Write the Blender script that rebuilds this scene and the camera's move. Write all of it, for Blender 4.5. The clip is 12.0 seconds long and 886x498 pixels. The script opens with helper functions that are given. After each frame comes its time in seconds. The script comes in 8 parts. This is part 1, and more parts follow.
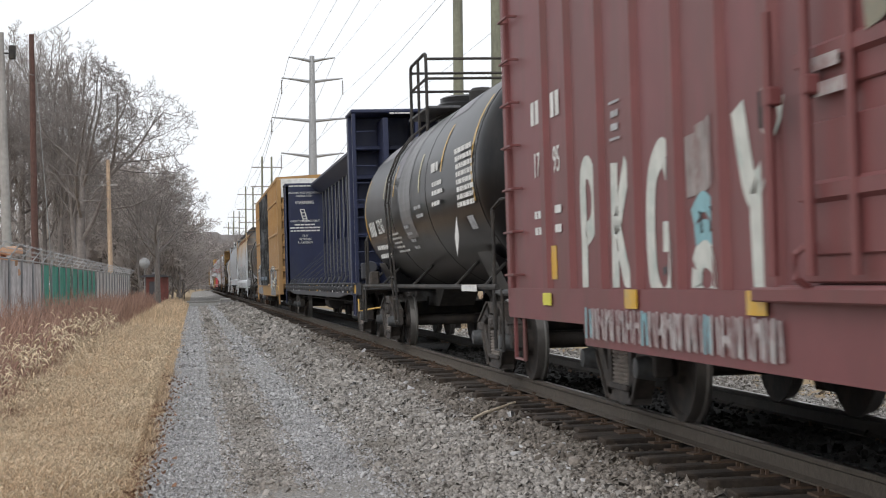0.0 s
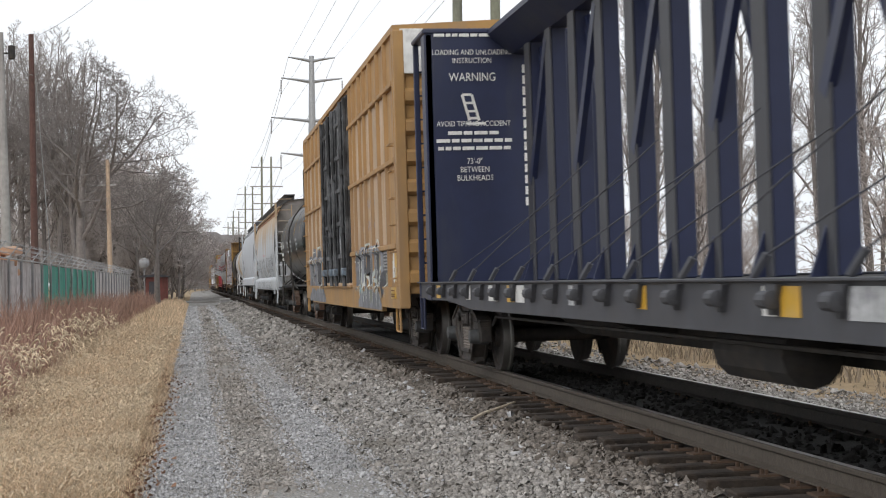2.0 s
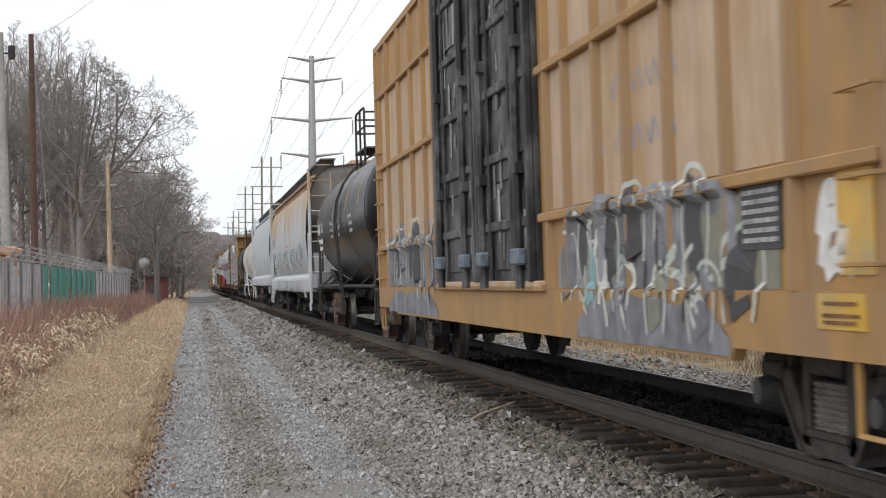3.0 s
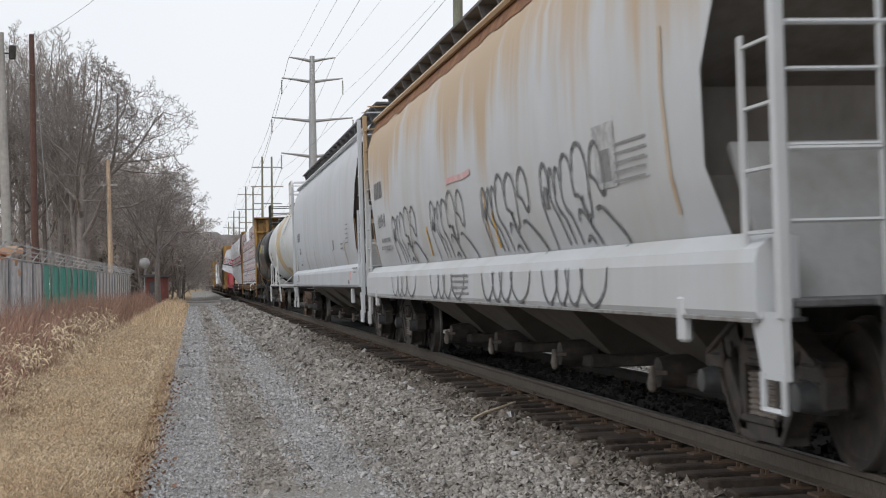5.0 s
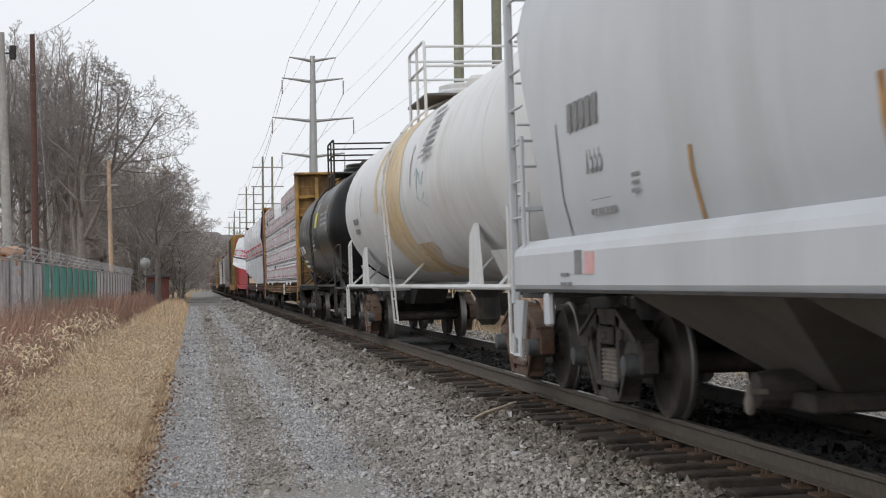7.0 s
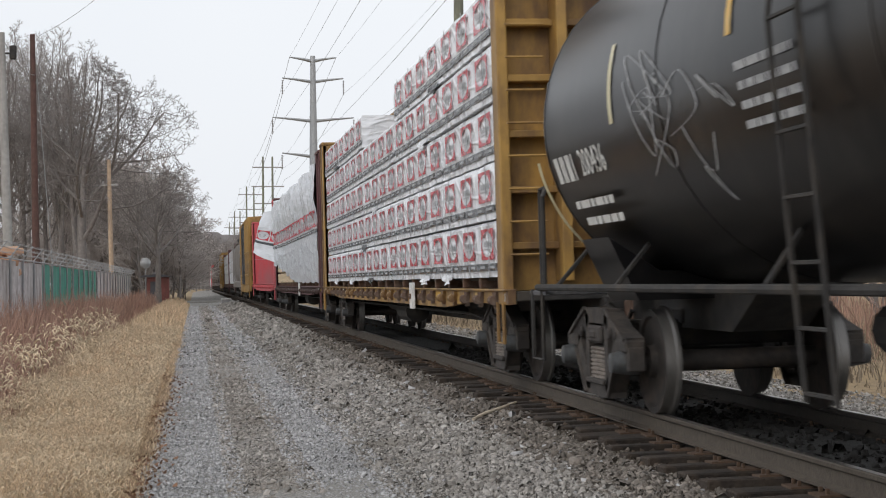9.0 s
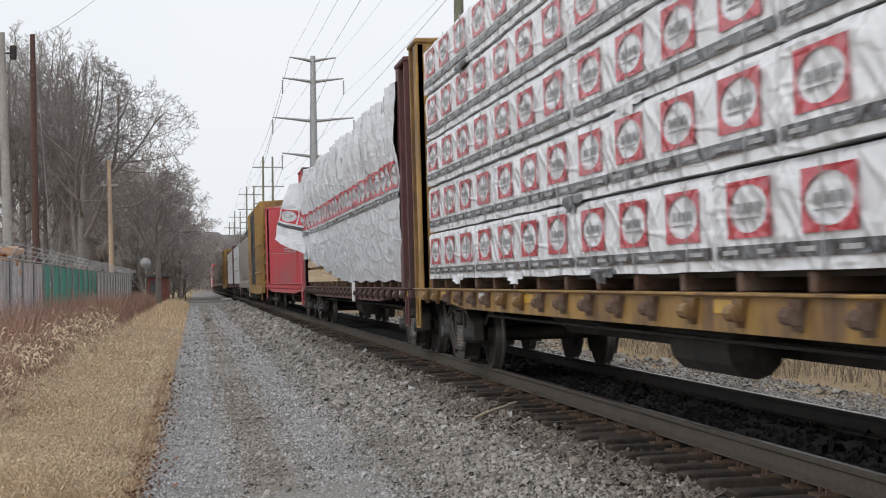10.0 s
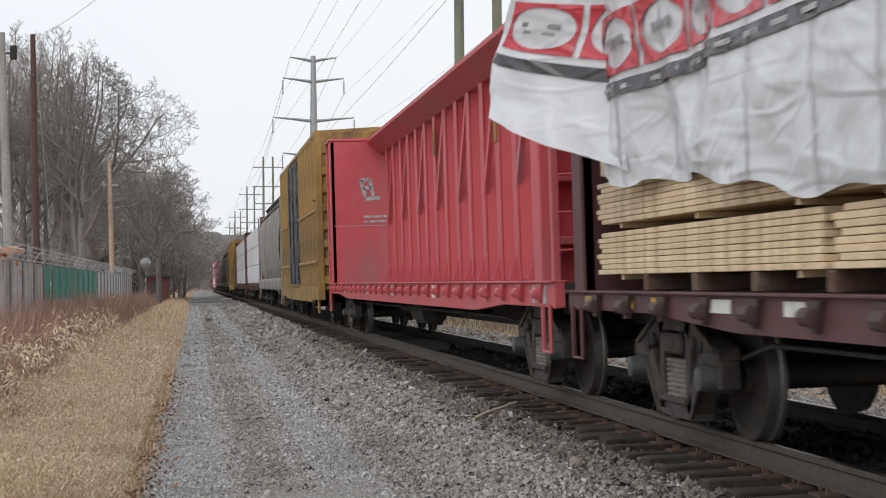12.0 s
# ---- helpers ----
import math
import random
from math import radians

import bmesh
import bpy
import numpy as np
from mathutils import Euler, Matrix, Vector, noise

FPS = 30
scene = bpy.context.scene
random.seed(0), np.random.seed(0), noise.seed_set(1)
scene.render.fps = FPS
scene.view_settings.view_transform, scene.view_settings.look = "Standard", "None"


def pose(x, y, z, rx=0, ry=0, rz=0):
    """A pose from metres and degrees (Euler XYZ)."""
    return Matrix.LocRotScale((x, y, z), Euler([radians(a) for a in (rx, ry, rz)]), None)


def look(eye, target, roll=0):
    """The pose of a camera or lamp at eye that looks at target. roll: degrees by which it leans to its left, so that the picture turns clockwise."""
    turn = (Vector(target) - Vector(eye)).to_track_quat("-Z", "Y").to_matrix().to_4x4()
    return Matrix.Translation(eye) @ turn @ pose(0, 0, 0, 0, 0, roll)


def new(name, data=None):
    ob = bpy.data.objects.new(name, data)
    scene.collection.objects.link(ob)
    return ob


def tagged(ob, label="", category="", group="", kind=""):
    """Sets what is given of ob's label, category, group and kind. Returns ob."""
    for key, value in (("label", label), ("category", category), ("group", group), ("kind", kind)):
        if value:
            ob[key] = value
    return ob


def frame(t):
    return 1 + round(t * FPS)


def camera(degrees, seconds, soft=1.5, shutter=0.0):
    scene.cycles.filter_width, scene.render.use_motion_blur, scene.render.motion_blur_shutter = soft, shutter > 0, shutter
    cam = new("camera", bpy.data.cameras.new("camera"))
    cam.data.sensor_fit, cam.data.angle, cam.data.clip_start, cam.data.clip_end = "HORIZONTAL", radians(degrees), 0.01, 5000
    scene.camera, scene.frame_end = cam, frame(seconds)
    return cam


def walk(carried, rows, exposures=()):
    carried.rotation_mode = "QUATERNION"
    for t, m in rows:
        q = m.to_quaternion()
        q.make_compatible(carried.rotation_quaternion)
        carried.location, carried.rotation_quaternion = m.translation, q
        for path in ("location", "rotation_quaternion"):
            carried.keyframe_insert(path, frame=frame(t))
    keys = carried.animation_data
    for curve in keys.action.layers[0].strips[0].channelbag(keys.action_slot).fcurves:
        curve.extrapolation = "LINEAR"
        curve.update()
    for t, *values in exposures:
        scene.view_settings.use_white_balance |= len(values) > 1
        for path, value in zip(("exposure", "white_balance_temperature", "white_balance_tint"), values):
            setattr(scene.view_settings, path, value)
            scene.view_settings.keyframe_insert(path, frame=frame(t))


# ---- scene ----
# World: z = 0 at the top of the near rail, y along the track away from the camera.
cam = camera(31.48, 12.0, soft=1.05, shutter=0.13)
EYE = (0.0, 0.0, 1.17)


def aim(drift):
    return pose(*EYE, 91.205, 0, -9.018 + drift) @ pose(0, 0, 0, 0, 0, -0.6)


walk(cam, [(0.0, aim(0.015)), (1.5, aim(0.0)), (3.0, aim(0.0)), (5.5, aim(0.025)), (9.0, aim(0.045)), (12.0, aim(0.06))],
     exposures=[(0.0, 0.22), (3.0, 0.2), (5.0, 0.02), (9.5, 0.0), (12.0, 0.04)])

# ---- light: a bright overcast winter sky ----
world = bpy.data.worlds.new("sky")
scene.world = world
world.use_nodes = True
wn, wl = world.node_tree.nodes, world.node_tree.links
wn.clear()
sky = wn.new("ShaderNodeTexSky")
sky.sky_type, sky.sun_disc = "NISHITA", False
sky.sun_elevation, sky.sun_rotation = radians(32), radians(215)
sky.air_density, sky.dust_density, sky.ozone_density = 1.0, 6.0, 1.0
grey = wn.new("ShaderNodeHueSaturation")
grey.inputs["Saturation"].default_value = 0.22
grey.inputs["Value"].default_value = 0.08
cloud = wn.new("ShaderNodeTexNoise")
cloud.inputs["Scale"].default_value, cloud.inputs["Detail"].default_value = 1.6, 4.0
ramp = wn.new("ShaderNodeValToRGB")
ramp.color_ramp.elements[0].position, ramp.color_ramp.elements[0].color = 0.3, (0.76, 0.80, 0.86, 1)
ramp.color_ramp.elements[1].position, ramp.color_ramp.elements[1].color = 0.75, (0.87, 0.89, 0.92, 1)
veil = wn.new("ShaderNodeMixRGB")
veil.inputs["Fac"].default_value = 0.8
back = wn.new("ShaderNodeBackground")
back.inputs["Strength"].default_value = 1.25
out = wn.new("ShaderNodeOutputWorld")
wl.new(sky.outputs["Color"], grey.inputs["Color"])
wl.new(cloud.outputs["Fac"], ramp.inputs["Fac"])
wl.new(grey.outputs["Color"], veil.inputs["Color1"])
wl.new(ramp.outputs["Color"], veil.inputs["Color2"])
wl.new(veil.outputs["Color"], back.inputs["Color"])
wl.new(back.outputs["Background"], out.inputs["Surface"])
sun_data = bpy.data.lights.new("sun", "SUN")
sun_data.energy, sun_data.angle, sun_data.color = 0.6, radians(35), (1.0, 0.96, 0.9)
sun = new("sun", sun_data)
sun.matrix_world = look((-20, -30, 30), (0, 0, 0))


# ---- materials ----
def material(name, color, rough=0.7, metal=0.0, grain=8.0, vary=0.12, bump=0.0, bump_scale=60.0, dirt=None, dirt_amount=0.0,
             dirt_scale=1.2, streak=1.0, random_tint=0.0, island=0.0, coat=0.0):
    """A surface with fine grain, larger stains (drawn out downwards by streak) and relief, all in metres."""
    m = bpy.data.materials.new(name)
    m.use_nodes = True
    n, l = m.node_tree.nodes, m.node_tree.links
    b = n["Principled BSDF"]
    b.inputs["Roughness"].default_value, b.inputs["Metallic"].default_value = rough, metal
    if coat:
        b.inputs["Coat Weight"].default_value = coat
    co = n.new("ShaderNodeTexCoord")
    fine = n.new("ShaderNodeTexNoise")
    fine.inputs["Scale"].default_value, fine.inputs["Detail"].default_value = grain, 6.0
    l.new(co.outputs["Object"], fine.inputs["Vector"])
    hsv = n.new("ShaderNodeHueSaturation")
    hsv.inputs["Color"].default_value = (*color, 1)
    span = n.new("ShaderNodeMapRange")
    span.inputs["From Min"].default_value, span.inputs["From Max"].default_value = 0.25, 0.75
    span.inputs["To Min"].default_value, span.inputs["To Max"].default_value = 1 - vary, 1 + vary
    l.new(fine.outputs["Fac"], span.inputs["Value"])
    value = span.outputs["Result"]
    for amount, node, socket in ((random_tint, "ShaderNodeObjectInfo", "Random"), (island, "ShaderNodeNewGeometry", "Random Per Island")):
        if amount:
            info, r, mul = n.new(node), n.new("ShaderNodeMapRange"), n.new("ShaderNodeMath")
            r.inputs["To Min"].default_value, r.inputs["To Max"].default_value = 1 - amount, 1 + amount
            mul.operation = "MULTIPLY"
            l.new(info.outputs[socket], r.inputs["Value"])
            l.new(r.outputs["Result"], mul.inputs[0])
            l.new(value, mul.inputs[1])
            value = mul.outputs[0]
    l.new(value, hsv.inputs["Value"])
    color_out = hsv.outputs["Color"]
    if dirt:
        mp = n.new("ShaderNodeMapping")
        mp.inputs["Scale"].default_value = (dirt_scale, dirt_scale, dirt_scale / streak)
        st = n.new("ShaderNodeTexNoise")
        st.inputs["Scale"].default_value, st.inputs["Detail"].default_value, st.inputs["Roughness"].default_value = 1.0, 8.0, 0.65
        cr = n.new("ShaderNodeValToRGB")
        cr.color_ramp.elements[0].position, cr.color_ramp.elements[1].position = 0.62 - 0.3 * dirt_amount, 0.80 - 0.2 * dirt_amount
        mx = n.new("ShaderNodeMixRGB")
        mx.inputs["Color2"].default_value = (*dirt, 1)
        l.new(co.outputs["Object"], mp.inputs["Vector"])
        l.new(mp.outputs["Vector"], st.inputs["Vector"])
        l.new(st.outputs["Fac"], cr.inputs["Fac"])
        l.new(cr.outputs["Color"], mx.inputs["Fac"])
        l.new(color_out, mx.inputs["Color1"])
        color_out = mx.outputs["Color"]
    l.new(color_out, b.inputs["Base Color"])
    if bump:
        rel = n.new("ShaderNodeTexNoise")
        rel.inputs["Scale"].default_value, rel.inputs["Detail"].default_value = bump_scale, 5.0
        bm_node = n.new("ShaderNodeBump")
        bm_node.inputs["Strength"].default_value, bm_node.inputs["Distance"].default_value = bump, 0.02
        l.new(co.outputs["Object"], rel.inputs["Vector"])
        l.new(rel.outputs["Fac"], bm_node.inputs["Height"])
        l.new(bm_node.outputs["Normal"], b.inputs["Normal"])
    return m


RUST, GRIME = (0.17, 0.075, 0.035), (0.06, 0.052, 0.045)
M = dict(
    gravel=material("gravel", (0.25, 0.24, 0.225), 0.95, grain=45, vary=0.6, bump=1.0, bump_scale=28, dirt=(0.20, 0.185, 0.16), dirt_amount=0.5, dirt_scale=0.35),
    soil=material("soil", (0.24, 0.17, 0.10), 1.0, grain=6, vary=0.4, bump=0.8, bump_scale=14, dirt=(0.33, 0.24, 0.13), dirt_amount=0.8, dirt_scale=0.3),
    stained_stone=material("stained_stone", (0.20, 0.175, 0.152), 0.88, grain=25, vary=0.35, island=0.5, dirt=(0.13, 0.11, 0.092), dirt_amount=0.55, dirt_scale=0.9),
    dark_brown_stone=material("dark_brown_stone", (0.065, 0.047, 0.034), 0.9, grain=25, vary=0.4, island=0.4),
    ballast=material("ballast", (0.325, 0.303, 0.28), 0.85, grain=25, vary=0.3, island=0.45, dirt=(0.22, 0.20, 0.175), dirt_amount=0.5, dirt_scale=0.7),
    worn_stone=material("worn_stone", (0.42, 0.415, 0.42), 0.85, grain=25, vary=0.2, island=0.35, dirt=(0.36, 0.355, 0.355), dirt_amount=0.5, dirt_scale=0.7),
    brown_stone=material("brown_stone", (0.335, 0.31, 0.285), 0.85, grain=25, vary=0.3, island=0.4, dirt=(0.235, 0.205, 0.175), dirt_amount=0.5, dirt_scale=0.7),
    # Shade under the train is put into this ballast's near-black colour.
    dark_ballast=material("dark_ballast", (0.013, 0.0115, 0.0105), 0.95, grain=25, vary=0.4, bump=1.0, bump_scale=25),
    tie=material("tie", (0.027, 0.020, 0.0155), 0.9, grain=14, vary=0.5, bump=0.7, bump_scale=30, dirt=(0.062, 0.043, 0.029), dirt_amount=0.5, dirt_scale=3, random_tint=0.4),
    rail=material("rail", (0.088, 0.071, 0.055), 0.75, grain=20, vary=0.3, bump=0.3, dirt=(0.068, 0.054, 0.042), dirt_amount=0.55, dirt_scale=2),
    # Copy of rail with the far side's under-train shade in its colour.
    shaded_rail=material("shaded_rail", (0.030, 0.025, 0.021), 0.75, grain=20, vary=0.3, bump=0.3, dirt=(0.05, 0.04, 0.032), dirt_amount=0.5, dirt_scale=2),
    rail_top=material("rail_top", (0.42, 0.40, 0.38), 0.28, 1.0, grain=40, vary=0.1),
    spike=material("spike", (0.09, 0.055, 0.035), 0.8, grain=30),
)


# ---- mesh building ----
class Build:
    """Collects points and faces of one mesh."""

    def __init__(self):
        self.v, self.f = [], []

    def add(self, verts, faces):
        k = len(self.v)
        self.v.extend(verts)
        self.f.extend(tuple(i + k for i in f) for f in faces)
        return self

    def box(self, x0, x1, y0, y1, z0, z1, bev=0.0, m=None):
        x0, x1, y0, y1, z0, z1 = min(x0, x1), max(x0, x1), min(y0, y1), max(y0, y1), min(z0, z1), max(z0, z1)
        if not bev:
            vs = [(x, y, z) for x in (x0, x1) for y in (y0, y1) for z in (z0, z1)]
            fs = [(0, 1, 3, 2), (4, 6, 7, 5), (0, 4, 5, 1), (2, 3, 7, 6), (0, 2, 6, 4), (1, 5, 7, 3)]
        else:
            b = min(bev, (x1 - x0) * 0.45, (y1 - y0) * 0.45, (z1 - z0) * 0.45)
            vs, fs, ix = [], [], {}
            lo, hi = (x0, y0, z0), (x1, y1, z1)
            for sx in (0, 1):
                for sy in (0, 1):
                    for sz in (0, 1):
                        s = (sx, sy, sz)
                        for a in range(3):
                            p = [(hi[k] if s[k] else lo[k]) if k == a else (hi[k] - b if s[k] else lo[k] + b) for k in range(3)]
                            ix[(s, a)] = len(vs)
                            vs.append(tuple(p))
            for a in range(3):
                u, w = (a + 1) % 3, (a + 2) % 3
                for s in (0, 1):
                    ring = []
                    for su, sw in ((0, 0), (1, 0), (1, 1), (0, 1)):
                        c = [0, 0, 0]
                        c[a], c[u], c[w] = s, su, sw
                        ring.append(ix[(tuple(c), a)])
                    fs.append(tuple(ring if s else ring[::-1]))
                for su in (0, 1):
                    for sw in (0, 1):
                        c0, c1 = [0, 0, 0], [0, 0, 0]
                        c0[a], c1[a] = 0, 1
                        c0[u] = c1[u] = su
                        c0[w] = c1[w] = sw
                        c0, c1 = tuple(c0), tuple(c1)
                        q = (ix[(c0, u)], ix[(c1, u)], ix[(c1, w)], ix[(c0, w)])
                        fs.append(q if su != sw else q[::-1])
            for sx in (0, 1):
                for sy in (0, 1):
                    for sz in (0, 1):
                        s = (sx, sy, sz)
                        t = (ix[(s, 0)], ix[(s, 1)], ix[(s, 2)])
                        fs.append(t if (sx + sy + sz) % 2 else t[::-1])
        if m is not None:
            vs = [tuple(m @ Vector(p)) for p in vs]
        return self.add(vs, fs)

    def tube(self, path, r, n=6, caps=True):
        """A round bar along a path; r may be one radius or one for each point."""
        pts = [Vector(p) for p in path]
        rs = r if isinstance(r, (list, tuple)) else [r] * len(pts)
        vs, fs, ref = [], [], None
        for i, p in enumerate(pts):
            d = (pts[min(i + 1, len(pts) - 1)] - pts[max(i - 1, 0)]).normalized()
            if ref is None:
                ref = Vector((0, 0, 1)) if abs(d.z) < 0.9 else Vector((1, 0, 0))
            u = d.cross(ref).normalized()
            w = d.cross(u)
            for k in range(n):
                a = 2 * math.pi * k / n
                vs.append(tuple(p + (u * math.cos(a) + w * math.sin(a)) * rs[i]))
        for i in range(len(pts) - 1):
            for k in range(n):
                a, b = i * n + k, i * n + (k + 1) % n
                fs.append((a, b, b + n, a + n))
        if caps:
            fs.append(tuple(range(n))[::-1])
            fs.append(tuple(range((len(pts) - 1) * n, len(pts) * n)))
        return self.add(vs, fs)

    def prism(self, outline, a0, a1, axis="y"):
        """An outline of (u, w) swept along an axis: u, w are x, z along y; y, z along x; x, y along z."""
        n = len(outline)
        put = {"y": lambda u, w, a: (u, a, w), "x": lambda u, w, a: (a, u, w), "z": lambda u, w, a: (u, w, a)}[axis]
        vs = [put(u, w, a0) for u, w in outline] + [put(u, w, a1) for u, w in outline]
        fs = [(i, (i + 1) % n, (i + 1) % n + n, i + n) for i in range(n)] + [tuple(range(n))[::-1], tuple(range(n, 2 * n))]
        return self.add(vs, fs)

    def lathe(self, profile, n=24, axis="y", at=(0, 0, 0)):
        """A profile of (along, radius) turned about an axis."""
        vs, fs = [], []
        for a, r in profile:
            for k in range(n):
                t = 2 * math.pi * k / n
                c, s = r * math.cos(t), r * math.sin(t)
                p = {"y": (c, a, s), "x": (a, c, s), "z": (c, s, a)}[axis]
                vs.append((p[0] + at[0], p[1] + at[1], p[2] + at[2]))
        for i in range(len(profile) - 1):
            for k in range(n):
                a, b = i * n + k, i * n + (k + 1) % n
                fs.append((a, b, b + n, a + n))
        fs.append(tuple(range(n))[::-1])
        fs.append(tuple(range((len(profile) - 1) * n, len(profile) * n)))
        return self.add(vs, fs)

    def strip(self, pts, width, place):
        """A flat band along 2D points; place maps (u, w) into space."""
        vs, fs = [], []
        for i, (u, w) in enumerate(pts):
            a, b = pts[max(i - 1, 0)], pts[min(i + 1, len(pts) - 1)]
            du, dw = b[0] - a[0], b[1] - a[1]
            k = math.hypot(du, dw) or 1.0
            wd = width[i] if isinstance(width, (list, tuple)) else width
            nu, nw = -dw / k * wd / 2, du / k * wd / 2
            vs += [place(u + nu, w + nw), place(u - nu, w - nw)]
        for i in range(len(pts) - 1):
            fs.append((2 * i, 2 * i + 1, 2 * i + 3, 2 * i + 2))
        return self.add(vs, fs)

    def mesh(self, name, mat, smooth=False):
        me = bpy.data.meshes.new(name)
        me.from_pydata(self.v, [], self.f)
        bm = bmesh.new()
        bm.from_mesh(me)
        bmesh.ops.recalc_face_normals(bm, faces=bm.faces)
        bm.to_mesh(me)
        bm.free()
        me.materials.append(mat)
        if smooth:
            me.polygons.foreach_set("use_smooth", [True] * len(me.polygons))
            me.set_sharp_from_angle(angle=radians(38))
        return me


def raw_mesh(name, verts, faces, mat, smooth=False):
    """A mesh straight from arrays, for large scatters."""
    me = bpy.data.meshes.new(name)
    verts, faces = np.asarray(verts, np.float32), np.asarray(faces, np.int32)
    k = faces.shape[1]
    me.vertices.add(len(verts))
    me.vertices.foreach_set("co", verts.ravel())
    me.loops.add(faces.size)
    me.loops.foreach_set("vertex_index", faces.ravel())
    me.polygons.add(len(faces))
    me.polygons.foreach_set("loop_start", np.arange(len(faces), dtype=np.int32) * k)
    me.polygons.foreach_set("loop_total", np.full(len(faces), k, np.int32))
    me.update(calc_edges=True)
    me.materials.append(mat)
    if smooth:
        me.polygons.foreach_set("use_smooth", [True] * len(faces))
    return me


def part(name, build, mat, parent, label="", smooth=False, at=None):
    """One mesh object under a thing or a part; build is a Build or a ready mesh."""
    me = build.mesh(name, mat, smooth) if isinstance(build, Build) else build
    ob = new(name, me)
    ob.parent = parent
    if at is not None:
        ob.matrix_basis = at
    return tagged(ob, label=label)


def thing(name, label, category, group="", kind=""):
    return tagged(new(name), label, category, group, kind)


def solid(name, build, mat, label, category, group="", kind="", smooth=False):
    me = build.mesh(name, mat, smooth) if isinstance(build, Build) else build
    return tagged(new(name, me), label, category, group, kind)


def letters(text, size, mat):
    """A flat mesh of words, centred, about size metres high, in the plane of x and y."""
    cu = bpy.data.curves.new("words", "FONT")
    cu.body, cu.size, cu.align_x, cu.align_y, cu.extrude = text, size * 1.38, "CENTER", "CENTER", 0.002
    cu.resolution_u = 3
    ob = bpy.data.objects.new("words", cu)
    me = bpy.data.meshes.new_from_object(ob)
    bpy.data.objects.remove(ob)
    me.materials.clear()
    me.materials.append(mat)
    for v in me.vertices:
        v.co.x *= 0.82
    return me


# a plane that faces the camera's side of the train (-x), words read towards -y; and one that faces along -y
def on_side(x, y, z, tilt=0.0):
    return Matrix.Translation((x, y, z)) @ pose(0, 0, 0, 90, 0, -90) @ pose(0, 0, 0, tilt, 0, 0)


def on_end(x, y, z):
    return Matrix.Translation((x, y, z)) @ pose(0, 0, 0, 90, 0, 0)


# ---- ground and track ----
XC = 4.768           # centre of the track
LEAN = -1.1          # degrees by which the track is canted towards the camera
GAUGE = 0.7525       # from the centre to each rail's middle


def ground_z(x, y=0.0):
    xs = [-400, -60, -14, -6, -0.5, 0.6, 2.0, 3.15, 3.5, 4.0, 4.12, 5.42, 6.1, 6.5, 7.6, 9.0, 14, 40, 400]
    zs = [-0.2, -0.2, -0.35, -0.42, -0.55, -0.56, -0.52, -0.31, -0.265, -0.265, -0.15, -0.145, -0.17, -0.25, -0.55, -0.6, -0.35, 0.1, 0.3]
    return float(np.interp(x, xs, zs))


def track_offset(y):
    """The line bends away to the right far off."""
    return 0.0 if y < 330 else (y - 330) ** 2 / (2 * 2600.0)


def build_ground():
    xs = sorted(set([-1500, -400, -150, -60, -30, -20, -14, -10, -8, -6, -4, -3, -2, -1.2, -0.5, 0, 0.6, 1.2, 2.0, 2.4, 2.8, 3.15, 3.5, 4.0, 4.12, 4.8, 5.42, 6.1, 6.5, 7.0, 7.6, 8.2, 9, 11, 14, 20, 40, 100, 400, 1500]))
    ys = [-60, -20, 0] + [5 + 2.5 * i for i in range(40)] + [110 + 15 * i for i in range(20)] + [430, 470, 520, 600, 700, 900, 1300, 2000, 3500]
    b = Build()
    verts, faces = [], []
    for y in ys:
        for x in xs:
            z = ground_z(x)
            if not 3.3 < x < 6.3:
                z += 0.035 * noise.noise(Vector((x * 0.6, y * 0.4, 0))) * (1 if abs(x) < 40 else 0)
            verts.append((x + (track_offset(y) if abs(x) < 60 else 0), y, z))
    n = len(xs)
    for j in range(len(ys) - 1):
        for i in range(n - 1):
            faces.append((j * n + i, j * n + i + 1, (j + 1) * n + i + 1, (j + 1) * n + i))
    me = b.add(verts, faces).mesh("ground", M["gravel"], True)
    me.materials.append(M["soil"])
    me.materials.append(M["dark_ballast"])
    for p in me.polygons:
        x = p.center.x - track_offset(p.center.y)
        # x from 3.5 to 6.0 takes the ballast with under-train shade in its colour
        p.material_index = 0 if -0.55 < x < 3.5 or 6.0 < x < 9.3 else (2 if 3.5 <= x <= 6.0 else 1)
    tagged(new("ground", me), "grey gravel track between dry winter grass verges", "ground", kind="structure")


def rail_profile():
    return [(-0.07, -0.17), (0.07, -0.17), (0.07, -0.158), (0.012, -0.14), (0.010, -0.05), (0.034, -0.035), (0.036, -0.008), (0.028, 0.0),
            (-0.028, 0.0), (-0.036, -0.008), (-0.034, -0.035), (-0.010, -0.05), (-0.012, -0.14), (-0.07, -0.158)]


def track_point(x, y, z):
    """From the canted track's own frame (x from its centre) into the world."""
    a = radians(LEAN)
    base = XC - GAUGE
    dx = x + GAUGE
    return (base + dx * math.cos(a) + z * math.sin(a) + track_offset(y), y, -dx * math.sin(a) + z * math.cos(a))


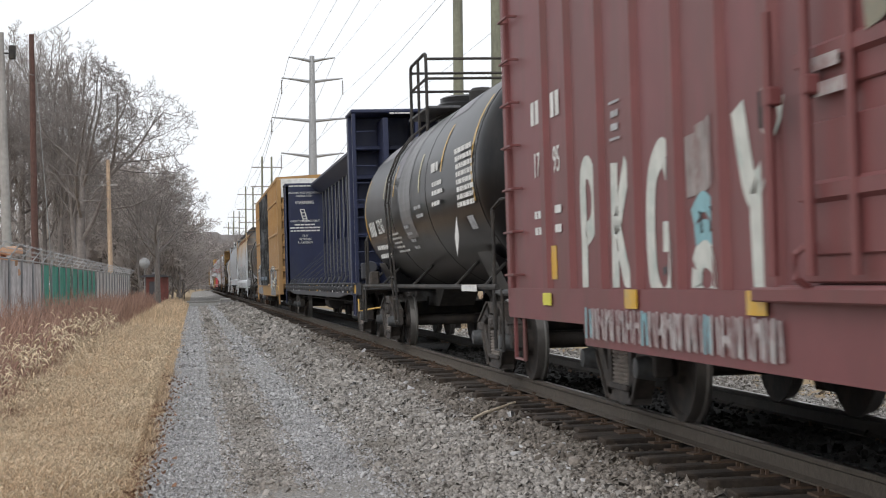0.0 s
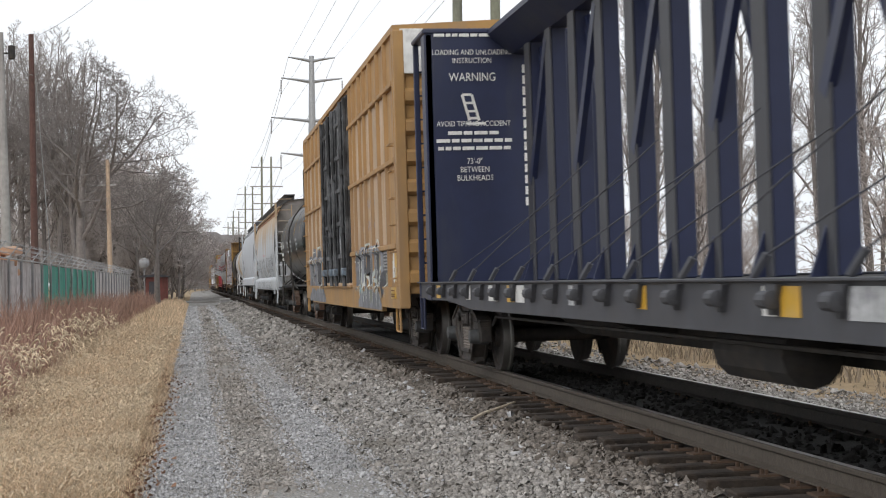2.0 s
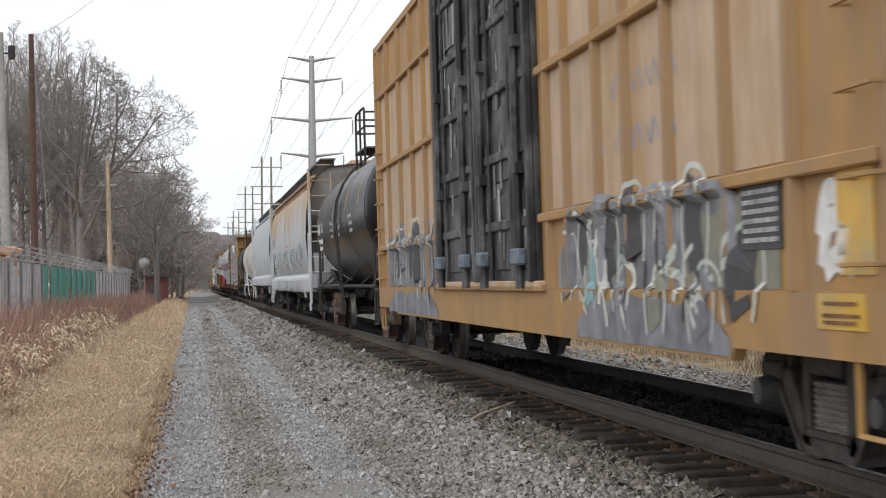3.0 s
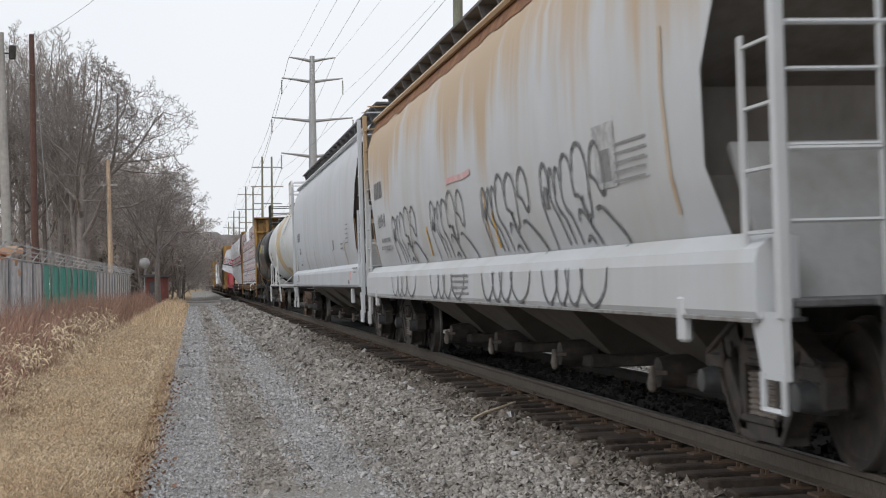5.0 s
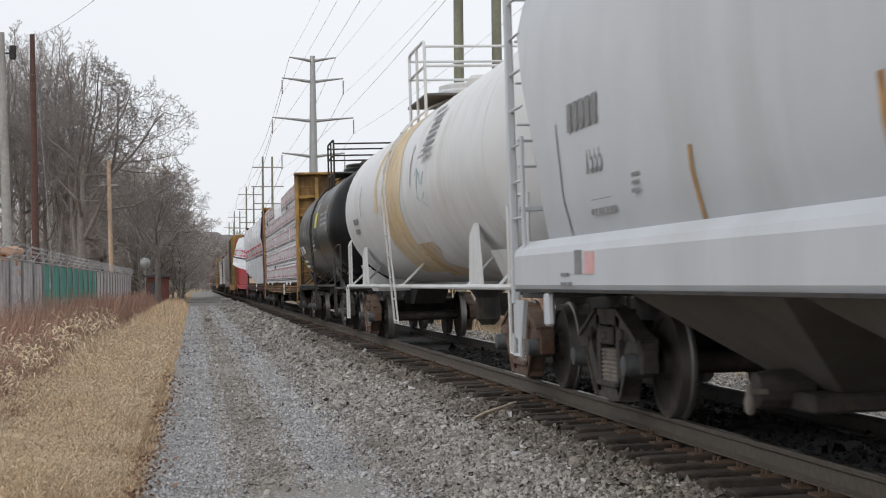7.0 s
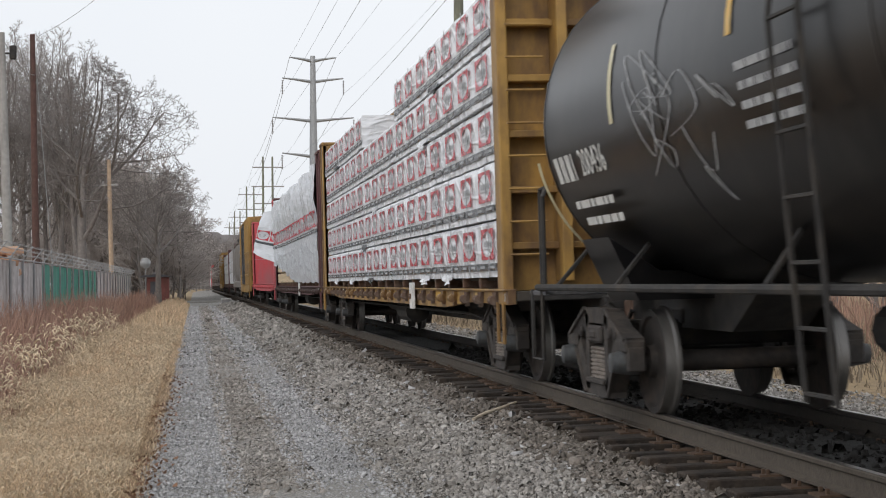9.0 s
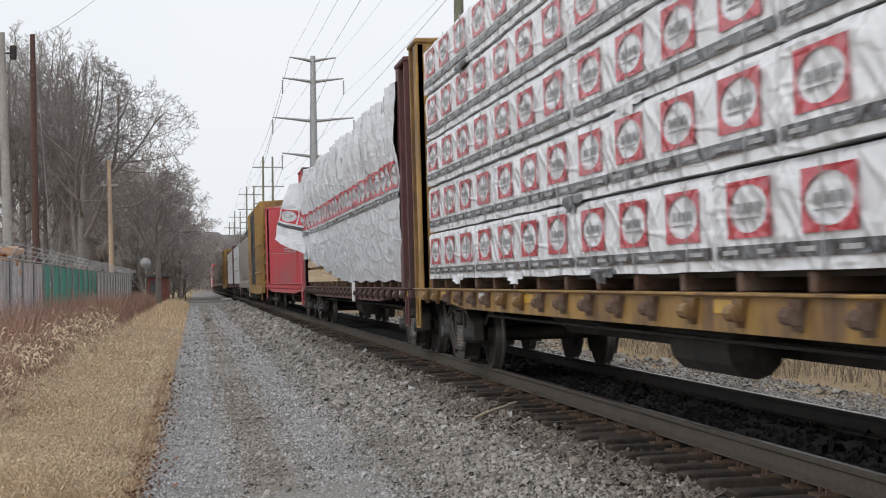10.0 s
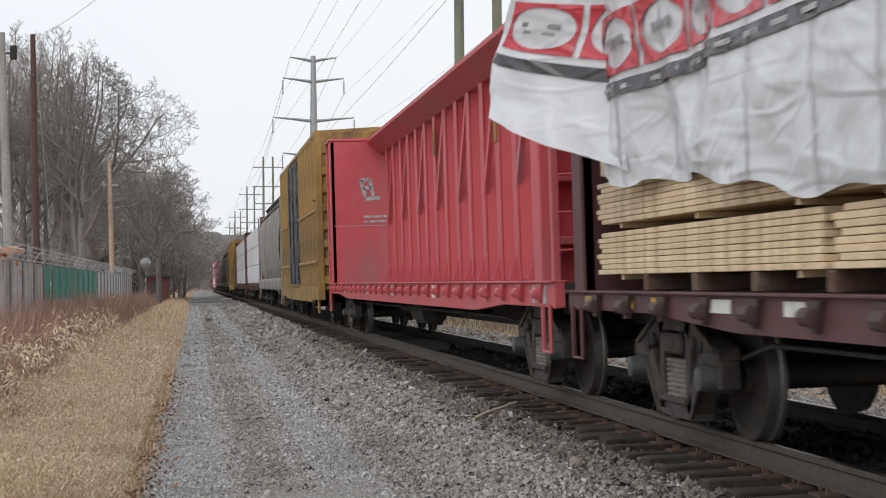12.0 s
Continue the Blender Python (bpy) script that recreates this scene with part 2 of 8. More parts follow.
def build_track():
    ys = [-25] + [5 + 20 * i for i in range(45)]
    for side in (-1, 1):
        prof = rail_profile()
        b = Build()
        n = len(prof)
        vs = [track_point(side * GAUGE + u, y, w) for y in ys for u, w in prof]
        fs = [(j * n + i, j * n + (i + 1) % n, (j + 1) * n + (i + 1) % n, (j + 1) * n + i) for j in range(len(ys) - 1) for i in range(n)]
        # the far rail gets the darker copy that carries shade as colour
        rail = solid("rail", b.add(vs, fs), M["rail"] if side < 0 else M["shaded_rail"], "rusty brown steel rail with a worn shiny top", "rail", "track rails", "structure")
        t = Build()
        vs = [track_point(side * GAUGE + u, y, 0.0015) for y in ys for u in (-0.024, 0.026)]
        t.add(vs, [(2 * j, 2 * j + 1, 2 * j + 3, 2 * j + 2) for j in range(len(ys) - 1)])
        part("running_surface", t, M["rail_top"], rail, "bright worn steel")
    rng = random.Random(4)
    shapes = []
    for k in range(4):
        b = Build().box(-1.3, 1.3, -0.115, 0.115, -0.36, -0.175, 0.012)
        shapes.append(b.mesh("railroad_tie", M["tie"]))
    plates = []
    for s in (-1, 1):
        plate = Build()
        plate.box(s * GAUGE - 0.17, s * GAUGE + 0.17, -0.09, 0.09, -0.178, -0.160, 0.003)
        for u in (-0.10, 0.10):
            for w in (-0.05, 0.05):
                plate.box(s * GAUGE + u - 0.012, s * GAUGE + u + 0.012, w - 0.012, w + 0.012, -0.17, -0.125, 0.003)
        plates.append(plate.mesh("tie_plate", M["spike"]))
    y, i = 6.0, 0
    far = Build()
    while y < 320:
        m = Matrix.Translation(track_point(0, y, 0)) @ pose(rng.uniform(-0.09, 0.05), 0, rng.uniform(-0.042, -0.008), rng.uniform(-4, 4), -LEAN * -1, rng.uniform(-2.2, 2.2))
        if y < 110:
            ob = new("railroad_tie", shapes[i % 4])
            ob.matrix_world = m
            tagged(ob, "weathered dark timber railroad tie bedded in ballast", "railroad tie", "railroad ties")
            for plate_mesh in plates:
                part("tie_plate", plate_mesh, M["spike"], ob, "rusty steel tie plate with spikes")
        else:
            far.box(-1.3, 1.3, -0.115, 0.115, -0.36, -0.175, m=m)
        y += 0.49 + rng.uniform(-0.02, 0.02)
        i += 1
    solid("distant_ties", far, M["tie"], "dark timber ties far along the track", "railroad ties", kind="stuff")


def scatter_stones(name, rng, boxes, label, mat):
    """Broken stones as small crooked solids: boxes of (x0, x1, y0, y1, how many, size)."""
    cube = np.array([(-1, -1, -1), (1, -1, -1), (1, 1, -1), (-1, 1, -1), (-1, -1, 1), (1, -1, 1), (1, 1, 1), (-1, 1, 1)], float) * 0.5
    quads = np.array([(4, 5, 6, 7), (0, 1, 5, 4), (1, 2, 6, 5), (2, 3, 7, 6), (3, 0, 4, 7)])
    vs, fs, k = [], [], 0
    gx = np.linspace(-20, 20, 801)
    gz = np.array([ground_z(x) for x in gx])
    for x0, x1, y0, y1, count, size in boxes:
        x, y = rng.uniform(x0, x1, count), rng.uniform(y0, y1, count)
        s = size * rng.lognormal(0, 0.38, count)
        z = np.interp(x, gx, gz) + s * rng.uniform(-0.1, 0.22, count)
        shape = cube[None] * (1 + rng.uniform(-0.42, 0.42, (count, 8, 3)))
        shape *= (s[:, None] * np.array([1.25, 1.0, 0.75]) * rng.uniform(0.7, 1.3, (count, 3)))[:, None, :]
        q = rng.normal(size=(count, 4))
        q /= np.linalg.norm(q, axis=1)[:, None]
        w, a, b, c = q.T
        R = np.stack([1 - 2 * (b * b + c * c), 2 * (a * b - c * w), 2 * (a * c + b * w), 2 * (a * b + c * w), 1 - 2 * (a * a + c * c), 2 * (b * c - a * w),
                      2 * (a * c - b * w), 2 * (b * c + a * w), 1 - 2 * (a * a + b * b)], 1).reshape(-1, 3, 3)
        shape = np.einsum("nij,nkj->nki", R, shape)
        shape += np.stack([x, y, z], 1)[:, None, :]
        vs.append(shape.reshape(-1, 3))
        fs.append((quads[None] + (k + 8 * np.arange(count))[:, None, None]).reshape(-1, 4))
        k += 8 * count
    me = raw_mesh(name, np.concatenate(vs), np.concatenate(fs), mat)
    tagged(new(name, me), label, "gravel", kind="stuff")

M.update(
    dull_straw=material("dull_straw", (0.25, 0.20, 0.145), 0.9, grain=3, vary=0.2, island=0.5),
    straw=material("straw", (0.62, 0.475, 0.325), 0.85, grain=3, vary=0.2, island=0.5),
    plume=material("plume", (0.62, 0.50, 0.35), 0.9, grain=3, vary=0.15, island=0.3),
    seed=material("seed", (0.60, 0.475, 0.33), 0.9, grain=3, vary=0.15, island=0.35),
    dead_stem=material("dead_stem", (0.33, 0.235, 0.14), 0.9, grain=3, vary=0.2, island=0.4),
    brush=material("brush", (0.35, 0.22, 0.17), 0.9, grain=3, vary=0.2, island=0.4),
    litter=material("litter", (0.22, 0.125, 0.08), 0.9, grain=3, vary=0.2, island=0.45),
    bark=material("bark", (0.19, 0.17, 0.16), 0.95, grain=5, vary=0.3, bump=0.4, bump_scale=8),
    twig=material("twig", (0.31, 0.282, 0.27), 0.95, grain=2, vary=0.25),
    scrub_twig=material("scrub_twig", (0.44, 0.395, 0.37), 0.95, grain=2, vary=0.25),
    oak_twig=material("oak_twig", (0.22, 0.198, 0.188), 0.95, grain=2, vary=0.25),
    # Distance haze is put into the colour of the next two greys.
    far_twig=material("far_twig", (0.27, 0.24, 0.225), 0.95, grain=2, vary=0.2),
    far_wood=material("far_wood", (0.165, 0.152, 0.148), 1.0, grain=0.6, vary=0.25, dirt=(0.22, 0.205, 0.20), dirt_amount=0.6, dirt_scale=0.4, streak=5),
    red_pole=material("red_pole", (0.095, 0.048, 0.040), 0.85, grain=6, vary=0.25, dirt=(0.075, 0.05, 0.04), dirt_amount=0.5, dirt_scale=3, streak=6),
    grey_pole=material("grey_pole", (0.33, 0.315, 0.30), 0.85, grain=6, vary=0.15, dirt=(0.20, 0.19, 0.18), dirt_amount=0.4, dirt_scale=3, streak=6),
    tan_pole=material("tan_pole", (0.42, 0.31, 0.22), 0.85, grain=6, vary=0.2, dirt=(0.24, 0.18, 0.14), dirt_amount=0.5, dirt_scale=3, streak=6),
    green_pole=material("green_pole", (0.20, 0.205, 0.15), 0.8, grain=5, vary=0.15, dirt=(0.12, 0.12, 0.10), dirt_amount=0.4, dirt_scale=2, streak=6),
    galvanised=material("galvanised", (0.34, 0.345, 0.35), 0.55, 0.5, grain=5, vary=0.15),
    wire=material("wire", (0.16, 0.15, 0.15), 0.7, grain=3),
    insulator=material("insulator", (0.30, 0.29, 0.29), 0.4, grain=6),
    slat=material("slat", (0.60, 0.575, 0.575), 0.7, grain=6, vary=0.2, dirt=(0.25, 0.22, 0.20), dirt_amount=0.5, dirt_scale=2, streak=4),
    green_sheet=material("green_sheet", (0.045, 0.30, 0.23), 0.6, grain=3, vary=0.2, bump=0.4, bump_scale=3, dirt=(0.10, 0.36, 0.29), dirt_amount=0.5, dirt_scale=1.5, streak=4),
    shed_red=material("shed_red", (0.17, 0.055, 0.048), 0.7, grain=3, vary=0.2, dirt=(0.10, 0.04, 0.035), dirt_amount=0.5, dirt_scale=1.0, streak=3),
    shed_roof=material("shed_roof", (0.075, 0.075, 0.085), 0.8, grain=4, vary=0.2),
    pallet_orange=material("pallet_orange", (0.55, 0.33, 0.21), 0.8, grain=5, vary=0.25, random_tint=0.25),
    stick_wood=material("stick_wood", (0.52, 0.44, 0.34), 0.8, grain=12, vary=0.2),
)


def leaf_strips(rng, x, y, z, height, width, lean, curl=0.3):
    """Thin bent blades, two quads each, from arrays of feet and sizes."""
    n = len(x)
    a = rng.uniform(0, 2 * np.pi, n)
    b = rng.uniform(0, 2 * np.pi, n)
    dx, dy = np.cos(a) * lean * height, np.sin(a) * lean * height
    wx, wy = np.cos(b) * width / 2, np.sin(b) * width / 2
    v = np.empty((n, 6, 3))
    for k, (t, s) in enumerate(((0.0, 1.0), (0.55, 0.85), (1.0, 0.25))):
        px = x + dx * t ** (1 + curl * 3)
        py = y + dy * t ** (1 + curl * 3)
        pz = z + height * (t - curl * 0.35 * t ** 3)
        v[:, 2 * k] = np.stack([px - wx * s, py - wy * s, pz], 1)
        v[:, 2 * k + 1] = np.stack([px + wx * s, py + wy * s, pz], 1)
    f = np.array([(0, 1, 3, 2), (2, 3, 5, 4)])[None] + (6 * np.arange(n))[:, None, None]
    return v.reshape(-1, 3), f.reshape(-1, 4)


def ground_height(x):
    gx = np.linspace(-80, 80, 1601)
    return np.interp(x, gx, np.array([ground_z(u) for u in gx]))


def field(name, rng, patches, mat, label, category="grass"):
    """Patches of (x0, x1, y0, y1, how many, height, width, lean)."""
    vs, fs, k = [], [], 0
    for x0, x1, y0, y1, count, h, w, lean in patches:
        x, y = rng.uniform(x0, x1, count), rng.uniform(y0, y1, count)
        clump = 0.5 + 0.5 * np.sin(x * 3.1 + np.sin(y * 1.3) * 2) * np.sin(y * 2.3 + x)
        keep = rng.uniform(0, 1, count) < 0.45 + 0.55 * clump
        x, y = x[keep], y[keep]
        tall = 0.78 + 0.2 * np.sin(x * 2.1 + y * 0.9) + 0.17 * np.sin(y * 2.7 - x * 1.3)
        edge = tall * np.clip((np.minimum(x - x0, x1 - x + 0.1 * np.sin(y * 1.9 + 2 * np.sin(y))) + 0.05) / 0.6, 0.22, 1)
        n = len(x)
        v, f = leaf_strips(rng, x, y, ground_height(x) - 0.02, h * rng.uniform(0.55, 1.15, n) * edge, w * rng.uniform(0.6, 1.4, n), lean * rng.uniform(0.2, 1.3, n))
        vs.append(v)
        fs.append(f + k)
        k += len(v)
    tagged(new(name, raw_mesh(name, np.concatenate(vs), np.concatenate(fs), mat)), label, category, kind="stuff")


def tree_branches(seed, height, counts, trunk=0.55, trunk_r=0.3, first=0.3, angle=(35, 65), limb=(0.40, 0.55), lift=0.10, kink=0.16, thin=0.011):
    """Limbs of a bare tree as (points, radii, level); counts says how many each limb of a level bears."""
    rng = random.Random(seed)
    limbs = []
    levels = len(counts)

    def grow(p, d, length, r, level):
        n = (8, 7, 5, 4, 3, 2)[min(level, 5)]
        q, e = Vector(p), Vector(d).normalized()
        pts, rs, ways = [q.copy()], [r], [e]
        for i in range(n):
            jog = Vector((rng.uniform(-1, 1), rng.uniform(-1, 1), rng.uniform(-1, 1))) * (0.07 if level == 0 else kink * (1 + 0.35 * level))
            rise = 0.25 if level == 0 else (lift if level < 3 else lift * 0.35)
            e = (e + jog + Vector((0, 0, rise))).normalized()
            q = q + e * length / n
            pts.append(q.copy())
            ways.append(e)
            rs.append(max(thin, r * (1 - (0.6 if level == 0 else 0.7) * (i + 1) / n)))
        limbs.append((pts, rs, level))
        if level >= levels:
            return
        roll = rng.uniform(0, 2 * math.pi)
        start = first if level == 0 else 0.16
        for c in range(counts[level]):
            t = min(1.0, start + (1 - start) * (c + rng.uniform(0.3, 1.0)) / counts[level])
            i = min(int(t * n), n - 1)
            base = pts[i].lerp(pts[i + 1], min(1.0, t * n - i))
            e2 = ways[i + 1]
            roll += 2.4 + rng.uniform(-0.5, 0.5)
            u = e2.cross(Vector((0.3, 0.2, 1)) if abs(e2.z) < 0.9 else Vector((1, 0.2, 0))).normalized()
            side = u * math.cos(roll) + e2.cross(u) * math.sin(roll)
            a = radians(rng.uniform(*angle)) * (1.0 - 0.35 * t if level == 0 else 1.0)
            way = e2 * math.cos(a) + side * math.sin(a)
            if level == 0:
                size = height * rng.uniform(*limb) * (1.2 - 0.5 * t)
            else:
                size = length * rng.uniform(0.5, 0.7) * (1.05 - 0.62 * t)
            grow(base, way, size, max(thin, rs[i] * (rng.uniform(0.42, 0.6) if level else rng.uniform(0.45, 0.62))), level + 1)

    grow(Vector((0, 0, -0.3)), Vector((rng.uniform(-0.05, 0.05), rng.uniform(-0.05, 0.05), 1)), height * trunk, trunk_r, 0)
    return limbs


def limb_mesh(limbs, name, mat, low, high):
    vs, fs = [], []
    for pts, rs, level in limbs:
        if not low <= level <= high:
            continue
        n = 8 if level == 0 else (5 if level == 1 else 3)
        d = (pts[-1] - pts[0]).normalized()
        ref = Vector((0, 0, 1)) if abs(d.z) < 0.85 else Vector((1, 0, 0))
        u = d.cross(ref).normalized()
        w = d.cross(u)
        k = len(vs)
        for p, r in zip(pts, rs):
            for j in range(n):
                a = 2 * math.pi * j / n
                vs.append(p + (u * math.cos(a) + w * math.sin(a)) * r)
        for i in range(len(pts) - 1):
            for j in range(n):
                a, b = k + i * n + j, k + i * n + (j + 1) % n
                fs.append((a, b, b + n, a + n))
    return raw_mesh(name, [tuple(v) for v in vs], fs, mat, True)


TREES = {}


def make_tree_kind(key, twig_mat, **how):
    limbs = tree_branches(**how)
    TREES[key] = (limb_mesh(limbs, "trunk", M["bark"], 0, 1), limb_mesh(limbs, "crown", M[twig_mat], 2, 9))


def plant_tree(key, x, y, turn, scale=1.0, label="tall leafless broadleaf tree with fine grey twigs", group="bare trees"):
    t = thing("tree", label, "tree", group)
    part("trunk", TREES[key][0], None, t)
    part("crown", TREES[key][1], None, t, "leafless branches and twigs")
    t.matrix_world = Matrix.Translation((x, y, ground_z(x))) @ pose(0, 0, 0, 0, 0, turn) @ Matrix.Diagonal((scale, scale, scale, 1))
    return t


def build_trees():
    make_tree_kind("oak", "oak_twig", seed=14, height=18.0, counts=(9, 8, 7, 5, 3), trunk=0.60, trunk_r=0.42, first=0.42, angle=(42, 74), limb=(0.52, 0.66), lift=0.035, kink=0.11, thin=0.014)
    make_tree_kind("tall", "twig", seed=5, height=20.0, counts=(15, 7, 5, 4), trunk=0.86, trunk_r=0.22, first=0.36, angle=(26, 46), limb=(0.17, 0.25), lift=0.12, thin=0.012)
    make_tree_kind("slim", "twig", seed=11, height=19.0, counts=(17, 7, 5, 3), trunk=0.9, trunk_r=0.17, first=0.25, angle=(28, 55), limb=(0.13, 0.22), lift=0.10, thin=0.012)
    make_tree_kind("low", "scrub_twig", seed=8, height=9.0, counts=(15, 7, 6, 4), trunk=0.7, trunk_r=0.12, first=0.06, angle=(28, 62), limb=(0.32, 0.45), lift=0.08, thin=0.013)
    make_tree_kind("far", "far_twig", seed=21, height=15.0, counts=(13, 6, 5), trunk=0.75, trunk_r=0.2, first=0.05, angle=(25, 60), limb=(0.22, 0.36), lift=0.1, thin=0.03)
    oak = "large spreading leafless oak with a dark trunk"
    plant_tree("oak", -7.8, 116, 20, 1.04, oak)
    plant_tree("oak", -3.2, 142, 150, 0.72, oak)
    plant_tree("oak", -13.6, 126, 260, 0.98, oak)
    rng = random.Random(31)
    for k in range(15):
        y = 118 + rng.uniform(0, 44)
        x = -y * (0.070 + 0.058 * (k + rng.random()) / 15)
        plant_tree(("tall", "slim")[k % 2], x, y, rng.uniform(0, 360), rng.uniform(0.86, 1.06) * y / 120)
    for k in range(36):
        y = 162 + rng.uniform(0, 60)
        x = -y * (0.006 + 0.075 * (k + rng.random()) / 36)
        plant_tree("low", x, y, rng.uniform(0, 360), (0.95 + 0.9 * min(1.0, -x / y / 0.035)) * rng.uniform(0.85, 1.2), "scrubby leafless tree at the wood's edge")
    for k in range(9):
        y = 124 + rng.uniform(0, 60)
        plant_tree("low", -y * rng.uniform(0.062, 0.125) - 0.5, y, rng.uniform(0, 360), rng.uniform(0.6, 0.95), "scrubby leafless tree at the wood's edge")
    # behind the train
    for k in range(26):
        y = 26 + k * 3.6 + rng.uniform(-2, 2)
        plant_tree("tall" if k % 3 else "low", 17 + rng.uniform(0, 16) + y * 0.02, y, rng.uniform(0, 360), rng.uniform(0.55, 0.85), "slender leafless tree beyond the tracks")
    for k in range(15):
        y = 30 + k * 3.0 + rng.uniform(-2, 2)
        plant_tree(("slim", "low", "tall")[k % 3], 14.5 + rng.uniform(0, 9), y, rng.uniform(0, 360), rng.uniform(0.5, 0.8), "slender leafless tree beyond the tracks")
    # far wood across the end of the line
    hill = Build()
    vs, fs = [], []
    for i in range(121):
        x = -40 + i * 1.5
        top = 19.0 + 1.2 * noise.noise(Vector((x * 0.11, 0, 0))) + 1.2 * noise.noise(Vector((x * 0.6, 3, 0)))
        vs += [(x, 548, -1.0), (x, 550, top * 0.6), (x, 556, top), (x, 575, top * 0.8)]
    for i in range(120):
        for j in range(3):
            fs.append((4 * i + j, 4 * i + j + 1, 4 * i + j + 5, 4 * i + j + 4))
    solid("backdrop", hill.add(vs, fs), M["far_wood"], "hazy grey wooded rise far off", "woods", kind="structure", smooth=True)
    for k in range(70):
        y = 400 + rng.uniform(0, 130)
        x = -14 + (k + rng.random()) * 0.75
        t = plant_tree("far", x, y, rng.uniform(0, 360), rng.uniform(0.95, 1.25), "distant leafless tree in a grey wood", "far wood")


def nodding_heads(name, rng, patches, mat, label, category):
    """Drooping tapered seed heads on bent stalk ends: patches of (x0, x1, y0, y1, how many, top, length, radius)."""
    vs, fs, k = [], [], 0
    steps = ((0.0, 0.35), (0.3, 1.0), (0.65, 0.9), (1.0, 0.2))
    for x0, x1, y0, y1, count, top, length, radius in patches:
        x, y = rng.uniform(x0, x1, count), rng.uniform(y0, y1, count)
        wave = 0.84 + 0.14 * np.sin(x * 2.1 + y * 0.9) + 0.12 * np.sin(y * 2.7 - x * 1.3)
        z = ground_height(x) + top * wave * rng.uniform(0.72, 1.05, count)
        a, size = rng.uniform(0, 2 * np.pi, count), length * rng.uniform(0.6, 1.3, count)
        v = np.empty((count, 12, 3))
        for i, (t, w) in enumerate(steps):
            out, fall = size * 0.75 * t, size * (0.25 * t - 0.75 * t * t)
            for j in range(3):
                b = 2 * np.pi * j / 3
                r = radius * w * rng.uniform(0.8, 1.2, count)
                v[:, 3 * i + j] = np.stack([x + np.cos(a) * out - np.sin(a) * r * np.cos(b), y + np.sin(a) * out + np.cos(a) * r * np.cos(b), z + fall + r * np.sin(b)], 1)
        quads = np.array([(3 * i + j, 3 * i + (j + 1) % 3, 3 * i + 3 + (j + 1) % 3, 3 * i + 3 + j) for i in range(3) for j in range(3)])
        vs.append(v.reshape(-1, 3))
        fs.append((quads[None] + (k + 12 * np.arange(count))[:, None, None]).reshape(-1, 4))
        k += 12 * count
    tagged(new(name, raw_mesh(name, np.concatenate(vs), np.concatenate(fs), mat)), label, category, kind="stuff")


def build_grass():
    rng = np.random.default_rng(3)
    field("dry_grass", rng, [(-2.3, -0.42, 10, 24, 60000, 0.46, 0.005, 0.55), (-2.3, -0.42, 9, 24, 14000, 0.30, 0.006, 1.5), (-2.5, -0.42, 24, 50, 56000, 0.52, 0.009, 0.5), (-2.5, -0.42, 24, 50, 8000, 0.40, 0.012, 1.3),
                             (-2.8, -0.45, 50, 140, 34000, 0.60, 0.020, 0.45), (-0.72, -0.28, 9, 90, 8000, 0.26, 0.008, 1.0)], M["straw"], "knee-high straw-coloured winter grass along the gravel")
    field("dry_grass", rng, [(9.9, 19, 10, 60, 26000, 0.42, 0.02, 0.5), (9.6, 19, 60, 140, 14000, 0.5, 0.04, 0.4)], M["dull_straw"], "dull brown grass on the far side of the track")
    field("seeding_weeds", rng, [(-2.7, -1.9, 16, 24, 1600, 0.78, 0.007, 0.4), (-3.0, -1.9, 24, 45, 3400, 0.90, 0.012, 0.35)], M["plume"], "pale upright weed stalks at the edge of the brush", "weeds")
    field("brown_brush", rng, [(-4.6, -2.05, 15, 30, 16000, 1.30, 0.009, 0.35), (-4.65, -2.35, 28, 60, 30000, 1.42, 0.014, 0.33), (-4.7, -2.6, 60, 120, 13000, 1.3, 0.025, 0.3)], M["brush"], "reddish-brown dead stems along the fence", "brush")
    field("brown_brush", rng, [(12, 26, 16, 80, 9000, 1.4, 0.025, 0.3)], M["brush"], "reddish-brown dead stems beyond the track", "brush")
    field("dead_stems", rng, [(-1.3, -0.38, 10, 32, 12000, 0.36, 0.006, 0.8), (-2.4, -0.8, 10, 26, 7000, 0.40, 0.006, 0.7)], M["dead_stem"], "brown dead stems low in the grass")
    nodding_heads("foxtail_heads", rng, [(-2.7, -2.0, 16.5, 22, 260, 0.86, 0.12, 0.011), (-3.2, -2.1, 22, 46, 800, 1.0, 0.16, 0.016)], M["plume"], "pale drooping foxtail heads against the dark brush", "weeds")
    nodding_heads("grass_heads", rng, [(-2.2, -0.5, 10.5, 17, 9000, 0.46, 0.05, 0.0042), (-2.3, -0.5, 17, 26, 8000, 0.48, 0.06, 0.006), (-2.4, -0.5, 26, 50, 7000, 0.52, 0.08, 0.010)], M["seed"], "pale fuzzy drooping heads on the dry grass", "grass")
    # fallen leaves at the grass edge
    n = 1500
    x = -0.55 + rng.normal(0, 0.14, n)
    y = rng.uniform(10, 30, n)
    v, f = leaf_strips(rng, x, y, ground_height(x) + 0.012, rng.uniform(0.015, 0.04, n), rng.uniform(0.02, 0.045, n), rng.uniform(0.6, 1.4, n))
    tagged(new("leaf_litter", raw_mesh("leaf_litter", v, f, M["litter"])), "rust-brown fallen leaves at the grass edge", "leaves", kind="stuff")


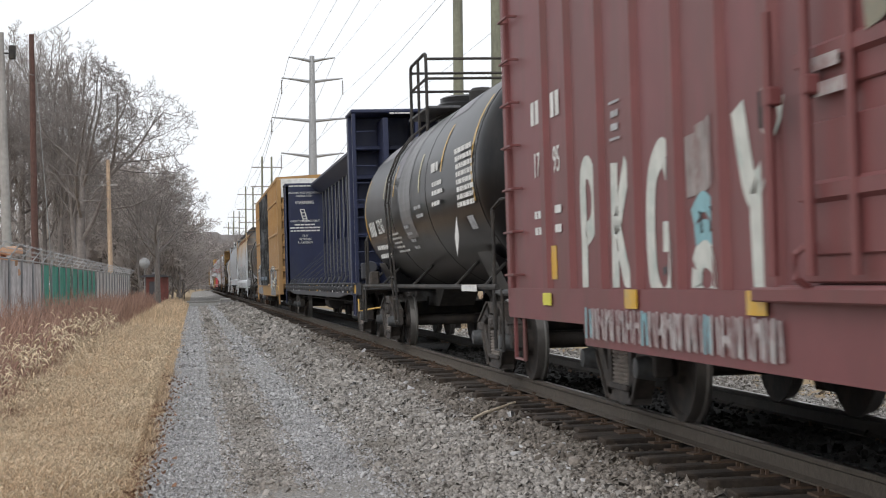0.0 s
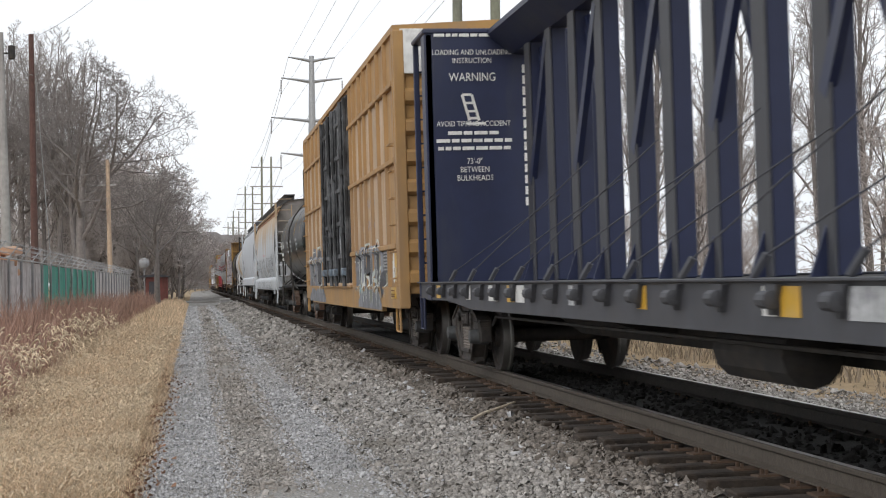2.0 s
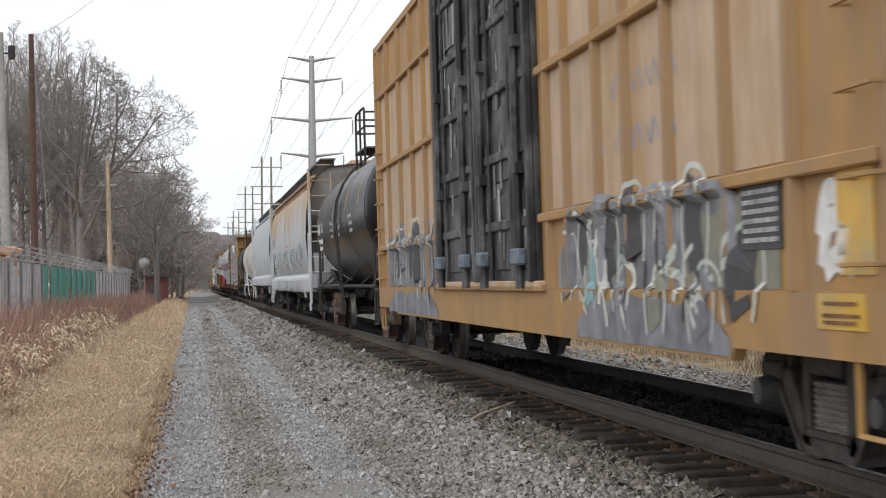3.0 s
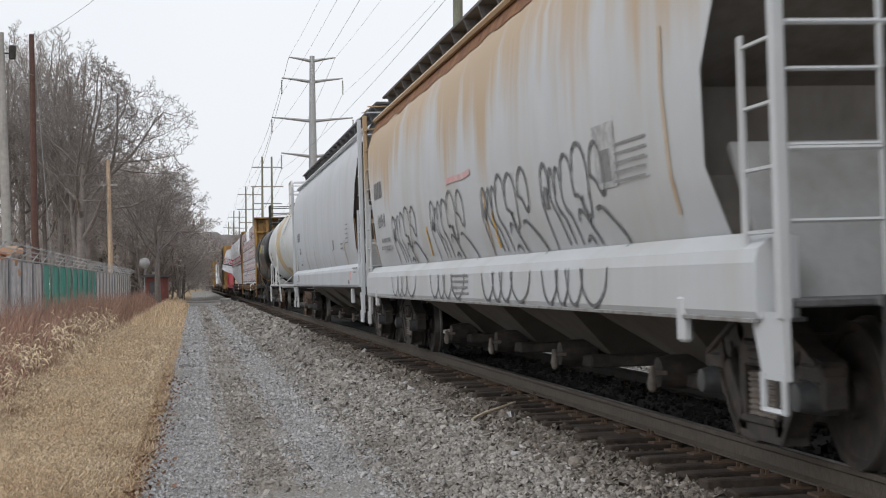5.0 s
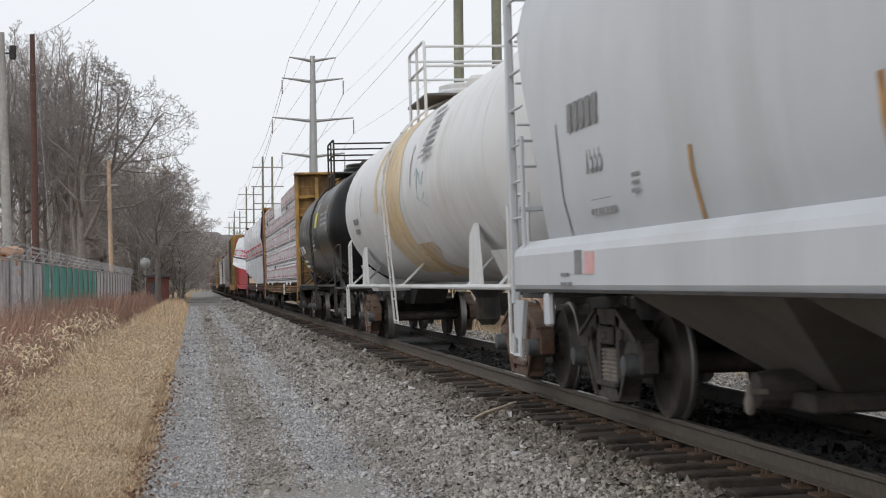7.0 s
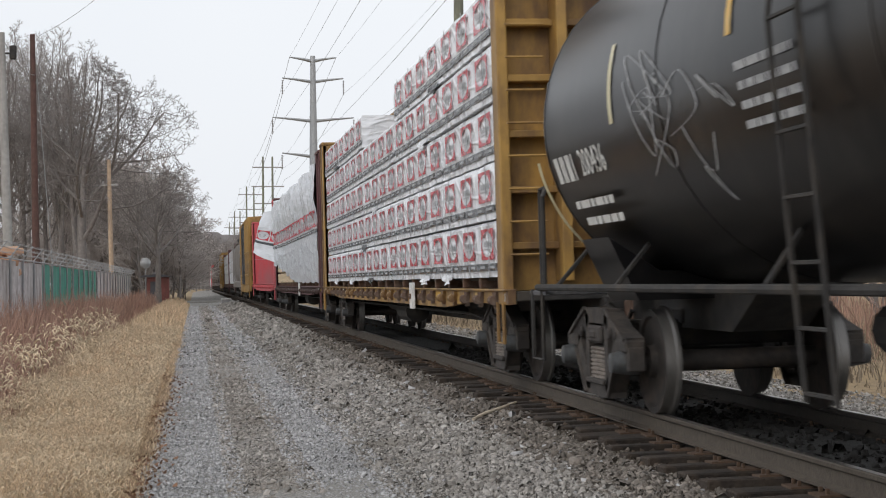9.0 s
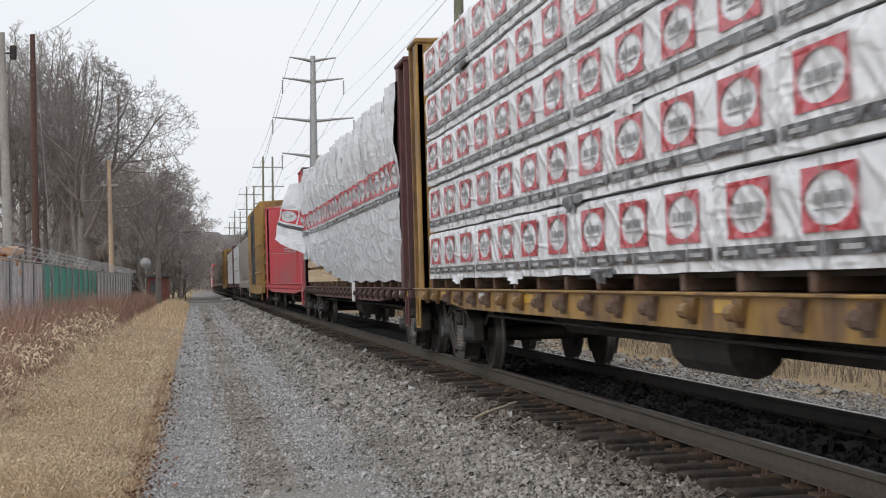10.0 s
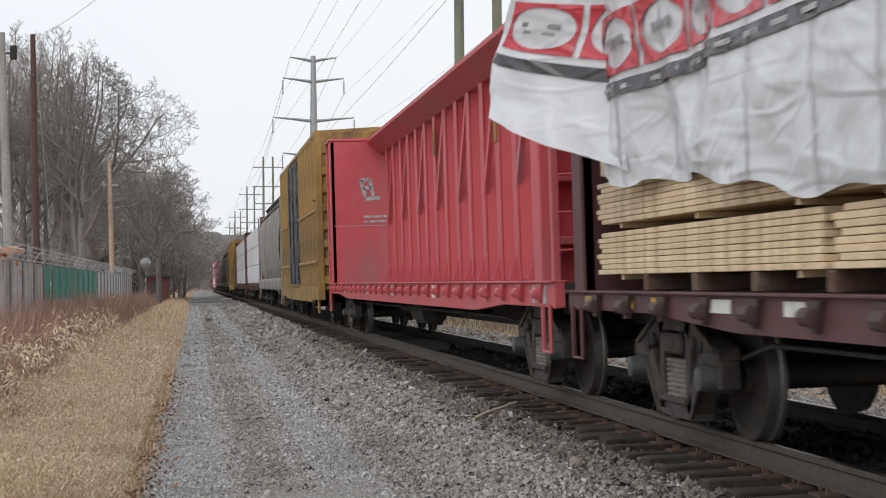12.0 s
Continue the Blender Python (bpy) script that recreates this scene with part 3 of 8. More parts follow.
def build_stones():
    rng = np.random.default_rng(8)
    def lane(x0, x1, size, dense, name, label, mat):
        w = (x1 - x0) * dense
        scatter_stones(name, rng, [(x0, x1, 10.5, 20, int(9500 * w), size), (x0, x1, 20, 38, int(6400 * w), size * 1.35), (x0, x1, 38, 70, int(2600 * w), size * 2.1), (x0, x1, 70, 125, int(1300 * w), size * 3.5)], label, mat)
    lane(-0.45, 0.42, 0.0105, 1.7, "fine_gravel", "fine blue-grey gravel in a worn wheel lane", M["worn_stone"])
    lane(0.25, 1.05, 0.0125, 1.7, "path_gravel", "brownish loose stone between the wheel lanes", M["brown_stone"])
    lane(0.85, 1.75, 0.0115, 1.7, "fine_gravel", "fine blue-grey gravel in a worn wheel lane", M["worn_stone"])
    lane(1.55, 2.3, 0.0145, 1.5, "path_gravel", "loose grey crushed stone on the access track", M["ballast"])
    scatter_stones("track_ballast", rng, [(2.0, 3.0, 9, 16, 15000, 0.0175), (2.0, 3.0, 16, 24, 12000, 0.020), (2.0, 3.0, 24, 45, 14000, 0.026), (2.0, 3.45, 45, 90, 8000, 0.045), (2.0, 3.45, 90, 130, 2000, 0.07)], "grey-brown angular ballast beside the ties", M["ballast"])
    scatter_stones("stained_ballast", rng, [(2.85, 3.55, 9, 16, 10500, 0.0175), (2.85, 3.55, 16, 24, 8500, 0.020), (2.85, 3.55, 24, 45, 9500, 0.026)], "brake-dust-stained brown ballast along the tie ends", M["stained_stone"])
    scatter_stones("coarse_stone", rng, [(1.3, 3.5, 9, 20, 500, 0.023), (1.3, 3.5, 20, 45, 500, 0.032)], "scattered larger pale stones on the ballast", M["worn_stone"])
    scatter_stones("crib_stone", rng, [(3.4, 3.95, 9, 30, 3600, 0.021), (3.4, 3.95, 30, 60, 1800, 0.03)], "dark brown ballast between the tie ends", M["dark_brown_stone"])
    scatter_stones("far_ballast", rng, [(6.1, 9.8, 12, 30, 16000, 0.028), (6.1, 9.8, 30, 90, 9000, 0.045)], "pale grey ballast beyond the far rail", M["ballast"])
    scatter_stones("crib_ballast", rng, [(4.15, 6.0, 8, 30, 3500, 0.03)], "oily ballast between the rails, the train's shade in its colour", M["dark_ballast"])


def chain_fence():
    X, y0, step = -4.75, 33.0, 3.05
    fence = thing("fence", "grey slatted chain-link fence topped with barbed wire", "fence")
    fence["kind"] = "structure"
    post = Build().tube([(0, 0, -0.4), (0, 0, 1.95)], 0.035, 8).mesh("fence_post", M["galvanised"])
    arm = Build().tube([(0, 0, 1.93), (0.28, 0, 2.28)], 0.018, 5).mesh("barb_arm", M["galvanised"])
    rng = random.Random(2)
    for k in range(29):
        y = y0 + k * step
        p = part("fence_post", post, None, fence, at=Matrix.Translation((X, y, 0)))
        part("barb_arm", arm, None, p)
        green = 51 < y + step / 2 < 80
        b = Build()
        n = 24
        vs, fs = [], []
        for i in range(n + 1):
            u = step * i / n
            dx = (0.012 if i % 2 else -0.012) if not green else 0.05 * noise.noise(Vector((u * 1.5, k, 0)))
            top = 1.86 + (0.0 if not green else 0.05 * noise.noise(Vector((u * 2, k, 5))))
            vs += [(X - 0.05 + dx, y + u, -0.35), (X - 0.05 + dx * 1.5, y + u, 0.8), (X - 0.05 + dx, y + u, top)]
        for i in range(n):
            for j in (0, 1):
                a = 3 * i + j
                fs.append((a, a + 1, a + 4, a + 3))
        part("fence_panel", b.add(vs, fs), M["green_sheet"] if green else M["slat"], fence, "green sheeting tied to the mesh" if green else "grey privacy slats")
        part("top_rail", Build().tube([(X, y, 1.9), (X, y + step, 1.9)], 0.022, 6), M["galvanised"], fence)
        for w, (dx, z) in enumerate(((0.09, 2.04), (0.18, 2.15), (0.27, 2.26))):
            wire = Build().tube([(X + dx, y + step * i / 4, z - 0.02 * math.sin(math.pi * i / 4)) for i in range(5)], 0.008, 3)
            for i in range(10):
                yy = y + step * (i + 0.5) / 10
                wire.tube([(X + dx - 0.02, yy - 0.03, z - 0.035), (X + dx + 0.02, yy + 0.03, z + 0.025)], 0.005, 3)
            part("barbed_wire", wire, M["galvanised"], fence)


def round_pole(name, x, y, top, r0, r1, mat, label, lean=(0.0, 0.0), group="utility poles"):
    p = thing(name, label, "pole", group)
    g = ground_z(x)
    pts, rs = [], []
    for k in range(9):
        t = k / 8
        pts.append((x + lean[0] * t, y + lean[1] * t, g - 0.5 + (top - g + 0.5) * t))
        rs.append(r0 + (r1 - r0) * t)
    part("shaft", Build().tube(pts, rs, 12), M[mat], p, smooth=True)
    return p


def span(a, b, sag, r=0.012, n=16):
    return Build().tube([(a[0] + (b[0] - a[0]) * i / n, a[1] + (b[1] - a[1]) * i / n, a[2] + (b[2] - a[2]) * i / n - sag * 4 * (i / n) * (1 - i / n)) for i in range(n + 1)], r, 4)


def build_poles():
    g = round_pole("utility_pole", -6.75, 60, 10.6, 0.2, 0.13, "grey_pole", "weathered grey timber utility pole", (-0.3, 0))
    part("transformer", Build().lathe([(9.6, 0.06), (9.63, 0.13), (10.1, 0.13), (10.13, 0.07)], 10, "z", (-6.62, 60, 0)).box(-7.0, -6.62, 59.96, 60.04, 9.8, 9.86), M["under"], g, "dark pole-top transformer")
    r = round_pole("utility_pole", -7.25, 75, 12.9, 0.19, 0.12, "red_pole", "dark red-brown timber utility pole", (-0.15, 0))
    part("guy_wire", Build().tube([(-7.2, 75, 10.8), (-6.4, 75.5, -0.3)], 0.02, 4), M["galvanised"], r, "steel guy wire")
    part("bracket", Build().box(-7.8, -7.2, 74.96, 75.04, 10.6, 10.68, 0.01), M["grey_pole"], r)
    t = round_pole("utility_pole", -5.6, 110, 9.8, 0.18, 0.13, "tan_pole", "pale tan timber utility pole with a slack cable", (-0.2, 0))
    part("crossarm", Build().box(-6.3, -5.2, 109.95, 110.05, 8.0, 8.12, 0.01), M["grey_pole"], t)
    part("insulator", Build().lathe([(8.1, 0.04), (8.15, 0.06), (8.3, 0.06), (8.33, 0.03)], 8, "z", (-6.2, 110, 0)), M["insulator"], t)
    solid("pole_cable", span((-7.3, 75, 9.4), (-5.75, 110, 8.4), 1.6, 0.016), M["wire"], "slack cable strung between timber poles", "cable", "overhead lines")
    solid("pole_cable", span((-6.9, 60, 10.2), (-7.3, 75, 11.0), 0.3, 0.014), M["wire"], "cable strung between timber poles", "cable", "overhead lines")
    solid("pole_cable", span((-7.38, 75, 12.7), (3.0, 40, 14.5), 1.0, 0.010), M["wire"], "thin cable crossing over the track", "cable", "overhead lines")
    # steel tower with paired arms
    tw = thing("transmission_tower", "grey steel single-shaft transmission tower with paired arms", "pylon")
    x, y = 15.25, 203
    part("shaft", Build().tube([(x, y, -0.6), (x, y, 12), (x, y, 22), (x, y, 30.6)], [0.75, 0.6, 0.46, 0.32], 12), M["galvanised"], tw, smooth=True)
    for z, half in ((30.3, 3.0), (27.6, 3.95), (22.5, 5.25), (17.9, 4.05)):
        for s in (-1, 1):
            a = Build().tube([(x + s * 0.2, y, z - 0.35), (x + s * half * 0.5, y, z - 0.1), (x + s * half, y, z + 0.12)], [0.24, 0.17, 0.09], 6)
            part("arm", a, M["galvanised"], tw)
            if z < 30:
                prof = []
                for k in range(9):
                    prof += [(z - 0.15 - k * 0.21, 0.05), (z - 0.22 - k * 0.21, 0.13), (z - 0.30 - k * 0.21, 0.05)]
                part("insulator_string", Build().lathe(prof[::-1], 8, "z", (x + s * half, y, 0)), M["insulator"], tw, "hanging insulator string")
    # twin-pole structures
    for (cx, cy, h, mat) in ((16.4, 90.0, 33.0, "green_pole"), (17.0, 370.0, 31.0, "green_pole"), (16.8, 483.0, 31.0, "green_pole"), (17.2, 646.0, 31.0, "green_pole"), (17.5, 760.0, 31.0, "green_pole")):
        hf = thing("twin_pole_structure", "pair of weathered timber power poles joined by crossarms", "pylon", "twin pole structures")
        for s in (-1, 1):
            part("pole", Build().tube([(cx + s * 1.15, cy, -0.5), (cx + s * 1.12, cy, h * 0.6), (cx + s * 1.1, cy, h)], [0.34, 0.28, 0.22], 10), M[mat], hf, smooth=True)
        for z, half in ((h - 2.5, 3.6), (h - 7.0, 3.8), (h - 11.0, 3.4)):
            part("crossarm", Build().box(cx - half, cx + half, cy - 0.12, cy + 0.12, z - 0.14, z + 0.14, 0.02), M["grey_pole"], hf)
    # conductors along the line
    stops = [(-60.0, 15.6), (203.0, 15.25), (370.0, 17.0), (483.0, 16.8), (646.0, 17.2), (900.0, 17.5)]
    for z, half in ((30.4, 3.0), (25.7, 3.95), (20.6, 5.25), (16.0, 4.05)):
        for s in (-1, 1):
            for (ya, xa), (yb, xb) in zip(stops, stops[1:]):
                za = z + (2.0 if ya < 0 else 0)
                solid("conductor", span((xa + s * half, ya, za), (xb + s * half, yb, z), 3.0 if yb < 300 else 2.0, 0.014 if ya < 0 else 0.025, 24), M["wire"], "thin overhead power conductor", "power line", "overhead lines")


def build_details():
    shed = thing("shed", "small dull-red shed with a dark flat roof", "shed")
    part("wall", Build().box(-4.4, -2.4, 148, 151, -0.5, 1.9, 0.02), M["shed_red"], shed)
    part("roof", Build().prism([(-5.0, 1.9), (-2.2, 1.9), (-2.2, 2.0), (-3.4, 2.2), (-5.0, 2.05)], 147.7, 151.3, "y"), M["shed_roof"], shed)
    part("door", Build().box(-4.1, -3.3, 147.96, 148.0, -0.4, 1.5, 0.01), M["shed_roof"], shed)
    part("vent", Build().box(-3.9, -3.5, 148.5, 149, 2.1, 2.35, 0.02), M["insulator"], shed, "pale roof vent")
    dish = thing("satellite_dish", "grey mesh dish on a short mast", "dish")
    part("bowl", Build().lathe([(0.0, 0.05), (0.03, 0.25), (0.09, 0.40), (0.15, 0.52), (0.16, 0.52), (0.10, 0.39), (0.05, 0.2)], 20, "y", (-4.75, 154.8, 3.3)), M["galvanised"], dish, smooth=True)
    part("mast", Build().tube([(-4.75, 155.1, -0.4), (-4.75, 155.1, 3.3)], 0.05, 8), M["galvanised"], dish)
    heap = thing("pallet_stack", "stack of orange-tan bricks showing over the fence", "bricks")
    rng = random.Random(6)
    for k in range(28):
        a = Matrix.Translation((-4.98 - rng.uniform(0, 0.7), 43.5 + rng.uniform(0, 2.5), 1.52 + 0.16 * (k % 5))) @ pose(0, 0, 0, rng.uniform(-8, 8), rng.uniform(-8, 8), rng.uniform(0, 90))
        part("block", Build().box(-0.25, 0.25, -0.18, 0.18, -0.09, 0.09, 0.03, a), M["pallet_orange"], heap)
    part("pallet", Build().box(-5.8, -4.9, 43.2, 46.3, -0.4, 1.45, 0.05), M["slat"], heap)
    st = Build().tube([(2.93, 16.6, -0.30), (3.1, 16.85, -0.262), (3.35, 17.2, -0.235), (3.58, 17.5, -0.20)], [0.016, 0.02, 0.019, 0.014], 8)
    solid("stick", st, M["stick_wood"], "pale bare stick lying on the ballast", "stick", smooth=True)
    box = thing("trackside_box", "small pale metal box beside the rails", "trackside box")
    part("casing", Build().box(2.3, 3.1, 139.5, 140.2, -0.5, -0.15, 0.04), M["insulator"], box)
    part("lid", Build().box(2.25, 3.15, 139.45, 140.25, -0.15, -0.08, 0.02), M["white_cap"], box)
    for x, y, r in ((-0.15, 33.5, 0.26), (0.05, 36.5, 0.18), (-0.2, 41.0, 0.3), (0.1, 47.0, 0.32), (-0.1, 55.0, 0.4), (0.25, 66.0, 0.5)):
        pd = Build()
        ring = [(x + r * (0.7 + 0.5 * noise.noise(Vector((math.cos(a) * 1.5, math.sin(a) * 1.5, y)))) * math.cos(a), y + 4 * r * (0.7 + 0.5 * noise.noise(Vector((math.cos(a) * 1.5, math.sin(a) * 1.5, y)))) * math.sin(a)) for a in np.linspace(0, 2 * math.pi, 24, endpoint=False)]
        pd.prism(ring, -0.60, ground_z(x) + 0.012, "z")
        solid("puddle", pd, M["water"], "shallow rain puddle in the gravel", "puddle", "puddles")
    # grade crossing surface
    solid("crossing", Build().box(-14, 3.3, 150, 157, -0.6, -0.42, 0.03), M["gravel"], "worn gravel road leading over the track", "road", kind="structure")
    post = thing("marker_post", "short dark marker post by the crossing", "post")
    part("stake", Build().box(-0.95, -0.87, 147, 147.08, -0.6, 0.55, 0.01), M["under"], post)


def build_surroundings():
    M["water"] = material("water", (0.05, 0.05, 0.055), 0.06, grain=3)
    M["white_cap"] = material("white_cap", (0.7, 0.7, 0.68), 0.6, grain=8)
    build_stones()
    build_grass()
    chain_fence()
    build_poles()
    build_details()
    build_trees()

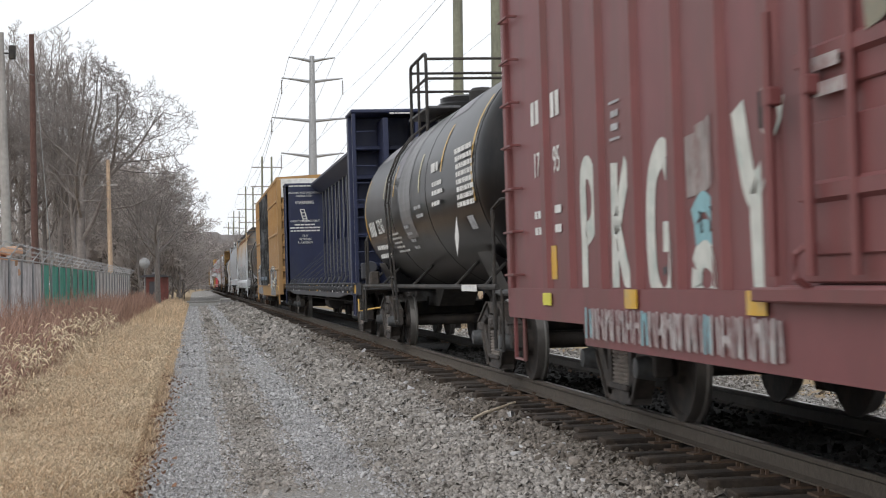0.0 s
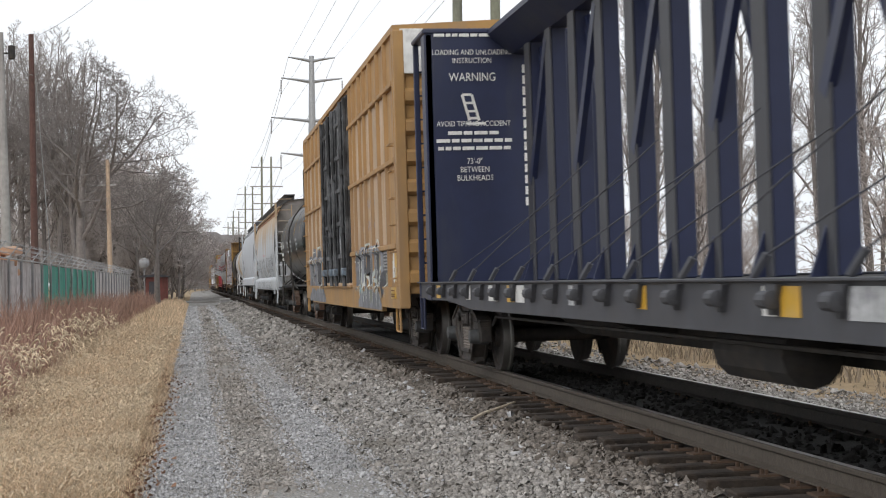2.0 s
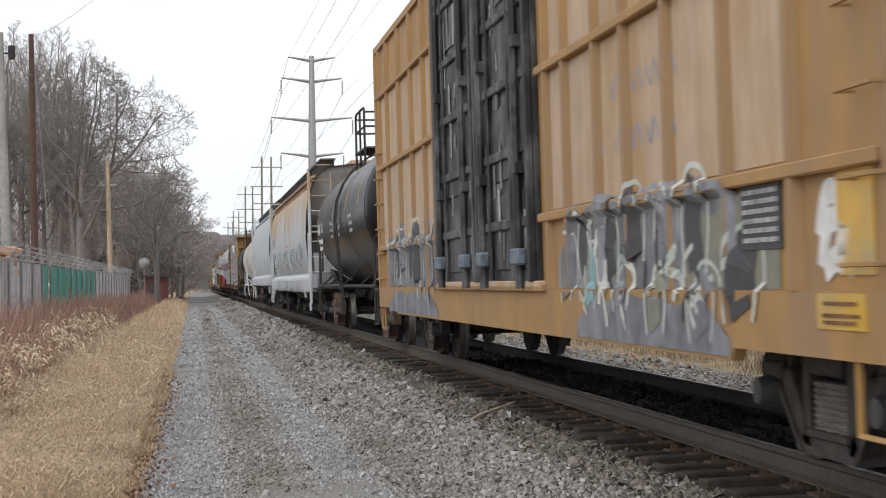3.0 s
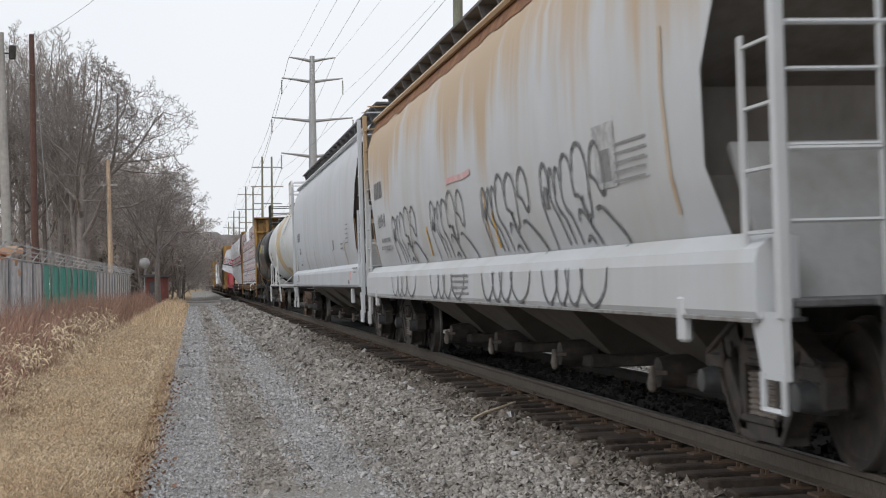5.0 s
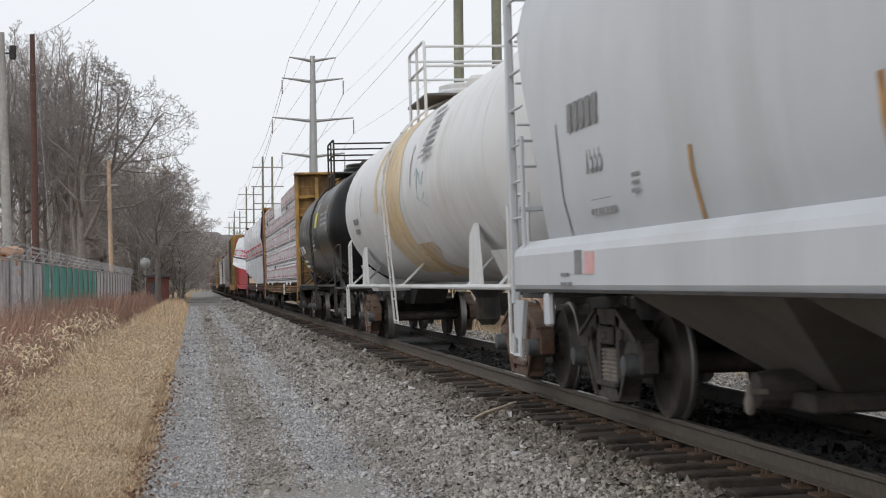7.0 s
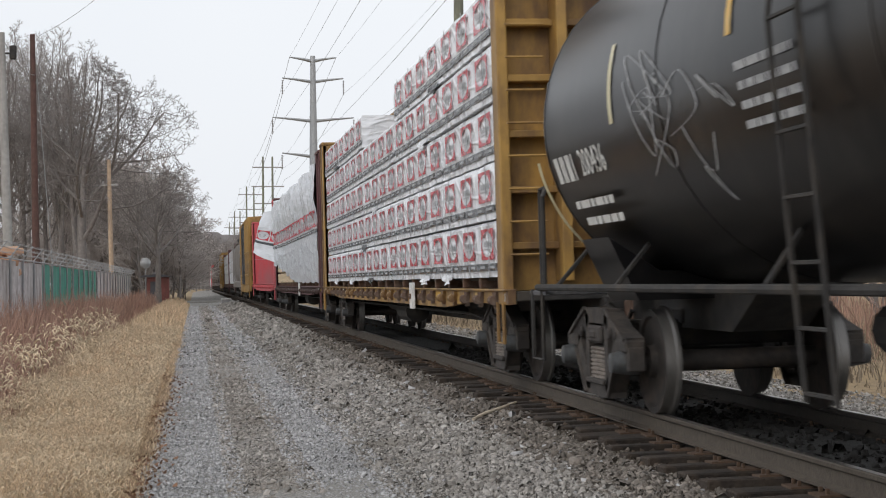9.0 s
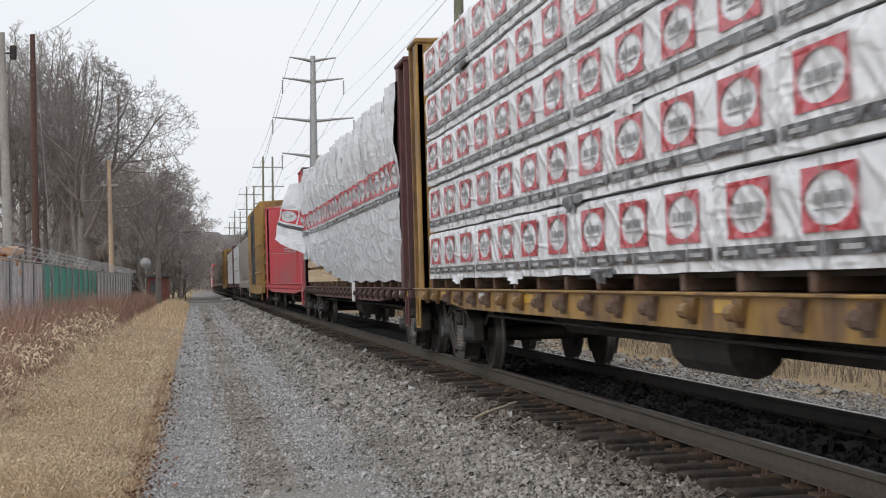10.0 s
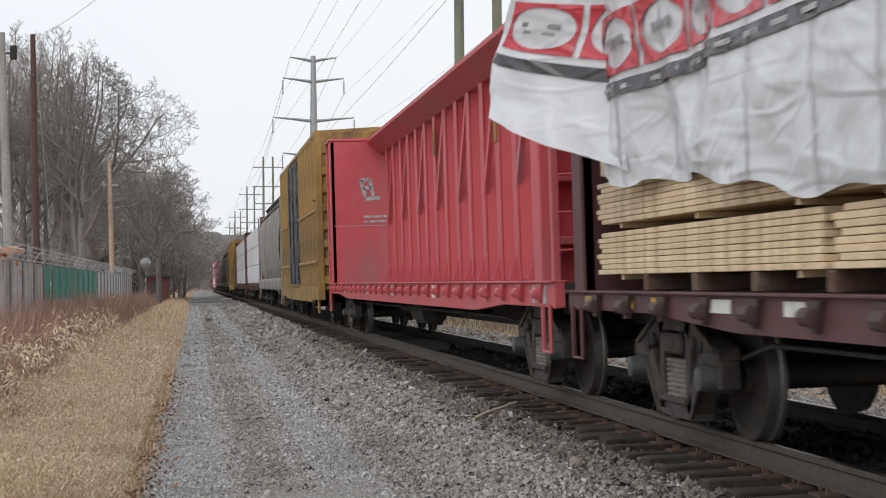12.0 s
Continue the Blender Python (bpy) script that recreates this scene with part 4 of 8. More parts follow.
M.update(
    red_paint=material("red_paint", (0.168, 0.051, 0.054), 0.55, grain=3, vary=0.10, bump=0.08, bump_scale=3, dirt=(0.13, 0.055, 0.05), dirt_amount=0.45, dirt_scale=1.3, streak=5),
    red_rib=material("red_rib", (0.165, 0.050, 0.050), 0.55, grain=3, vary=0.10, dirt=(0.11, 0.05, 0.045), dirt_amount=0.5, dirt_scale=1.3, streak=5),
    ocher=material("ocher", (0.37, 0.208, 0.068), 0.65, grain=3, vary=0.16, bump=0.06, bump_scale=3, dirt=(0.30, 0.19, 0.10), dirt_amount=0.6, dirt_scale=1.6, streak=6),
    ocher_pale=material("ocher_pale", (0.47, 0.35, 0.245), 0.7, grain=3, vary=0.14, dirt=(0.40, 0.255, 0.125), dirt_amount=0.6, dirt_scale=2.2, streak=5, random_tint=0.12),
    old_ocher=material("old_ocher", (0.36, 0.215, 0.055), 0.65, grain=3, vary=0.12, dirt=(0.12, 0.07, 0.035), dirt_amount=0.65, dirt_scale=1.5, streak=5),
    door_black=material("door_black", (0.013, 0.0135, 0.015), 0.62, grain=4, vary=0.3, dirt=(0.15, 0.155, 0.165), dirt_amount=0.55, dirt_scale=2.6, streak=2),
    blue=material("blue", (0.0115, 0.0175, 0.054), 0.5, grain=3, vary=0.14, bump=0.05, bump_scale=3, dirt=(0.028, 0.032, 0.052), dirt_amount=0.45, dirt_scale=1.6, streak=4),
    blue_grey=material("blue_grey", (0.046, 0.048, 0.058), 0.6, grain=4, vary=0.2, dirt=(0.05, 0.05, 0.055), dirt_amount=0.6, dirt_scale=2.5),
    tank_black=material("tank_black", (0.0072, 0.007, 0.0078), 0.30, grain=2, vary=0.22, bump=0.03, bump_scale=2, dirt=(0.028, 0.025, 0.023), dirt_amount=0.35, dirt_scale=1.1, streak=3),
    tank_patch=material("tank_patch", (0.21, 0.205, 0.225), 0.5, grain=3, vary=0.12, dirt=(0.12, 0.115, 0.12), dirt_amount=0.4),
    tank_band=material("tank_band", (0.045, 0.044, 0.045), 0.42, grain=2, vary=0.15, dirt=(0.17, 0.168, 0.17), dirt_amount=0.75, dirt_scale=0.9, streak=3),
    tank_white=material("tank_white", (0.61, 0.62, 0.63), 0.4, grain=2, vary=0.06, dirt=(0.46, 0.43, 0.38), dirt_amount=0.3, dirt_scale=1.2, streak=5),
    tan_stain=material("tan_stain", (0.56, 0.42, 0.23), 0.5, grain=3, vary=0.2, dirt=(0.62, 0.55, 0.42), dirt_amount=0.55, dirt_scale=1.0, streak=3),
    hopper_grey=material("hopper_grey", (0.50, 0.525, 0.56), 0.48, grain=1.5, vary=0.05, bump=0.05, bump_scale=1.2, dirt=(0.44, 0.455, 0.47), dirt_amount=0.4, dirt_scale=0.9, streak=7),
    # Dusty end paint; shade at the car end is put into its grey.
    shaded_end_grey=material("shaded_end_grey", (0.27, 0.275, 0.28), 0.65, grain=3, vary=0.15, dirt=(0.17, 0.16, 0.15), dirt_amount=0.55, dirt_scale=1.1, streak=4),
    # Dusty hopper brown; on the slope sheets it also carries shadow.
    hopper_dust_shade=material("hopper_dust_shade", (0.27, 0.25, 0.235), 0.75, grain=3, vary=0.2, dirt=(0.14, 0.12, 0.10), dirt_amount=0.6, dirt_scale=1.0, streak=6),
    rust_run=material("rust_run", (0.45, 0.29, 0.13), 0.8, grain=5, vary=0.3, dirt=(0.52, 0.50, 0.46), dirt_amount=0.62, dirt_scale=2.4, streak=7),
    rust=material("rust", RUST, 0.85, grain=9, vary=0.45, bump=0.2, dirt=(0.30, 0.15, 0.06), dirt_amount=0.6, dirt_scale=4),
    # Rust share raised so it also stands for shade in the bulkhead end.
    ttx_yellow=material("ttx_yellow", (0.37, 0.215, 0.055), 0.6, grain=4, vary=0.2, dirt=(0.12, 0.066, 0.036), dirt_amount=0.75, dirt_scale=2.0, streak=2.5),
    brown_paint=material("brown_paint", (0.105, 0.040, 0.042), 0.6, grain=4, vary=0.18, dirt=(0.055, 0.035, 0.03), dirt_amount=0.5, dirt_scale=1.8, streak=4),
    bright_red=material("bright_red", (0.54, 0.078, 0.092), 0.55, grain=3, vary=0.08, dirt=(0.40, 0.13, 0.14), dirt_amount=0.5, dirt_scale=1.3, streak=5),
    dark_brown=material("dark_brown", (0.085, 0.052, 0.036), 0.75, grain=3, vary=0.2, dirt=(0.05, 0.035, 0.03), dirt_amount=0.6, streak=5),
    casting=material("casting", (0.047, 0.041, 0.038), 0.8, grain=9, vary=0.4, bump=0.25, dirt=(0.088, 0.072, 0.06), dirt_amount=0.55, dirt_scale=5),
    rusty_casting=material("rusty_casting", (0.105, 0.058, 0.038), 0.85, grain=9, vary=0.35, bump=0.2, dirt=(0.16, 0.12, 0.095), dirt_amount=0.6, dirt_scale=5),
    under=material("under", (0.030, 0.028, 0.027), 0.85, grain=8, vary=0.35, dirt=(0.06, 0.05, 0.04), dirt_amount=0.5, dirt_scale=3),
    spring=material("spring", (0.19, 0.165, 0.145), 0.65, grain=12, vary=0.35),
    wheel=material("wheel", (0.026, 0.022, 0.020), 0.75, grain=8, vary=0.3, dirt=(0.065, 0.048, 0.038), dirt_amount=0.5, dirt_scale=4),
    wheel_rim=material("wheel_rim", (0.22, 0.21, 0.20), 0.45, 0.8, grain=30, vary=0.15),
    white_paint=material("white_paint", (0.68, 0.68, 0.66), 0.6, grain=9, vary=0.12, dirt=(0.45, 0.44, 0.42), dirt_amount=0.4, dirt_scale=6),
    faded_white=material("faded_white", (0.42, 0.43, 0.44), 0.65, grain=14, vary=0.3, dirt=(0.22, 0.22, 0.24), dirt_amount=0.5, dirt_scale=9),
    grey_mark=material("grey_mark", (0.20, 0.20, 0.205), 0.7, grain=14, vary=0.3),
    reflector=material("reflector", (0.62, 0.36, 0.035), 0.4, grain=6, vary=0.15, dirt=(0.36, 0.30, 0.16), dirt_amount=0.5, dirt_scale=3),
    pale_reflector=material("pale_reflector", (0.62, 0.57, 0.36), 0.4, grain=6, vary=0.15, dirt=(0.40, 0.33, 0.16), dirt_amount=0.5, dirt_scale=3),
    graffiti_white=material("graffiti_white", (0.55, 0.56, 0.52), 0.6, grain=5, vary=0.15, dirt=(0.33, 0.40, 0.37), dirt_amount=0.5, dirt_scale=3),
    spray_grey=material("spray_grey", (0.27, 0.235, 0.225), 0.65, grain=6, vary=0.3, dirt=(0.19, 0.11, 0.105), dirt_amount=0.55, dirt_scale=5),
    spray_pale=material("spray_pale", (0.40, 0.37, 0.365), 0.65, grain=8, vary=0.25, dirt=(0.20, 0.09, 0.09), dirt_amount=0.6, dirt_scale=6),
    graffiti_black=material("graffiti_black", (0.045, 0.045, 0.05), 0.6, grain=7, vary=0.3),
    graffiti_grey=material("graffiti_grey", (0.15, 0.155, 0.17), 0.65, grain=6, vary=0.35, dirt=(0.30, 0.31, 0.345), dirt_amount=0.55, dirt_scale=3, streak=2.5),
    graffiti_teal=material("graffiti_teal", (0.20, 0.38, 0.42), 0.6, grain=6, vary=0.2),
    wrap=material("wrap", (0.80, 0.815, 0.85), 0.33, grain=4, vary=0.08, random_tint=0.05),
    wrap_grey=material("wrap_grey", (0.062, 0.064, 0.07), 0.45, grain=8, vary=0.2, bump=0.3, bump_scale=6),
    wrap_red=material("wrap_red", (0.53, 0.055, 0.075), 0.42, grain=8, vary=0.12, bump=0.3, bump_scale=6),
    print_grey=material("print_grey", (0.27, 0.275, 0.285), 0.5, grain=14, vary=0.3),
    tarp=material("tarp", (0.63, 0.65, 0.69), 0.36, grain=4, vary=0.08),
    timber=material("timber", (0.72, 0.565, 0.38), 0.75, grain=12, vary=0.15, dirt=(0.38, 0.25, 0.12), dirt_amount=0.5, dirt_scale=5, random_tint=0.1),
    bay_grey=material("bay_grey", (0.13, 0.12, 0.105), 0.8, grain=3, vary=0.15, dirt=(0.10, 0.085, 0.07), dirt_amount=0.6, dirt_scale=1.4, streak=2),
    graffiti_pink=material("graffiti_pink", (0.62, 0.33, 0.33), 0.6, grain=8, vary=0.2, dirt=(0.56, 0.50, 0.50), dirt_amount=0.6, dirt_scale=5),
    tag_grey=material("tag_grey", (0.085, 0.088, 0.095), 0.6, grain=7, vary=0.35, dirt=(0.30, 0.31, 0.32), dirt_amount=0.35, dirt_scale=6),
    journal=material("journal", (0.07, 0.074, 0.078), 0.6, grain=14, vary=0.3, dirt=(0.07, 0.06, 0.05), dirt_amount=0.5, dirt_scale=9),
    graffiti_olive=material("graffiti_olive", (0.20, 0.205, 0.165), 0.7, grain=5, vary=0.2, dirt=(0.25, 0.22, 0.16), dirt_amount=0.5, dirt_scale=4),
    latch_blue=material("latch_blue", (0.14, 0.18, 0.22), 0.6, grain=12, vary=0.3, dirt=(0.06, 0.05, 0.05), dirt_amount=0.5, dirt_scale=9),
    graffiti_blue=material("graffiti_blue", (0.24, 0.27, 0.38), 0.7, grain=9, vary=0.3, dirt=(0.42, 0.33, 0.26), dirt_amount=0.6, dirt_scale=6),
    rust_line=material("rust_line", (0.40, 0.22, 0.07), 0.8, grain=9, vary=0.35, dirt=(0.22, 0.12, 0.05), dirt_amount=0.5, dirt_scale=6),
    dark_gap=material("dark_gap", (0.03, 0.027, 0.025), 0.9, grain=8),
    grating=material("grating", (0.11, 0.11, 0.115), 0.7, 0.3, grain=15, vary=0.3),
    steel=material("steel", (0.30, 0.30, 0.30), 0.5, 0.6, grain=15, vary=0.25, dirt=(0.14, 0.10, 0.07), dirt_amount=0.5, dirt_scale=6),
    placard=material("placard", (0.62, 0.58, 0.07), 0.5, grain=10, vary=0.1),
)

def add_rust_runs(m, rust, low, high):
    """Rust washed down from the eaves: long upright streaks that thin out below."""
    n, l = m.node_tree.nodes, m.node_tree.links
    b = n["Principled BSDF"]
    paint = b.inputs["Base Color"].links[0].from_socket
    co, cut = n.new("ShaderNodeTexCoord"), n.new("ShaderNodeSeparateXYZ")
    l.new(co.outputs["Object"], cut.inputs[0])
    tall = n.new("ShaderNodeMapRange")
    tall.inputs["From Min"].default_value, tall.inputs["From Max"].default_value = low, high
    tall.inputs["To Min"].default_value, tall.inputs["To Max"].default_value = -0.36, 0.16
    l.new(cut.outputs["Z"], tall.inputs["Value"])
    total = tall.outputs["Result"]
    for sy, sz, amount in ((0.55, 0.10, 0.75), (2.4, 0.22, 0.45), (9.0, 0.6, 0.18)):
        mp, no, mul, add = (n.new(t) for t in ("ShaderNodeMapping", "ShaderNodeTexNoise", "ShaderNodeMath", "ShaderNodeMath"))
        mp.inputs["Scale"].default_value = (0.05, sy, sz)
        no.inputs["Scale"].default_value, no.inputs["Detail"].default_value = 1.0, 3.0
        mul.operation, mul.inputs[1].default_value = "MULTIPLY", amount
        l.new(co.outputs["Object"], mp.inputs["Vector"])
        l.new(mp.outputs["Vector"], no.inputs["Vector"])
        l.new(no.outputs["Fac"], mul.inputs[0])
        l.new(total, add.inputs[0])
        l.new(mul.outputs[0], add.inputs[1])
        total = add.outputs[0]
    fade, mix = n.new("ShaderNodeMapRange"), n.new("ShaderNodeMixRGB")
    fade.interpolation_type = "SMOOTHSTEP"
    fade.inputs["From Min"].default_value, fade.inputs["From Max"].default_value = 0.53, 0.78
    fade.inputs["To Max"].default_value = 0.9
    mix.inputs["Color2"].default_value = (*rust, 1)
    l.new(total, fade.inputs["Value"])
    l.new(fade.outputs["Result"], mix.inputs["Fac"])
    l.new(paint, mix.inputs["Color1"])
    l.new(mix.outputs["Color"], b.inputs["Base Color"])


def add_creases(m, strength, folds, rough):
    """Sharp narrow folds of stretched film: folds are (turn in degrees, how many a metre across, stretch along, height)."""
    n, l = m.node_tree.nodes, m.node_tree.links
    b = n["Principled BSDF"]
    co = n.new("ShaderNodeTexCoord")
    total = None
    for turn, across, along, amount in folds:
        mp, no, sb, ab, wide, mul = (n.new(t) for t in ("ShaderNodeMapping", "ShaderNodeTexNoise", "ShaderNodeMath", "ShaderNodeMath", "ShaderNodeMapRange", "ShaderNodeMath"))
        mp.vector_type = "TEXTURE"
        mp.inputs["Scale"].default_value = (1.0, 1.0 / along, 1.0 / across)
        mp.inputs["Rotation"].default_value = (radians(turn), 0, 0)
        no.inputs["Scale"].default_value, no.inputs["Detail"].default_value = 1.0, 1.5
        sb.operation, ab.operation, mul.operation = "SUBTRACT", "ABSOLUTE", "MULTIPLY"
        sb.inputs[1].default_value, mul.inputs[1].default_value = 0.5, amount
        wide.interpolation_type = "SMOOTHSTEP"
        wide.inputs["From Min"].default_value, wide.inputs["From Max"].default_value = 0.0, 0.075
        wide.inputs["To Min"].default_value, wide.inputs["To Max"].default_value = 1.0, 0.0
        l.new(co.outputs["Object"], mp.inputs["Vector"])
        l.new(mp.outputs["Vector"], no.inputs["Vector"])
        l.new(no.outputs["Fac"], sb.inputs[0])
        l.new(sb.outputs[0], ab.inputs[0])
        l.new(ab.outputs[0], wide.inputs["Value"])
        l.new(wide.outputs["Result"], mul.inputs[0])
        if total is None:
            total = mul.outputs[0]
        else:
            add = n.new("ShaderNodeMath")
            l.new(total, add.inputs[0])
            l.new(mul.outputs[0], add.inputs[1])
            total = add.outputs[0]
    bump = n.new("ShaderNodeBump")
    bump.inputs["Strength"].default_value, bump.inputs["Distance"].default_value = strength, 0.03
    l.new(total, bump.inputs["Height"])
    l.new(bump.outputs["Normal"], b.inputs["Normal"])
    b.inputs["Roughness"].default_value = rough
    return m


M["streaked_grey"] = material("streaked_grey", (0.50, 0.52, 0.545), 0.5, grain=1.5, vary=0.05, bump=0.05, bump_scale=1.2, dirt=(0.45, 0.45, 0.44), dirt_amount=0.45, dirt_scale=0.9, streak=7)
add_rust_runs(M["streaked_grey"], (0.43, 0.29, 0.15), 1.8, 4.1)
slant = ((40, 3.4, 0.55, 1.0), (-32, 2.6, 0.5, 0.7), (4, 4.5, 0.6, 0.5), (90, 2.2, 0.6, 0.4))
hung = ((6, 3.2, 0.55, 0.8), (84, 2.6, 0.5, 0.6), (35, 2.2, 0.7, 0.6), (-30, 3.5, 0.9, 0.4))
for film_name, depth, folds in (("wrap", 0.5, slant), ("wrap_grey", 0.4, slant), ("wrap_red", 0.4, slant), ("tarp", 0.3, hung)):
    add_creases(M[film_name], depth, folds, 0.25)

M["tank_black"].node_tree.nodes["Principled BSDF"].inputs["Specular IOR Level"].default_value = 0.24

# ---- running gear ----
WHEEL_R = 0.457
SPEED = 17.5
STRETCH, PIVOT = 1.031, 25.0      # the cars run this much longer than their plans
wheelsets = []


def wheelset_mesh():
    b = Build()
    for s in (-1, 1):
        f = [(s * a, r) for a, r in ((0.69, 0.15), (0.70, 0.44), (0.69, 0.486), (0.72, 0.486), (0.735, 0.462), (0.82, 0.454), (0.82, 0.40), (0.79, 0.385),
                                     (0.775, 0.20), (0.80, 0.15), (0.86, 0.14))]
        b.lathe(f, 28, "x")
    b.lathe([(-1.0, 0.075), (-0.86, 0.08), (-0.6, 0.095), (0.6, 0.095), (0.86, 0.08), (1.0, 0.075)], 10, "x")
    me = b.mesh("wheelset", M["wheel"], True)
    me.materials.append(M["wheel_rim"])
    for p in me.polygons:
        if math.hypot(p.center.y, p.center.z) > 0.435 and 0.70 < abs(p.center.x) < 0.83:
            p.material_index = 1
    return me


def bar(b, x0, x1, p, q, t0, t1=None):
    """A flat cast bar in the side plane from p to q (y, z), t0 to t1 thick."""
    t1 = t1 or t0
    d = Vector((q[0] - p[0], q[1] - p[1])).normalized()
    n = Vector((-d.y, d.x))
    b.prism([(p[0] + n.x * t0 / 2, p[1] + n.y * t0 / 2), (q[0] + n.x * t1 / 2, q[1] + n.y * t1 / 2),
             (q[0] - n.x * t1 / 2, q[1] - n.y * t1 / 2), (p[0] - n.x * t0 / 2, p[1] - n.y * t0 / 2)], x0, x1, "x")


def side_frame_mesh(mat):
    b = Build()
    x0, x1 = -0.08, 0.08
    for s in (-1, 1):
        bar(b, x0, x1, (s * 1.03, 0.60), (s * 0.66, 0.68), 0.15, 0.17)
        bar(b, x0, x1, (s * 0.70, 0.67), (s * 0.33, 0.84), 0.16, 0.15)
        bar(b, x0, x1, (s * 0.70, 0.62), (s * 0.36, 0.20), 0.17, 0.14)
        bar(b, x0, x1, (s * 0.33, 0.16), (s * 0.33, 0.86), 0.11)
        b.box(x0 - 0.02, x1 + 0.01, s * 0.70, s * 1.06, 0.54, 0.66, 0.02)
        b.box(x0, x1, s * 0.70, s * 0.78, 0.36, 0.60, 0.015)
        b.box(x0, x1, s * 1.00, s * 1.07, 0.38, 0.60, 0.015)
    bar(b, x0, x1, (-0.40, 0.85), (0.40, 0.85), 0.14)
    bar(b, x0, x1, (-0.42, 0.17), (0.42, 0.17), 0.12)
    b.box(x0 - 0.03, x1, -0.30, 0.30, 0.22, 0.27, 0.01)
    for s in (-1, 1):
        b.lathe([(x0 - 0.035, 0.03), (x0 - 0.03, 0.05), (x0 - 0.01, 0.055)], 10, "x", (0, s * 0.52, 0.70))
        bar(b, x0 - 0.025, x0, (s * 1.0, 0.655), (s * 0.36, 0.915), 0.035)
        bar(b, x0 - 0.025, x0, (s * 0.74, 0.52), (s * 0.40, 0.12), 0.03)
    b.box(x0 - 0.03, x0 + 0.02, -0.24, 0.24, 0.60, 0.76, 0.03)
    b.box(x0 - 0.05, x0, -0.10, 0.10, 0.64, 0.72, 0.02)
    return b.mesh("side_frame", mat)


def spring_mesh():
    prof = []
    for k in range(8):
        z = 0.265 + k * 0.038
        prof += [(z, 0.060), (z + 0.008, 0.074), (z + 0.022, 0.074), (z + 0.030, 0.060)]
    b = Build()
    for y in (-0.17, 0.0, 0.17):
        b.lathe(prof, 10, "z", (0, y, 0))
    return b.mesh("spring_nest", M["spring"], True)


def cap_mesh():
    return Build().lathe([(-0.20, 0.05), (-0.19, 0.085), (-0.12, 0.10), (-0.02, 0.115), (0.06, 0.115)], 14, "x").mesh("axle_cap", M["journal"], True)


WS, SPRING, CAP = wheelset_mesh(), spring_mesh(), cap_mesh()
FRAMES = {k: side_frame_mesh(M[k]) for k in ("casting", "rusty_casting")}
BOLSTER = Build().box(-0.98, 0.98, -0.22, 0.22, 0.55, 0.80, 0.03).box(-0.35, 0.35, -0.3, 0.3, 0.76, 0.90, 0.02).box(-0.9, 0.9, -0.62, -0.5, 0.40, 0.52, 0.02).box(-0.9, 0.9, 0.5, 0.62, 0.40, 0.52, 0.02).mesh("bogie", M["under"])


def bogie(car, y, frame_kind="casting"):
    bo = part("bogie", BOLSTER, None, car, "dark cast steel two-axle freight bogie", at=Matrix.Translation((0, y, 0)))
    for s in (-1, 1):
        part("side_frame", FRAMES[frame_kind], None, bo, at=Matrix.Translation((s * 1.0, 0, 0)))
        part("spring_nest", SPRING, None, bo, "grimy coil springs", at=Matrix.Translation((s * 1.02, 0, 0)))
        for w in (-1, 1):
            part("axle_cap", CAP, None, bo, at=Matrix.Translation((s * 1.0, w * 0.889, WHEEL_R)) @ pose(0, 0, 0, 0, 0, 0 if s < 0 else 180))
    for w in (-1, 1):
        ws = part("wheelset", WS, None, bo, "worn steel wheels on one axle")
        ws.matrix_parent_inverse = Matrix.Translation((0, w * 0.889, WHEEL_R))
        wheelsets.append(ws)
    return bo


cars = []          # (thing, start of its near end along the track)


def new_car(name, label, category, near, length, inset, frame_kind="casting", sill=True, sill_z=(0.72, 1.0)):
    car = thing(name, label, category, "freight train")
    cars.append((car, near))
    a, b = inset if isinstance(inset, tuple) else (inset, inset)
    for y in (a, length - b):
        bogie(car, y, frame_kind)
    if sill:
        part("centre_sill", Build().box(-0.34, 0.34, -0.05, length + 0.05, sill_z[0], sill_z[1], 0.02), M["under"], car)
    for y, d in ((0, -1), (length, 1)):
        c = Build()
        c.box(-0.13, 0.13, y, y + d * 0.42, 0.74, 0.96, 0.03)
        c.box(-0.20, 0.16, y + d * 0.36, y + d * 0.58, 0.70, 1.0, 0.05)
        part("coupler", c, M["rusty_casting"], car, "rusty knuckle coupler")
        h = Build()
        h.tube([(-0.35, y, 0.85), (-0.38, y + d * 0.25, 0.6), (-0.2, y + d * 0.45, 0.42), (0.0, y + d * 0.55, 0.5)], 0.025, 6)
        part("air_hose", h, M["under"], car, "black rubber air hose")
    return car


def ladder(car, x, y, z0, z1, width, mat, step=0.38, across="y", r=0.014, stiles=True):
    b = Build()
    d = (0, width, 0) if across == "y" else (width, 0, 0)
    if stiles:
        for k in (0, 1):
            b.tube([(x + d[0] * k, y + d[1] * k, z0 - 0.05), (x + d[0] * k, y + d[1] * k, z1 + 0.05)], 0.02, 5)
    z = z0
    while z <= z1:
        if stiles:
            b.tube([(x, y, z), (x + d[0], y + d[1], z)], r, 5)
        else:
            n = (-0.10 if x < 0 else 0.10) if across == "y" else 0
            part("rung", Build().tube([(x - n, y, z), (x, y, z), (x + d[0], y + d[1], z), (x + d[0] - n, y + d[1], z)], r, 5), mat, car)
        z += step
    return part("ladder", b, mat, car) if stiles else None


def stirrup(car, x, y, w, z_top, z_low, mat):
    b = Build().tube([(x, y, z_top), (x, y, z_low), (x, y + w, z_low), (x, y + w, z_top)], 0.022, 5)
    return part("stirrup_step", b, mat, car)


